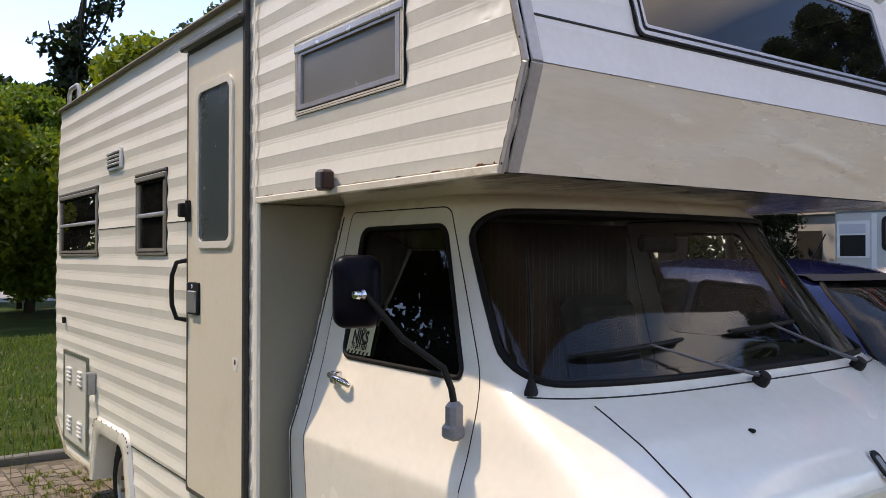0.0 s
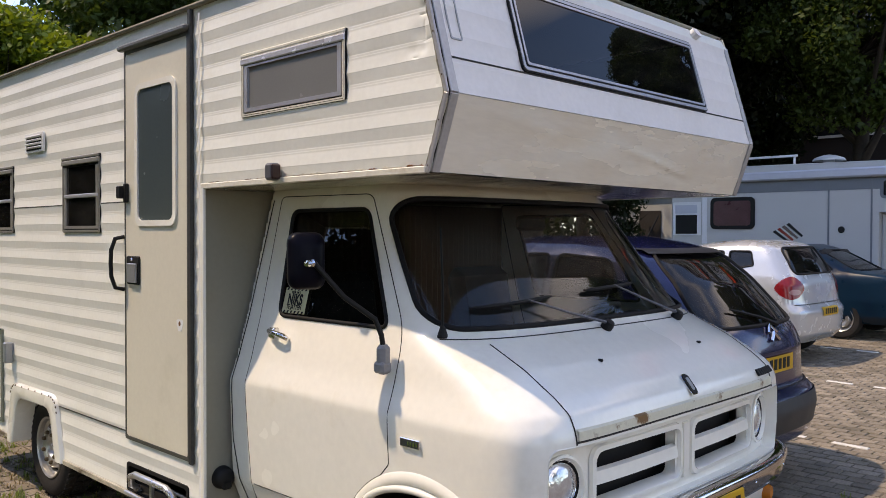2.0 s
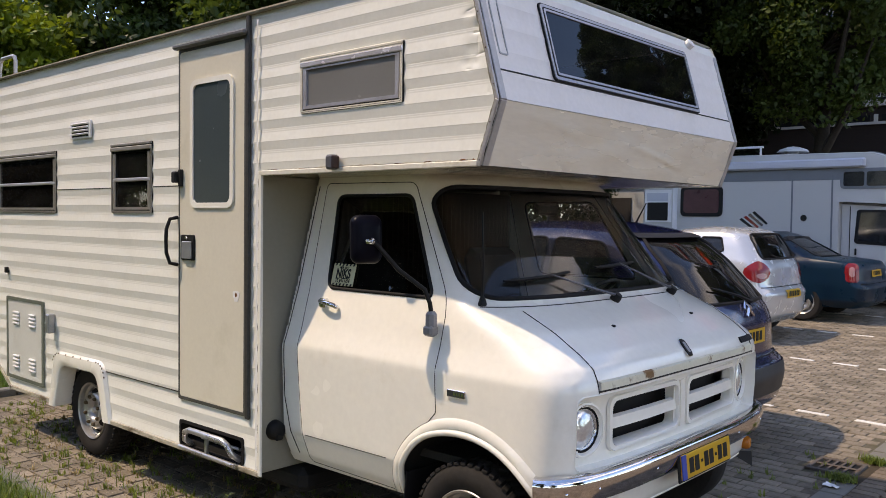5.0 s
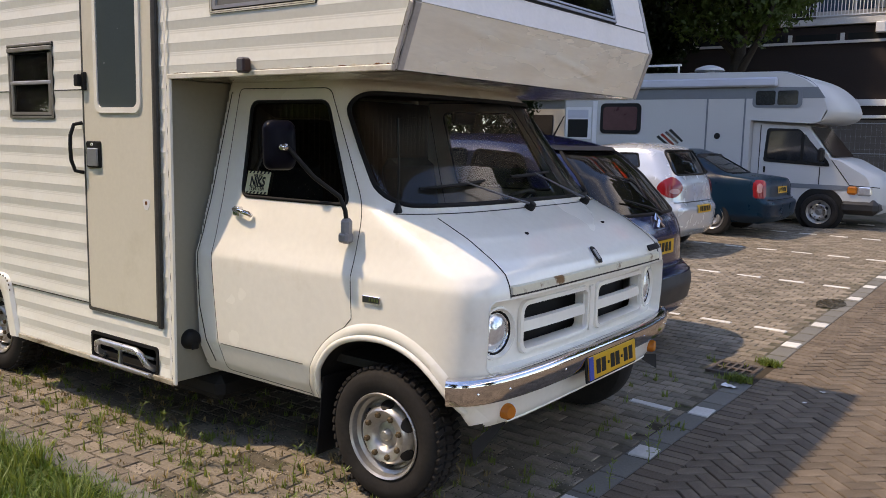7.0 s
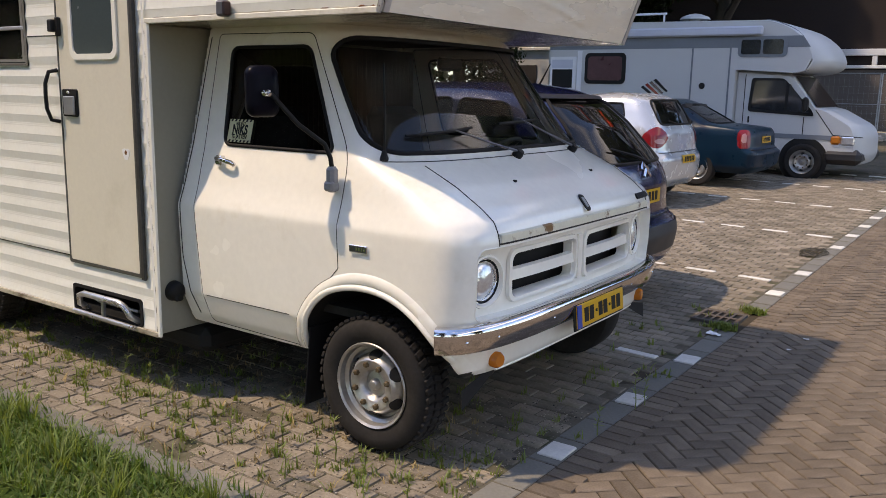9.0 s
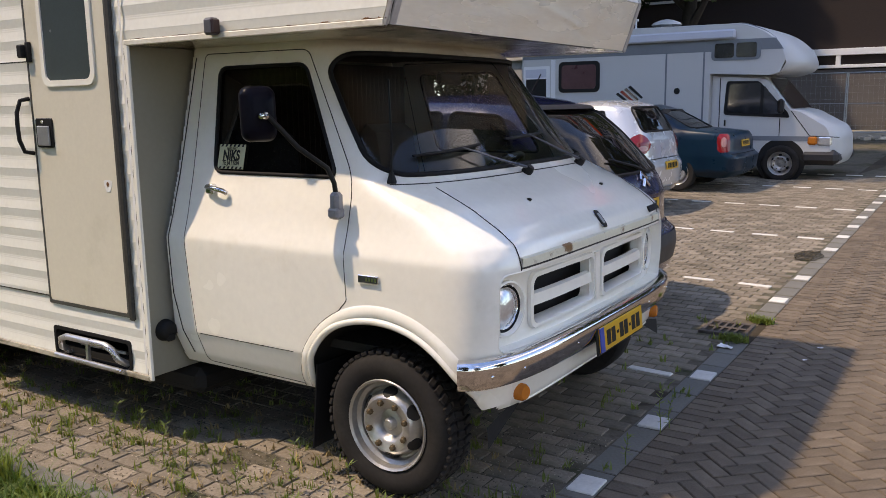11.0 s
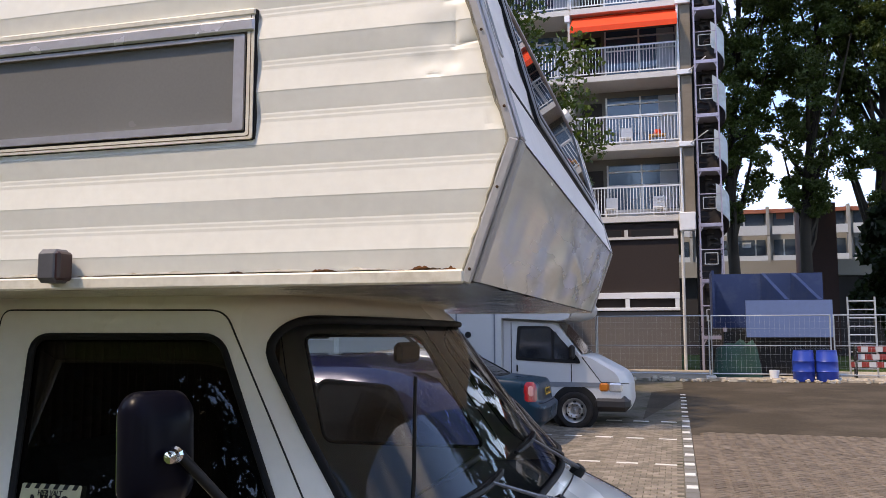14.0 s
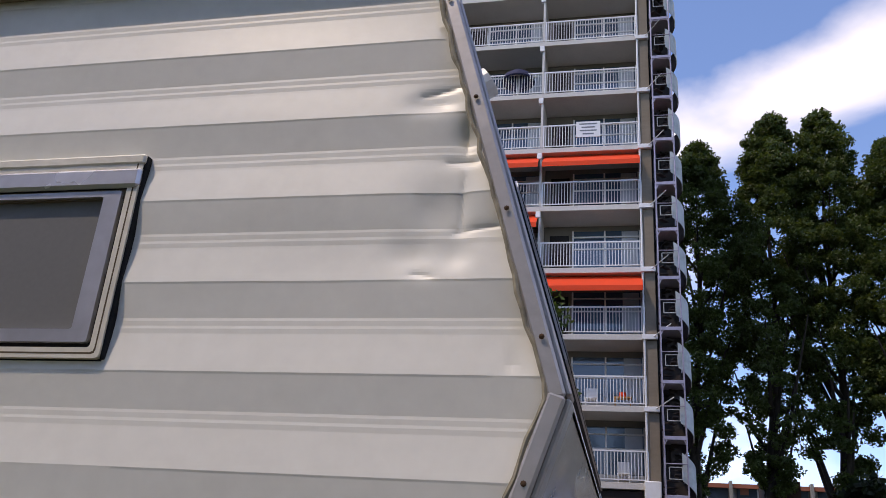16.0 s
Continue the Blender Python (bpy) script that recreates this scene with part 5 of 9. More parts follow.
def on_side(x, z, s=-1, out=0.0):
    return Vector((x, YC + s * (CAB.side(x, z) + out), z))


def on_front(d, z, out=0.0):
    return Vector((CAB.nose(YC + d, z) + out, YC + d, z))


for s in (-1, 1):
    mb = MB().tube([on_side(p[0], p[1], s, 0.0) for p in dense(DWP, 0.03)], 0.009, 8, closed=True)
    part("window_seal", mb, M_BLACKRUB, doors[s], smooth=60)
    mb = MB().tube([on_side(p[0], p[1], s, -0.001) for p in dense(DOORP, 0.03)], 0.0026, 6, closed=True)
    part("door_gap", mb, M_SEAM, doors[s])
part("windscreen_seal", MB().tube([on_front(p[0], p[1], 0.002) for p in dense(WSP, 0.03)], 0.0115, 8, closed=True), M_BLACKRUB, camper, "thick black windscreen rubber", smooth=60)
def seam(g):
    return part("panel_gap", g, M_SEAM, camper)


for s in (-1, 1):
    seam(MB().tube([on_front(s * d, z, 0.002) for d, z in dense(((0.797, 1.302), (0.80, 1.25), (0.803, 1.18), (0.802, 1.12), (0.80, 1.06), (0.798, 0.99)), 0.008, False)], 0.0024, 6))
    seam(MB().tube([on_side(x, z, s) for x, z in dense(((0.21, 0.567), (0.82, 0.568)), 0.05, False)], 0.0022, 6))
    seam(MB().tube([on_side(x, z, s, 0.002) for x, z in dense(((0.055, 1.88), (0.05, 1.5), (0.045, 1.1), (0.05, 0.75), (0.12, 0.45)), 0.03, False)], 0.0026, 6))
seam(MB().tube([on_front(-0.797 + 1.594 * i / 40, 0.998) for i in range(41)], 0.0045, 6))
seam(MB().tube([on_front(-0.92 + 1.84 * i / 140, 1.318) for i in range(141)], 0.0032, 6))
seam(MB().tube([on_front(-0.83 + 1.66 * i / 40, 0.655) for i in range(41)], 0.004, 6))
lip = MB()
for i in range(60):
    d0, d1 = -0.79 + 1.58 * i / 60, -0.79 + 1.58 * (i + 1) / 60
    for a, b, oa, ob in ((1.003, 1.035, 0.006, 0.010), (1.035, 1.042, 0.010, 0.0)):
        lip.add([on_front(d0, a, oa), on_front(d1, a, oa), on_front(d1, b, ob), on_front(d0, b, ob)], [(0, 1, 2, 3)])
part("bonnet_lip", lip, mat("scuffed_cream_lip", (0.68, 0.64, 0.5), 0.4, vary=0.08, tint=(0.20, 0.10, 0.035), tint_at=(0.58, 0.66), tint_scale=7), camper, "bonnet lip with rust spots", smooth=30)

# wheel arches: rolled lip and dark wheelhouse
for s in (-1, 1):
    a = MB()
    pts = dense(ARCHP, 0.03, closed=False)
    a.tube([on_side(p[0], max(p[1], 0.395), s, 0.004) for p in pts if p[1] > 0.39 and (p[0] < 1.5 or p[1] > 0.50)], 0.016, 8)
    part("arch_lip", a, M_CREAM, camper, smooth=60)
    w = MB()
    k = len(pts)
    w.v = [tuple(on_side(p[0], max(p[1], 0.40), s, -0.004)) if p[1] > 0.39 else (p[0], YC + s * 0.98, p[1]) for p in pts] + [(p[0], YC + s * 0.62, max(p[1], 0.46)) for p in pts]
    w.f = [(i, i + 1, k + i + 1, k + i) for i in range(k - 1)] + [tuple(range(k, 2 * k))]
    part("wheelhouse", w, M_UNDER, camper)
rim_ = CAB.ring(0.425, 400)
rim_ = rim_[rim_[:, 0] > 1.795]
part("apron_edge", MB().tube([(x, YC - w, 0.425) for x, w in rim_] + [(x, YC + w, 0.425) for x, w in rim_[::-1][1:]], 0.006, 8), M_CREAM, camper, smooth=60)
fl = MB()
fl.box((0.93, 0.24, 0.33), (0.008, 0.22, 0.40), 0.003, pose(0, 0, 0, 0, 6, 0))
part("mud_flap", fl, M_BLACKRUB, camper, "black rubber mud flap")
# arch crease above the wheel
for s in (-1, 1):
    fla = MB()
    for a in range(176, 8, -3):
        ca, sa = math.cos(radians(a)), math.sin(radians(a))
        for f, o in ((1.0, 0.0005), (0.985, 0.006), (0.95, 0.010), (0.905, 0.012), (0.888, 0.004)):
            x_, z_ = 1.31 + 0.487 * f * ca, 0.362 + 0.475 * f * sa
            fla.v.append(tuple(on_side(x_, max(z_, 0.40), s, o)))
    nf_ = len(fla.v) // 5
    fla.f = [(5 * i + j, 5 * i + 5 + j, 5 * i + 6 + j, 5 * i + 1 + j) for i in range(nf_ - 1) for j in range(4)]
    part("arch_flare", fla, M_CREAM, camper, smooth=50)

# front: grille, lamps, bumper


def panel_x(d):
    """The front face of the sunk panel that holds grille and lamps."""
    return 1.808 - 0.062 * (abs(d) / 0.9) ** 3.4


rim_pts = dense(GRP, 0.02)
rw_ = MB()
for d, z in rim_pts:
    x = CAB.nose(YC + d, z)
    rw_.v += [(x - 0.004, YC + d * 1.004, z + (0.006 if z > 0.83 else -0.006)), (x + 0.003, YC + d, z), (x - 0.006, YC + d * 0.996, z), (panel_x(d) - 0.004, YC + d * 0.985, z + (-0.006 if z > 0.83 else 0.006))]
n_ = len(rim_pts)
rw_.f = [(4 * i + j, 4 * ((i + 1) % n_) + j, 4 * ((i + 1) % n_) + j + 1, 4 * i + j + 1) for i in range(n_) for j in range(3)]
part("front_panel_rim", rw_, M_CREAM, camper, smooth=50)
fp_ = MB()
FD, FZ_ = np.linspace(-0.925, 0.925, 149), np.linspace(0.672, 0.985, 27)
fp_.v = [(panel_x(d), YC + d, z) for d in FD for z in FZ_]
for i in range(148):
    for j in range(26):
        d, z = abs(FD[i] + FD[i + 1]) / 2, (FZ_[j] + FZ_[j + 1]) / 2
        if (d - 0.80) ** 2 + (z - 0.828) ** 2 < 0.098 ** 2 or (0.07 < d < 0.62 and 0.735 < z < 0.925):
            continue
        fp_.f.append((i * 27 + j, (i + 1) * 27 + j, (i + 1) * 27 + j + 1, i * 27 + j + 1))
part("front_panel", fp_, M_CREAM, camper, "cream front panel sunk below the bonnet lip", smooth=40)

def front_bar(mb, d0, d1, z0, z1, out, deep, n=12, tilt=0.0):
    """A bar across the nose that follows its curve."""
    k = n + 1
    vs = []
    for i in range(k):
        d = d0 + (d1 - d0) * i / n
        x = panel_x(d)
        vs += [(x + out - deep, YC + d, z0), (x + out, YC + d, z0 + 0.006), (x + out + tilt, YC + d, z1 - 0.006), (x + out - deep, YC + d, z1)]
    fs = []
    for i in range(n):
        for j in range(4):
            a, b = i * 4 + j, i * 4 + (j + 1) % 4
            fs.append((a, a + 4, b + 4, b))
    fs += [(0, 1, 2, 3), tuple(reversed([n * 4 + j for j in range(4)]))]
    mb.add(vs, fs)
    return mb


grille = part("grille", front_bar(MB(), -0.66, 0.66, 0.71, 0.95, -0.10, 0.01), M_UNDER, camper, "cream pressed grille with black slots")
for s in (-1, 1):
    d0, d1 = (0.062, 0.632) if s > 0 else (-0.632, -0.062)
    gf = MB()
    k_ = len(rrect(0, 0, 1, 1, 0.1, 4))
    rows_ = ((0.028, 0.002, 0.05), (0.024, 0.016, 0.05), (0.006, 0.018, 0.04), (0.0, 0.008, 0.035), (-0.004, -0.05, 0.03))
    for grow, out_, r_ in rows_:
        gf.v += [(panel_x(p[0]) + out_, YC + p[0], p[1]) for p in rrect(d0 - grow, 0.735 - grow, d1 + grow, 0.925 + grow, r_, 4)]
    gf.f = [(j * k_ + i, j * k_ + (i + 1) % k_, (j + 1) * k_ + (i + 1) % k_, (j + 1) * k_ + i) for j in range(len(rows_) - 1) for i in range(k_)]
    part("grille_frame", gf, M_CREAM, grille, smooth=40)
    part("grille_bar", front_bar(MB(), d0, d1, 0.802, 0.860, 0.008, 0.03, tilt=-0.008), M_CREAM, grille, smooth=40)
part("grille_post", front_bar(MB(), -0.022, 0.022, 0.712, 0.948, 0.012, 0.03, 4), M_CREAM, grille)
for s in (-1, 1):
    c = Vector((panel_x(0.80), YC + s * 0.80, 0.828))
    nrm = Vector((1.0, s * 0.16, 0.0)).normalized()
    m = Matrix.Translation(c - nrm * 0.026) @ nrm.to_track_quat("Z", "Y").to_matrix().to_4x4()
    bez = MB()
    bez.lathe([(0.120, 0.020), (0.117, 0.034), (0.108, 0.037), (0.099, 0.026), (0.092, 0.0), (0.088, -0.02)], m, 40)
    hb = part("headlamp", bez, M_CREAM, camper, "round headlamp in a cream bowl", smooth=40)
    rg = MB()
    rg.lathe([(0.0925, 0.0), (0.0925, 0.012), (0.087, 0.018), (0.083, 0.012), (0.083, 0.0)], m, 40)
    part("chrome_ring", rg, M_CHROME, hb, smooth=40)
    part("black_ring", MB().lathe([(0.0985, 0.012), (0.0975, 0.021), (0.0925, 0.016), (0.0925, 0.0)], m, 40), M_BLACKRUB, hb, smooth=40)
    ln = MB()
    ln.lathe([(0.084, 0.010), (0.07, 0.022), (0.045, 0.031), (0.02, 0.035), (0, 0.036)], m, 32)
    part("lens", ln, M_LENS, hb, smooth=60)


bump = MB()
base = []
for i in range(61):
    u = -1.0 + 2.0 * i / 60
    ang = u * 1.25
    # a flat middle that wraps round both corners
    dd = 1.095 * math.copysign(min(1.0, abs(math.sin(ang) / math.sin(1.25)) ** 0.9), u)
    xx = 1.69 + 0.215 * (1 - abs(dd / 1.098) ** 4.0) ** (1 / 2.2)
    base.append((xx, YC + dd))
prof = [(-0.03, 0.570), (-0.012, 0.561), (-0.003, 0.562), (0.003, 0.575), (0.007, 0.595), (0.010, 0.615), (0.014, 0.640), (0.012, 0.656), (0.003, 0.669), (-0.012, 0.676), (-0.035, 0.676)]
kp = len(prof)
for i, (bx_, by_) in enumerate(base):
    a, b2 = base[max(0, i - 1)], base[min(60, i + 1)]
    t = Vector((b2[0] - a[0], b2[1] - a[1])).normalized()
    nx_, ny_ = t.y, -t.x
    for o, z in prof:
        bump.v.append((bx_ + nx_ * o, by_ + ny_ * o, z))
bump.f = [(i * kp + j, (i + 1) * kp + j, (i + 1) * kp + j + 1, i * kp + j + 1) for i in range(60) for j in range(kp - 1)]
bp = part("front_bumper", bump, mat("worn_chrome", (0.74, 0.72, 0.71), 0.10, metal=1.0, vary=0.15, scale=6, rvary=0.1, tint=(0.45, 0.38, 0.32), tint_at=(0.7, 0.95), tint_scale=5), camper, "chromed wrap-round front bumper", smooth=35)
for d in (-1.0, -0.83, -0.40, 0.45, 0.83):
    i = min(range(61), key=lambda q: abs(base[q][1] - YC - d))
    a, b2 = base[max(0, i - 1)], base[min(60, i + 1)]
    t = Vector((b2[0] - a[0], b2[1] - a[1], 0)).normalized()
    nv = Vector((t.y, -t.x, 0))
    bo = MB()
    bo.lathe([(0, 0.010), (0.006, 0.009), (0.010, 0.004), (0.011, 0)], Matrix.Translation(Vector((base[i][0], base[i][1], 0.612)) + nv * 0.003) @ nv.to_track_quat("Z", "Y").to_matrix().to_4x4(), 14)
    part("bumper_bolt", bo, M_CHROME, bp, smooth=50)
for s in (-1, 1):
    c = on_front(s * 0.775, 0.485, 0.0)
    ib = MB()
    ib.tube([c + Vector((-0.03, 0, 0)), c + Vector((0.022, s * 0.006, 0)), c + Vector((0.034, s * 0.008, 0))], [0.036, 0.036, 0.028], 16)
    part("front_indicator", ib, M_ORANGE, camper, "amber indicator under the bumper", smooth=40)
pl = part("number_plate", MB().box((1.928, 1.205, 0.573), (0.012, 0.53, 0.115), 0.004, pose(0, 0, 0, 0, -6, 0)), M_PLATE, camper, "yellow number plate on a blue-edged holder")
part("plate_holder", MB().box((1.919, 1.205, 0.573), (0.010, 0.56, 0.14), 0.004, pose(0, 0, 0, 0, -6, 0)), M_INK, pl)
part("blue_band", MB().box((1.9295, 0.963, 0.573), (0.012, 0.045, 0.113), 0.002, pose(0, 0, 0, 0, -6, 0)), M_PLATEBLUE, pl)
for y, w in ((0.965, 0.045), (1.022, 0.045), (1.075, 0.02), (1.122, 0.045), (1.178, 0.045), (1.228, 0.02), (1.275, 0.045), (1.335, 0.045)):
    bb = MB().box((1.9345, y + 0.07, 0.573), (0.002, w, 0.07 if w > 0.03 else 0.014), 0, pose(0, 0, 0, 0, -6, 0))
    part("plate_bar", bb, M_INK, pl)
ev_ = on_front(0.02, 1.112) - on_front(0.02, 1.078)
en_ = Vector((ev_.z, 0, -ev_.x)).normalized()
em_m = Matrix.Translation(on_front(0.02, 1.095) + en_ * 0.001) @ en_.to_track_quat("Z", "Y").to_matrix().to_4x4()
part("emblem_rim", MB().prism(rrect(-0.027, -0.049, 0.027, 0.049, 0.018, 4), em_m, 0.003, 0.001), M_CHROME, camper)
em = part("nose_emblem", MB().prism(rrect(-0.023, -0.045, 0.023, 0.045, 0.016, 4), em_m, 0.007, 0.002), M_INK, camper, "dark oval emblem")
part("emblem_shape", MB().prism(rrect(-0.011, -0.03, 0.011, 0.03, 0.008, 3), em_m @ Matrix.Translation((0, 0, 0.002)), 0.007, 0.002), M_BLUEGREY, em)
mm = MB()
for k in range(7):
    p = on_front(0.66 + 0.026 * k, 1.072, 0.006)
    mm.box(p, (0.012, 0.019, 0.034), 0.002, pose(0, 0, 0, 0, -38, 0))
part("bonnet_badge", mm, M_INK, camper, "dark badge letters drawn as bars")
p = on_side(1.272, 0.945, -1, 0.004)
bd = part("wing_badge", MB().box(p, (0.105, 0.012, 0.034), 0.003), M_CHROME, camper, "small chrome-edged wing badge")
part("badge_face", MB().box(p + Vector((0, -0.0055, 0)), (0.096, 0.003, 0.026)), mat("dark_badge_face", (0.025, 0.03, 0.032), 0.4), bd)
mm = MB()
for k in range(4):
    mm.box(p + Vector((-0.005 + 0.015 * k, -0.0075, 0)), (0.009, 0.002, 0.014))
part("badge_bars", mm, M_CHROME, bd)
for d in (-0.389, 0.413):
    jt = MB()
    c = on_front(d, 1.222, 0.006)
    jt.box(c, (0.022, 0.014, 0.012), 0.004)
    part("washer_jet", jt, M_INK, camper)

M_WIPER = mat("wiper_steel", (0.11, 0.11, 0.12), 0.3, metal=0.6, vary=0.15)
# wipers, aerial, mirror, handle, sticker
for piv, joint, tip, tip2 in ((on_front(-0.10, 1.322, 0.02), (1.405, 0.66, 1.452), (1.325, 0.395, 1.428), (1.43, 0.83, 1.458)),
                              (on_front(0.53, 1.322, 0.02), (1.402, 1.30, 1.487), (1.375, 1.08, 1.470), (1.43, 1.49, 1.486))):
    piv = Vector(piv)
    wpr = MB()
    wpr.lathe([(0, 0.03), (0.02, 0.028), (0.026, 0.01), (0.026, -0.03)], Matrix.Translation(piv) @ pose(0, 0, 0, 0, 40, 0), 14)
    W = part("wiper", wpr, M_INK, camper, "windscreen wiper with a steel arm")

    def lifted(q, o):
        q = Vector(q)
        return Vector((CAB.nose(q.y, q.z) + o, q.y, q.z))
    part("wiper_arm", MB().tube([piv + Vector((0.01, 0, 0.015)), lifted(Vector(piv).lerp(Vector(joint), 0.5), 0.045), lifted(joint, 0.03)], [0.008, 0.006, 0.004], 6), M_WIPER, W)
    bl = MB()
    pts = [lifted(Vector(tip).lerp(Vector(tip2), i / 10), 0.012 + 0.012 * math.sin(math.pi * i / 10)) for i in range(11)]
    bl.tube(pts, [0.004] + [0.009] * 9 + [0.004], 6)
    bl.tube([lifted(Vector(tip).lerp(Vector(tip2), i / 10), 0.006) for i in range(11)], 0.006, 6)
    part("wiper_blade", bl, M_INK, W)
ae = MB()
a0 = Vector((1.285, 0.265, 1.322))
ae.lathe([(0.022, 0), (0.020, 0.012), (0.014, 0.03), (0.009, 0.045), (0, 0.047)], Matrix.Translation(a0), 14)
ae.tube([a0 + Vector((0, 0, 0.03)), a0 + Vector((0.012, -0.012, 0.2)), a0 + Vector((0.022, -0.035, 0.42))], [0.006, 0.005, 0.004], 6)
part("aerial", ae, M_INK, camper, "thin black aerial")
mir = new("door_mirror")
mir.parent = camper
pv = Vector((0.935, -0.075, 1.606))
ax = Vector((0.86, -0.20, 0)).normalized()
mz = Matrix.Translation(pv + Vector((-0.055, 0, 0.002))) @ (Vector((1, -0.42, 0.05))).to_track_quat("Z", "Y").to_matrix().to_4x4()
mb = MB()
outl = rrect(-0.072, -0.105, 0.072, 0.115, 0.04, 6)
k = len(outl)
for s, z in ((0.93, -0.018), (1.0, -0.008), (1.0, 0.014), (0.9, 0.034), (0.6, 0.047)):
    mb.v += [tuple(mz @ Vector((q[0] * s, q[1] * s, z))) for q in outl]
mb.f = [(i * k + j, i * k + (j + 1) % k, (i + 1) * k + (j + 1) % k, (i + 1) * k + j) for i in range(4) for j in range(k)] + [tuple(4 * k + j for j in range(k))]
part("mirror_case", mb, mat("black_mirror_plastic", (0.004, 0.004, 0.008), 0.3, vary=0.1, spec=0.08), mir, "black plastic mirror housing", smooth=50)
part("mirror_glass", MB().prism([(q[0] * 0.93, q[1] * 0.93) for q in outl], mz @ Matrix.Translation((0, 0, -0.020)), 0.003), M_CHROME, mir)
ba = Vector((1.098, 0.150, 1.30))
part("mirror_arm", MB().tube([pv + Vector((0.0, 0, 0)), pv.lerp(ba, 0.45) + Vector((0.015, -0.03, 0.01)), ba + Vector((-0.02, -0.045, 0.09)), ba + Vector((0, -0.03, 0.03)), ba + Vector((0, -0.02, -0.02))], 0.0105, 8), M_INK, mir, "bent black mirror arm", smooth=60)
part("arm_clamp", MB().lathe([(0, 0.03), (0.012, 0.028), (0.015, 0.015), (0.010, 0.0), (0.016, -0.008), (0, -0.02)], Matrix.Translation(pv + Vector((0.0, -0.018, 0))) @ pose(0, 0, 0, 90, 0, 20), 12), M_CHROME, mir)
bk = MB()
bk.box((1.098, 0.130, 1.235), (0.05, 0.05, 0.115), 0.014)
bk.box((1.098, 0.126, 1.205), (0.058, 0.056, 0.045), 0.010)
part("mirror_bracket", bk, mat("grey_bracket", (0.22, 0.22, 0.23), 0.5, vary=0.15), mir)
hd = part("door_handle", MB().prism(rrect(-0.018, -0.028, 0.03, 0.022, 0.012, 4), Matrix.Translation(on_side(0.285, 1.268, -1, -0.002)) @ pose(0, 0, 0, 90), 0.03, 0.006), M_CHROME, doors[-1], "chrome lever handle", smooth=40)
part("handle_lever", MB().tube([on_side(0.27, 1.272, -1, 0.02), on_side(0.30, 1.278, -1, 0.045), on_side(0.36, 1.272, -1, 0.05), on_side(0.40, 1.262, -1, 0.035), on_side(0.402, 1.25, -1, 0.012)], [0.012, 0.012, 0.012, 0.013, 0.012], 8), M_CHROME, hd, smooth=60)


def text_mesh(txt, size, bold=0.0):
    cu = bpy.data.curves.new("txt", "FONT")
    cu.body, cu.size, cu.align_x, cu.align_y, cu.extrude = txt, size, "CENTER", "CENTER", 0.0004
    cu.offset = bold
    ob = bpy.data.objects.new("txt", cu)
    scene.collection.objects.link(ob)
    me = bpy.data.meshes.new_from_object(ob.evaluated_get(bpy.context.evaluated_depsgraph_get()))
    bpy.data.objects.remove(ob)
    bpy.data.curves.remove(cu)
    mb = MB()
    mb.add([v.co for v in me.vertices], [tuple(q.vertices) for q in me.polygons])
    bpy.data.meshes.remove(me)
    return mb


# the sticker lies on the inner lower corner of the near window
s0, s1 = on_side(0.385, 1.355, -1, 0.0), on_side(0.385, 1.475, -1, 0.0)
upv = (s1 - s0).normalized()
rightv = Vector((1, 0, 0))
outv = rightv.cross(upv).normalized()
SM = Matrix.Translation((s0 + s1) / 2 + outv * -0.002) @ Matrix((rightv, upv, outv)).transposed().to_4x4()
stk = part("warning_sticker", MB().prism(rrect(-0.085, -0.058, 0.085, 0.058, 0.004, 2), SM, 0.002), M_STICKER, doors[-1], "pale yellow sticker with black text and hazard stripes")


def on_sticker(mb, u, v):
    mb.v = [tuple(SM @ Vector((p[0] * 0.86 + u, p[1] * 1.1 + v, 0.003 + p[2]))) for p in mb.v]
    return mb


part("sticker_word", on_sticker(text_mesh("NIKS", 0.060, 0.0022), 0, 0.004), M_INK, stk)
part("sticker_word", on_sticker(text_mesh("TE JATTEN", 0.027, 0.0008), 0, -0.030), M_INK, stk)
part("sticker_word", on_sticker(text_mesh("HIER VALT", 0.017, 0.0004), 0, 0.036), M_INK, stk)
for v in (-0.052, 0.052):
    hz = MB()
    for k in range(6):
        u = -0.075 + 0.027 * k
        hz.v += [tuple(SM @ Vector((u + a, v + b, 0.0035))) for a, b in ((0, -0.006), (0.013, -0.006), (0.019, 0.006), (0.006, 0.006))]
        o = len(hz.v) - 4
        hz.f.append((o, o + 1, o + 2, o + 3))
    part("hazard_stripe_row", hz, M_INK, stk)
cap = MB()
cap.lathe([(0, 0.05), (0.03, 0.05), (0.045, 0.04), (0.052, 0.02), (0.055, 0.0)], Matrix.Translation((0.0, 0.085, 0.565)) @ pose(0, 0, 0, 0, 90, 0), 20)
cap.box((0.045, 0.085, 0.535), (0.02, 0.05, 0.04), 0.008)
part("filler_cap", cap, M_INK, camper, "black filler cap on the front panel", smooth=40)

# cab inside
ins = MB()
ins.box((0.75, YC, 0.60), (1.4, 1.85, 0.04))
part("cab_floor", ins, M_DARK, camper)
part("cab_roof_lining", MB().box((0.38, YC, 1.912), (0.70, 1.40, 0.02)), M_CURTAIN, camper)
dash = MB()
dash.box((1.12, YC, 1.14), (0.34, 1.75, 0.30), 0.05)
part("dashboard", dash, M_DASH, camper, smooth=40)
shelf = MB()
for i in range(31):
    d = -0.86 + 1.72 * i / 30
    x1 = CAB.nose(YC + d, 1.335) - 0.03
    shelf.v += [(1.02, YC + d, 1.30), (x1, YC + d, 1.315)]
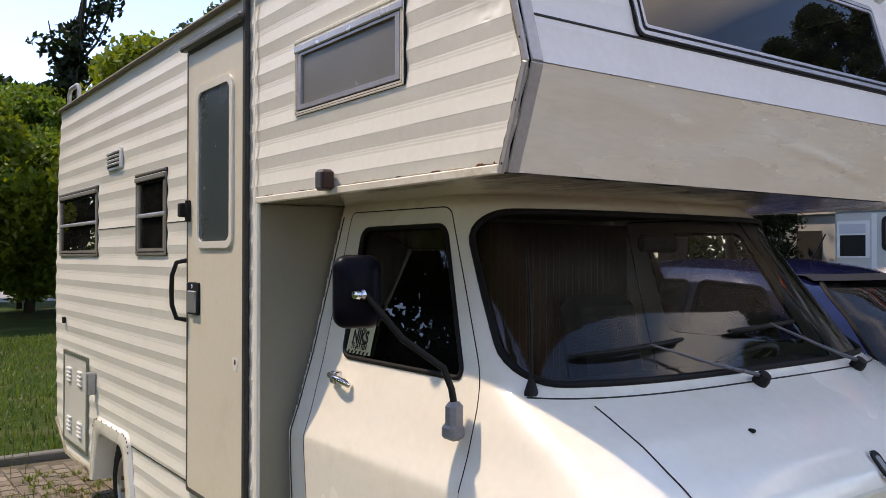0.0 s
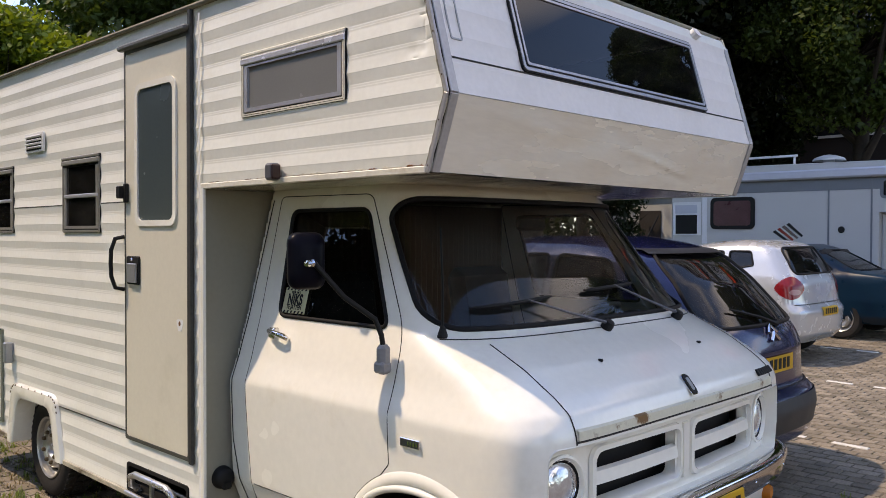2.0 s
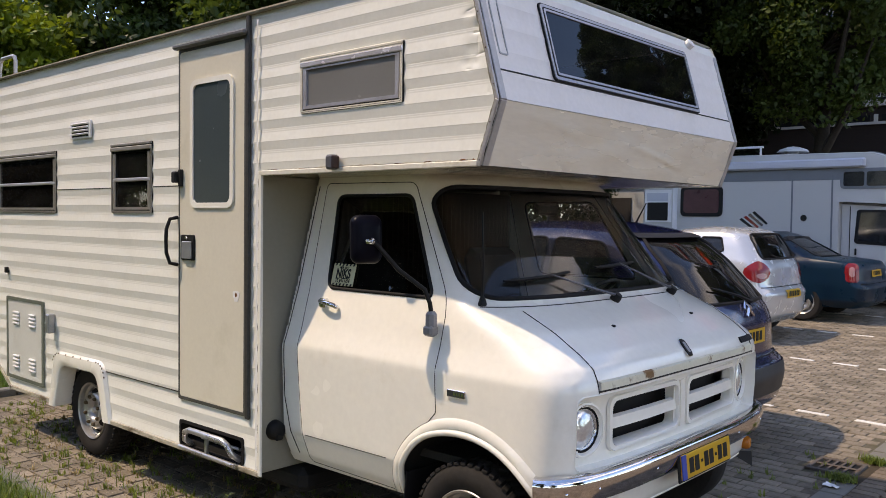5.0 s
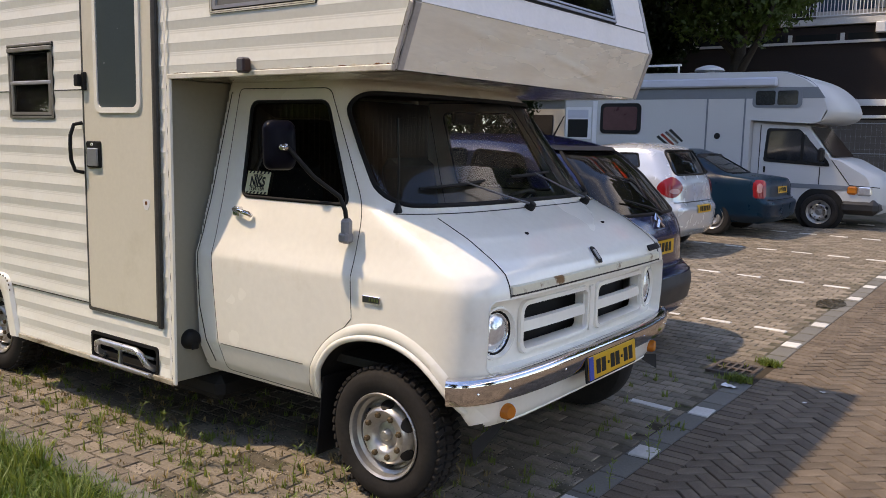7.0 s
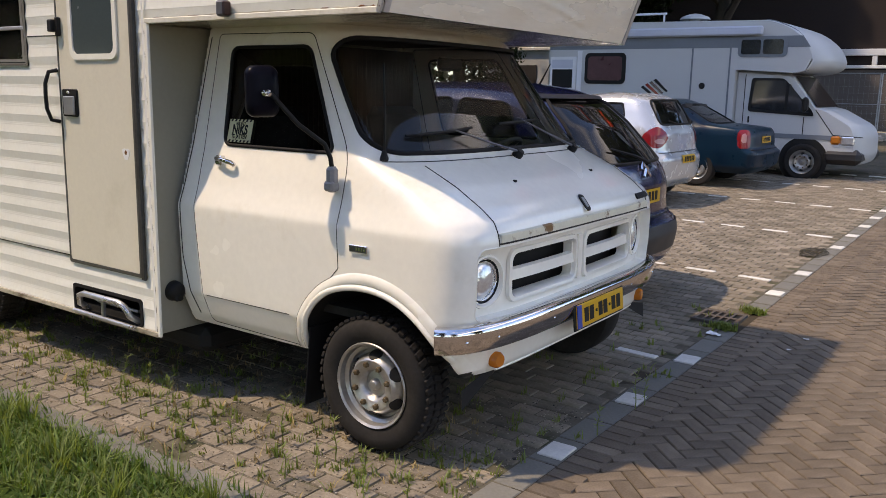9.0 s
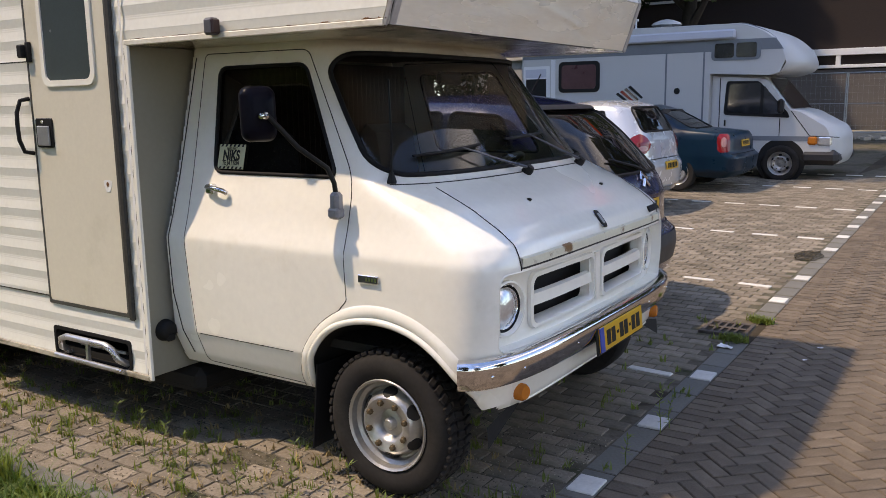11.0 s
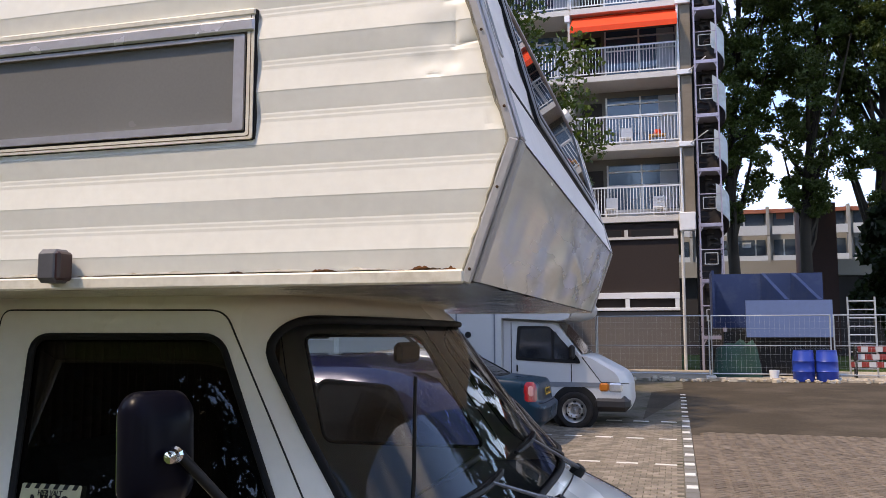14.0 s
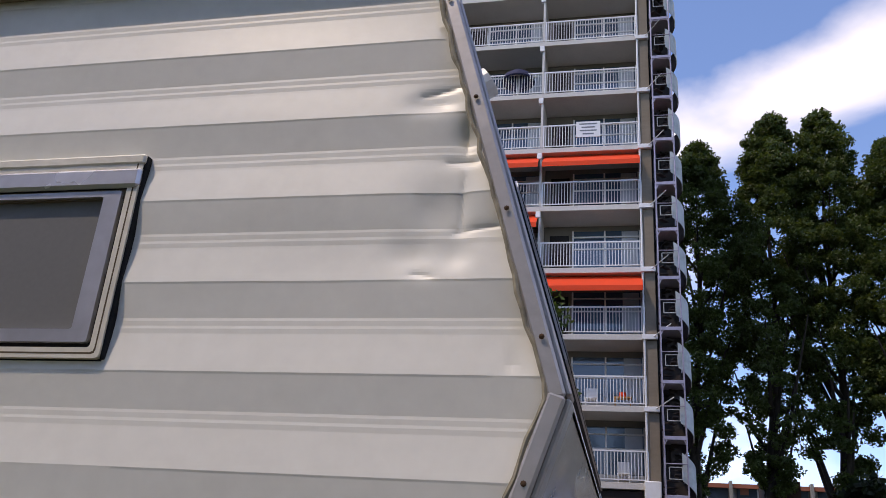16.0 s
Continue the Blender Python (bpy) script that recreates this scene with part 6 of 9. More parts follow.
shelf.f = [(2 * i, 2 * i + 1, 2 * i + 3, 2 * i + 2) for i in range(30)]
part("dash_top", shelf, mat("grey_dash_top", (0.06, 0.06, 0.062), 0.6, vary=0.1), camper)
for y in (0.62, 1.70):
    se = new("cab_seat")
    se.parent = camper
    part("seat_cushion", MB().box((0.52, y, 0.88), (0.50, 0.50, 0.16), 0.06), M_SEAT, se, smooth=50)
    part("seat_back", MB().box((0.22, y, 1.22), (0.14, 0.50, 0.62), 0.06, pose(0, 0, 0, 0, -10, 0)), M_SEAT, se, smooth=50)
sw = MB()
c = Vector((0.93, 1.70, 1.24))
mm_ = Matrix.Translation(c) @ pose(0, 0, 0, 0, -35, 0)
sw.tube([mm_ @ Vector((0.21 * math.cos(2 * math.pi * i / 32), 0.21 * math.sin(2 * math.pi * i / 32), 0)) for i in range(32)], 0.013, 8, closed=True)
for a in (0.3, 2.84, 4.71):
    sw.tube([mm_ @ Vector((0, 0, -0.02)), mm_ @ Vector((0.21 * math.cos(a), 0.21 * math.sin(a), 0))], 0.012, 6)
sw.tube([mm_ @ Vector((0, 0, 0.01)), mm_ @ Vector((0, 0, -0.3))], 0.03, 8)
part("steering_wheel", sw, M_DASH, camper, smooth=60)
cu = MB()
n = 260
for i in range(n + 1):
    y = 0.36 + 1.62 * i / n
    for z in (0.75, 1.88):
        cu.v.append((0.10 + 0.02 * math.sin(i * 0.9), y, z))
cu.f = [(2 * i, 2 * i + 2, 2 * i + 3, 2 * i + 1) for i in range(n)]
part("cab_curtain", cu, M_CURTAIN, camper, smooth=60)
part("rear_view_mirror", MB().box((0.98, YC + 0.02, 1.77), (0.03, 0.22, 0.07), 0.015), M_INK, camper)

# ---------- ground ----------
def zg(y):
    """The court rises gently away from the camper."""
    return 0.018 * max(0.0, min(y, 27.0) - 3.0)


def sheet(name, xs, ys, material, up, label, category, wob=0.0):
    mb = MB()
    for x in xs:
        for y in ys:
            mb.v.append((x, y, zg(y) + up + (wob * noise.noise((x * 0.9, y * 0.9, 3)) if wob else 0)))
    n = len(ys)
    mb.f = [(i * n + j, (i + 1) * n + j, (i + 1) * n + j + 1, i * n + j + 1) for i in range(len(xs) - 1) for j in range(n - 1)]
    return tagged(part(name, mb, material, smooth=40), label, category, kind="structure")


YS = [-1500, -300, -60, -20, -5, 0, 3, 9, 15, 21, 27, 40, 80, 300, 1500]
sheet("ground", [-1500, -300, -80, -20, 0, 20, 80, 300, 1500], YS, M_GRASSBED, -0.06, "rough grass and soil round the parking court", "ground")
sheet("parking_pavement", [-4.6, -3, -1.5, 0, 1, 2.0], [-0.47, 0, 1, 2, 3, 9, 15, 21, 26], M_GROUND, -0.0075, "mossy weedy paved parking bays", "pavement", 0.004)
sheet("road", [1.2, 2, 4, 8, 16, 40], [-40, -10, -0.5, 3, 9, 15, 21, 26.0], M_ROADBED, -0.008, "brown brick-paved road", "road")
sheet("lawn", [-4.6 - 40, -20, -10, -4.6, -2, 0, 1.15], [-40, -20, -8, -3, -1.2, -0.60], M_GRASSBED, 0.02, "lawn beside the kerb", "lawn", 0.05)
sheet("far_lawn", [-80, -40, -20, -10, -4.75], [-0.6, 3, 9, 15, 21, 27, 60], M_GRASSBED, 0.02, "lawn behind the parking bays", "lawn", 0.05)
sheet("footpath", [-24, -16, -11.5], [-6, -3.6], mat("pale_path_paving", (0.33, 0.31, 0.28), 0.9, vary=0.12, scale=2), 0.09, "pale footpath across the lawn", "footpath")
sheet("far_road", [-90, -60, -27], [-14, -7.2], mat("far_asphalt", (0.16, 0.16, 0.165), 0.9, vary=0.1, scale=1), 0.09, "grey road beyond the lawn", "road")
kerb_rnd = random.Random(8)
kb = MB()
kb.box((0, 0, 0), (0.985, 0.12, 0.20), 0.012)
kerb0 = None
for k in range(7):
    x = 0.72 - 1.0 * k
    if kerb0 is None:
        kerb0 = part("kerbstone", kb, M_KERB)
        tagged(kerb0, "grey concrete kerbstone edging the lawn", "kerb", "lawn kerb", "structure")
        k0 = kerb0
    else:
        k0 = new("kerbstone", kerb0.data)
        tagged(k0, "grey concrete kerbstone edging the lawn", "kerb", "lawn kerb", "structure")
    k0.matrix_world = pose(x, -0.535 + kerb_rnd.uniform(-0.006, 0.006), -0.072, 0, 0, kerb_rnd.uniform(-0.4, 0.4))
for k in range(5):
    k1 = new("kerbstone", kerb0.data)
    tagged(k1, "grey concrete kerbstone behind the parking bays", "kerb", "bay kerb", "structure")
    k1.matrix_world = pose(-4.68, 0.05 + k, -0.04, 0, 0, 90)

# drain
dr = thing("drain_grate", "rusty cast iron street drain between weeds", "drain", (1.835, 3.53, zg(3.53) + 0.009))
fr_ = MB()
for dx, dy_, sx, sy in ((0, 0.157, 0.32, 0.034), (0, -0.157, 0.32, 0.034), (0.146, 0, 0.028, 0.28), (-0.146, 0, 0.028, 0.28)):
    fr_.box((dx, dy_, -0.012), (sx, sy, 0.03), 0.004)
part("grate_frame", fr_, M_IRON, dr)
gb_ = MB()
for k in range(4):
    gb_.box((-0.078 + 0.052 * k, 0, -0.001), (0.019, 0.278, 0.007), 0.002)
gb_.box((0, 0, -0.0015), (0.262, 0.034, 0.007), 0.002)
part("grate_bars", gb_, M_IRON, dr)
part("drain_shaft", MB().box((0, 0, -0.013), (0.275, 0.285, 0.008)), M_INK, dr)

# oil leaked on the paving beside the edge line
oil = MB()
orn = random.Random(9)
OX, OY = 1.845, 6.54
ring = []
for k in range(40):
    a = 2 * math.pi * k / 40
    r = 1 + 0.28 * noise.noise((math.cos(a) * 1.7, math.sin(a) * 1.7, 4.0)) + orn.uniform(-0.07, 0.07)
    ring.append((OX + 0.13 * r * math.cos(a), OY + 0.31 * r * math.sin(a)))
oil.v = [(x, y, zg(y) + 0.007) for x, y in ring] + [(x, y, zg(y) + 0.001) for x, y in ring]
oil.f = [tuple(range(40))] + [(k, k + 40, (k + 1) % 40 + 40, (k + 1) % 40) for k in range(40)]
tagged(part("oil_stain", oil, M_OIL), "dark oily stain on the paved parking edge", "stain", kind="structure")

# white marking stones: edge line and bay dividers
mk = MB()
mk.box((0, 0, 0), (0.125, 0.165, 0.03), 0.004)
mkm = part("marking_stone", mk, M_MARK)
tagged(mkm, "white edge-marking stone set in the paving", "marking", "edge marking", "structure")
mark_rnd = random.Random(5)
first = True
for y in (0.69, 1.54, 2.42, 4.55, 5.47, 7.0, 7.85, 8.65, 9.45, 10.2, 11.0, 11.8, 12.6, 13.4, 14.2, 15.0, 15.8, 16.6, 17.4, 18.2, 19.0, 19.8, 20.6):
    o = mkm if first else new("marking_stone", mkm.data)
    first = False
    tagged(o, "white edge-marking stone set in the paving", "marking", "edge marking", "structure")
    o.matrix_world = pose(1.982 + mark_rnd.uniform(-0.008, 0.008), y, zg(y) - 0.0105, 0, 0, mark_rnd.uniform(-1.5, 1.5))
dk = MB()
dk.box((0, 0, 0), (0.28, 0.062, 0.03), 0.004)
dkm = part("bay_marking", dk, M_MARK)
tagged(dkm, "white bay-divider stone set in the paving", "marking", "bay dividers", "structure")
first = True
for yl in (2.36, 5.02, 7.62, 10.1, 12.5, 14.8):
    for x in (1.68, 1.18, 0.68, 0.18, -0.32, -0.82, -1.4, -2.0):
        o = dkm if first else new("bay_marking", dkm.data)
        first = False
        tagged(o, "white bay-divider stone set in the paving", "marking", "bay dividers", "structure")
        yy = yl + (1.4 - x) * 0.06
        o.matrix_world = pose(x, yy, zg(yy) - 0.0105, 0, 0, mark_rnd.uniform(-2, 2) - 3.5)

# ---------- parked cars ----------
def make_car(name, label, rows, yc, paint, rear_win, side_wins, wheels, soft=0.05, glassm=None, z_up=0.0):
    """A car whose tail points along +x: painted shell, cut windows with glass and seals, wheels."""
    car = thing(name, label, "car", group="parked cars")
    sh = Shell(rows, yc, soft)
    zl = list(np.arange(sh.z0, sh.z1, 0.02)) + [sh.z1]
    V, F, mid, nor = sh.grid(150, zl)
    VN = vertex_normals(V, F, nor)
    sidef = np.abs(nor[:, 1]) > 0.45
    rw = inside(rear_win, mid[:, 1] - yc, mid[:, 2]) & (nor[:, 0] > 0.1) & (mid[:, 0] > rows[0][1] + 1.5)
    cut = rw.copy()
    sel = []
    for poly in side_wins:
        s = inside(poly, mid[:, 0], mid[:, 2]) & sidef & ~rw
        sel.append(s)
        cut |= s
    body = patch(V, F, ~cut)
    k = 2 * 150 - 2
    o = len(body.v)
    top = V[-k:]
    body.add([tuple(p) for p in top.tolist()], [tuple(range(k))])
    part("body", body, paint, car, smooth=40)
    gm = glassm or M_TINTED
    part("rear_window", patch(V, F, rw, -0.006 * VN), gm, car, smooth=60)
    for s in sel:
        for far_ in (0, 1):
            ss = s & ((mid[:, 1] > yc) if far_ else (mid[:, 1] <= yc))
            part("side_window", patch(V, F, ss, -0.006 * VN), gm, car, smooth=60)
    st_ = MB()
    st_.tube([(sh.nose(yc + p[0], p[1]) + 0.002, yc + p[0], p[1]) for p in dense(rear_win, 0.04)], 0.014, 6, closed=True)
    part("rear_window_seal", st_, M_BLACKRUB, car)
    for poly in side_wins:
        st_ = MB()
        st_.tube([(p[0], yc - sh.side(p[0], p[1]) - 0.001, p[1]) for p in dense(poly, 0.04)], 0.012, 6, closed=True)
        part("side_window_seal", st_, M_BLACKRUB, car)
    part("cabin_floor", MB().box(((rows[0][1] + rows[0][2]) / 2, yc, rows[0][0] + 0.35), (2.6, 1.3, 0.06)), M_DARK, car)
    for x in (-0.9, 0.05):
        for y in (-0.36, 0.36):
            part("seat", MB().box((rows[0][2] - 1.25 + x, yc + y, rows[0][0] + 0.72), (0.14, 0.46, 0.75), 0.05), M_SEAT, car)
    for x, r in wheels:
        for s in (-1, 1):
            w = new("wheel")
            w.parent = car
            hw = sh.side(x, r + 0.2 + z_up)
            wheel(w, (x, yc + s * (hw - 0.10), r + z_up), r, 0.19, r * 0.62, out=s, steel=False, plain=True)
    return car, sh


def on_tail(sh, d, z, o=0.0):
    return Vector((sh.nose(sh.yc + d, z) + o, sh.yc + d, z))


def tail_patch(sh, poly, o, step=0.022):
    """A shape (d, z) laid on the tail of a shell."""
    xs = [p[0] for p in poly]
    zs = [p[1] for p in poly]
    n, m = max(2, int((max(xs) - min(xs)) / step)), max(2, int((max(zs) - min(zs)) / step))
    mb = MB()
    D, Z = np.meshgrid(np.linspace(min(xs), max(xs), n * 2 + 1), np.linspace(min(zs), max(zs), m * 2 + 1), indexing="ij")
    mb.v = [tuple(on_tail(sh, float(d), float(z), o)) for d, z in zip(D.ravel(), Z.ravel())]
    w = m * 2 + 1
    for i in range(n * 2):
        for j in range(m * 2):
            c = ((D[i, j] + D[i + 1, j + 1]) / 2, (Z[i, j] + Z[i + 1, j + 1]) / 2)
            if inside(poly, np.array([c[0]]), np.array([c[1]]))[0]:
                mb.f.append((i * w + j, (i + 1) * w + j, (i + 1) * w + j + 1, i * w + j + 1))
    return mb


def corner_lamp(sh, s, xref, a0, da, z0, dz, power, out=0.007):
    """A lamp round the tail corner, set by its angle seen from xref on the middle line, and its height."""
    zs = list(np.linspace(z0 - dz, z0 + dz, 34))
    V, F, mid, nor = sh.grid(420, zs)
    VN = vertex_normals(V, F, nor)
    a = np.degrees(np.arctan2(s * (mid[:, 1] - sh.yc), mid[:, 0] - xref))
    keep = np.abs((a - a0) / da) ** power + np.abs((mid[:, 2] - z0) / dz) ** power < 1
    return patch(V, F, keep, out * VN)


def plate(car, sh, d, z, w=0.52):
    p = part("number_plate", tail_patch(sh, [(d - w / 2, z - 0.055), (d + w / 2, z - 0.055), (d + w / 2, z + 0.055), (d - w / 2, z + 0.055)], 0.012), M_PLATE, car)
    for k in range(6):
        dd = d - w * 0.33 + w * 0.13 * k
        part("plate_bar", MB().box(on_tail(sh, dd, z, 0.014), (0.003, w * 0.08, 0.07)), M_INK, p)


# dark blue people carrier with a round tail
u = 0.0
CIT = [(0.24, -2.7, 1.10, 0.74, 0.5, 0.40, 3, 3.2), (0.34, -2.9, 1.27, 0.83, 0.6, 0.45, 3, 3.2), (0.55, -2.95, 1.315, 0.86, 0.7, 0.48, 3, 3.0), (0.66, -2.95, 1.29, 0.87, 0.7, 0.48, 3, 3.0),
       (0.70, -2.95, 1.225, 0.87, 0.7, 0.50, 3, 2.8), (0.95, -2.75, 1.225, 0.87, 0.9, 0.52, 3, 2.7), (1.08, -2.3, 1.18, 0.855, 1.0, 0.55, 2.8, 2.6), (1.20, -2.0, 1.08, 0.825, 1.0, 0.55, 2.8, 2.6),
       (1.40, -1.7, 0.90, 0.765, 0.9, 0.55, 2.8, 2.6), (1.56, -1.4, 0.70, 0.705, 0.8, 0.5, 2.8, 2.6), (1.66, -1.0, 0.46, 0.62, 0.7, 0.45, 2.6, 2.6), (1.705, -0.6, 0.15, 0.45, 0.5, 0.35, 2.4, 2.4)]
cit_rear = rounded([(-0.66, 1.12), (0.66, 1.12), (0.50, 1.60), (-0.50, 1.60)], [0.16, 0.16, 0.12, 0.12], 6)
cit_sides = [rounded([(-0.05, 1.10), (0.62, 1.16), (0.38, 1.55), (-0.05, 1.58)], 0.06), rounded([(-1.05, 1.06), (-0.12, 1.10), (-0.12, 1.58), (-0.85, 1.56)], 0.06)]
citroen, SHC = make_car("people_carrier", "dark blue people carrier with a large round rear window", CIT, 3.50, M_CITBLUE, cit_rear, cit_sides, [(0.55, 0.31), (-2.1, 0.31)])
for s in (-1, 1):
    part("tail_lamp", tail_patch(SHC, [(s * 0.62, 0.98), (s * 0.84, 0.98), (s * 0.835, 1.10), (s * 0.70, 1.16)], 0.008), M_REDLENS, citroen)
part("black_bumper_strip", tail_patch(SHC, [(-0.80, 0.42), (0.80, 0.42), (0.80, 0.64), (-0.80, 0.64)], 0.010), M_CARBLACK, citroen)
plate(citroen, SHC, -0.02, 0.865)
emb = MB()
for zz in (0.0, 0.05):
    emb.tube([on_tail(SHC, -0.06, 1.02 + zz, 0.012), on_tail(SHC, 0.0, 1.07 + zz, 0.016), on_tail(SHC, 0.06, 1.02 + zz, 0.012)], 0.012, 6)
part("tail_emblem", emb, M_CHROME, citroen)
wp_ = MB()
wp_.tube([on_tail(SHC, 0.12, 1.115, 0.02), on_tail(SHC, -0.05, 1.17, 0.03), on_tail(SHC, -0.34, 1.235, 0.025)], [0.016, 0.01, 0.007], 6)
part("rear_wiper", wp_, M_INK, citroen)
part("gap_line", MB().tube([on_tail(SHC, -0.82 + 1.64 * i / 30, 0.70, 0.004) for i in range(31)], 0.006, 5), M_INK, citroen)
sp_ = MB()
for i in range(25):
    d = -0.52 + 1.04 * i / 24
    sp_.v += [tuple(on_tail(SHC, d, 1.63, -0.05)), tuple(on_tail(SHC, d, 1.615, 0.07)), tuple(on_tail(SHC, d, 1.59, 0.05))]
sp_.f = [(3 * i + j, 3 * i + 3 + j, 3 * i + 4 + j, 3 * i + 1 + j) for i in range(24) for j in range(2)]
part("roof_spoiler", sp_, M_CARBLACK, citroen, smooth=40)
an_ = MB()
an_.tube([(0.25, 3.5, 1.70), (0.34, 3.5, 1.86)], [0.008, 0.004], 6)
part("aerial", an_, M_INK, citroen)

# silver hatchback
g8 = zg(9.0)
SW = [(0.26 + g8, -3.6, -0.42, 0.74, 0.5, 0.25, 3, 4), (0.36 + g8, -3.7, -0.33, 0.81, 0.6, 0.28, 3, 4), (0.66 + g8, -3.75, -0.31, 0.835, 0.7, 0.30, 3, 4), (0.74 + g8, -3.75, -0.38, 0.835, 0.7, 0.30, 3, 4),
      (0.98 + g8, -3.4, -0.40, 0.83, 0.8, 0.32, 3, 3.8), (1.08 + g8, -2.9, -0.44, 0.81, 0.9, 0.34, 2.8, 3.6), (1.30 + g8, -2.4, -0.56, 0.74, 0.8, 0.34, 2.8, 3.4),
      (1.45 + g8, -2.1, -0.66, 0.68, 0.7, 0.34, 2.8, 3.4), (1.52 + g8, -1.7, -0.80, 0.60, 0.6, 0.34, 2.6, 3), (1.545 + g8, -1.4, -1.0, 0.45, 0.2, 0.2, 2.4, 2.6)]
sw_rear = rounded([(-0.62, 1.12 + g8), (0.62, 1.12 + g8), (0.55, 1.45 + g8), (-0.55, 1.45 + g8)], 0.09)
sw_sides = [rounded([(-1.30, 1.16 + g8), (-0.96, 1.22 + g8), (-1.02, 1.40 + g8), (-1.30, 1.40 + g8)], 0.03), rounded([(-2.3, 1.08 + g8), (-1.38, 1.13 + g8), (-1.38, 1.40 + g8), (-2.0, 1.38 + g8)], 0.04)]
swift, SHS = make_car("hatchback", "silver-white compact hatchback seen from behind", SW, 9.13, M_SILVER, sw_rear, sw_sides, [(-1.0, 0.30), (-3.3, 0.30)], z_up=g8)
for s in (-1, 1):
    lamp_ = part("tail_lamp", corner_lamp(SHS, s, -0.90, 61, 13, 0.95 + g8, 0.14, 1.55), M_REDLENS, swift)
    part("reversing_lens", corner_lamp(SHS, s, -0.90, 58, 5, 0.90 + g8, 0.035, 2.2, 0.011), M_WHITELENS, lamp_)
plate(swift, SHS, 0.08, 0.64 + g8)
part("bumper_gap", MB().tube([on_tail(SHS, -0.75 + 1.5 * i / 30, 0.745 + g8, 0.003) for i in range(31)], 0.006, 5), M_INK, swift)
part("rear_wiper", MB().tube([on_tail(SHS, 0.0, 1.11 + g8, 0.02), on_tail(SHS, -0.35, 1.17 + g8, 0.015)], 0.009, 6), M_INK, swift)

# dark teal saloon
g11 = zg(11.5)
TE = [(0.24 + g11, -4.2, -0.04, 0.74, 0.5, 0.22, 3, 4), (0.34 + g11, -4.3, 0.10, 0.82, 0.6, 0.26, 3, 4), (0.58 + g11, -4.35, 0.13, 0.845, 0.7, 0.28, 3, 4), (0.64 + g11, -4.35, 0.03, 0.845, 0.7, 0.28, 3, 4),
      (0.86 + g11, -4.2, 0.01, 0.84, 0.8, 0.30, 3, 4), (0.945 + g11, -3.9, -0.03, 0.825, 0.9, 0.32, 2.8, 3.8), (0.985 + g11, -3.0, -0.12, 0.80, 0.9, 0.34, 2.8, 3.6), (1.00 + g11, -2.95, -0.62, 0.785, 0.8, 0.34, 2.8, 3.4),
      (1.20 + g11, -2.6, -0.98, 0.70, 0.7, 0.34, 2.8, 3.4), (1.36 + g11, -2.3, -1.28, 0.62, 0.6, 0.3, 2.6, 3), (1.42 + g11, -2.0, -1.50, 0.5, 0.3, 0.2, 2.4, 2.6)]
te_rear = rounded([(-0.60, 1.03 + g11), (0.60, 1.03 + g11), (0.50, 1.33 + g11), (-0.50, 1.33 + g11)], 0.07)
te_sides = [rounded([(-1.65, 1.02 + g11), (-0.98, 1.04 + g11), (-1.40, 1.33 + g11), (-1.65, 1.34 + g11)], 0.04), rounded([(-2.6, 1.0 + g11), (-1.72, 1.02 + g11), (-1.72, 1.34 + g11), (-2.3, 1.31 + g11)], 0.04)]
sedan, SHT = make_car("saloon_car", "dark teal saloon with a raised boot", TE, 12.05, M_TEAL, te_rear, te_sides, [(-0.85, 0.30), (-3.5, 0.30)], z_up=g11)
for s in (-1, 1):
    part("tail_lamp", corner_lamp(SHT, s, -0.60, 58.5, 6.5, 0.80 + g11, 0.145, 4), M_REDLENS, sedan)
    part("reversing_lens", corner_lamp(SHT, s, -0.60, 59, 2.6, 0.815 + g11, 0.075, 2.4, 0.011), M_WHITELENS, sedan)
plate(sedan, SHT, 0.0, 0.78 + g11)
part("bumper_gap", MB().tube([on_tail(SHT, -0.75 + 1.5 * i / 30, 0.625 + g11, 0.003) for i in range(31)], 0.007, 5), M_INK, sedan)

swift.location = (-0.15, 0, 0)
sedan.location = (-0.18, 0, 0)

# ---------- white overcab motorhome ----------
MY = 13.6
mh = thing("motorhome", "white coachbuilt motorhome with grey stripes and an overcab bunk", "motorhome", (0, 0, -0.04))


def profile_box(poly, y0, y1, b=0.03, bulge=0.0, x0=-0.7):
    """A side profile (x, z) carried across, its side edges eased."""
    mb = MB()
    k = len(poly)
    cx, cz = sum(p[0] for p in poly) / k, sum(p[1] for p in poly) / k
    size = max(max(abs(p[0] - cx), abs(p[1] - cz)) for p in poly)
    cuts = [(y0, 1 - b / size)] + [(y0 + b + (y1 - y0 - 2 * b) * i / 10, 1) for i in range(11)] + [(y1, 1 - b / size)]
    for y, s in cuts:
        e = bulge * abs((y - (y0 + y1) / 2) / ((y1 - y0) / 2)) ** 4
        mb.v += [(cx + (p[0] - cx) * s - e * min(1, max(0, (p[0] - x0) / (1.3 + x0 + 0.5))), y, cz + (p[1] - cz) * s) for p in poly]
    n = len(cuts) - 1
    mb.f = [tuple(reversed(range(k)))] + [(i * k + j, i * k + (j + 1) % k, (i + 1) * k + (j + 1) % k, (i + 1) * k + j) for i in range(n) for j in range(k)] + [tuple(n * k + j for j in range(k))]
    return mb


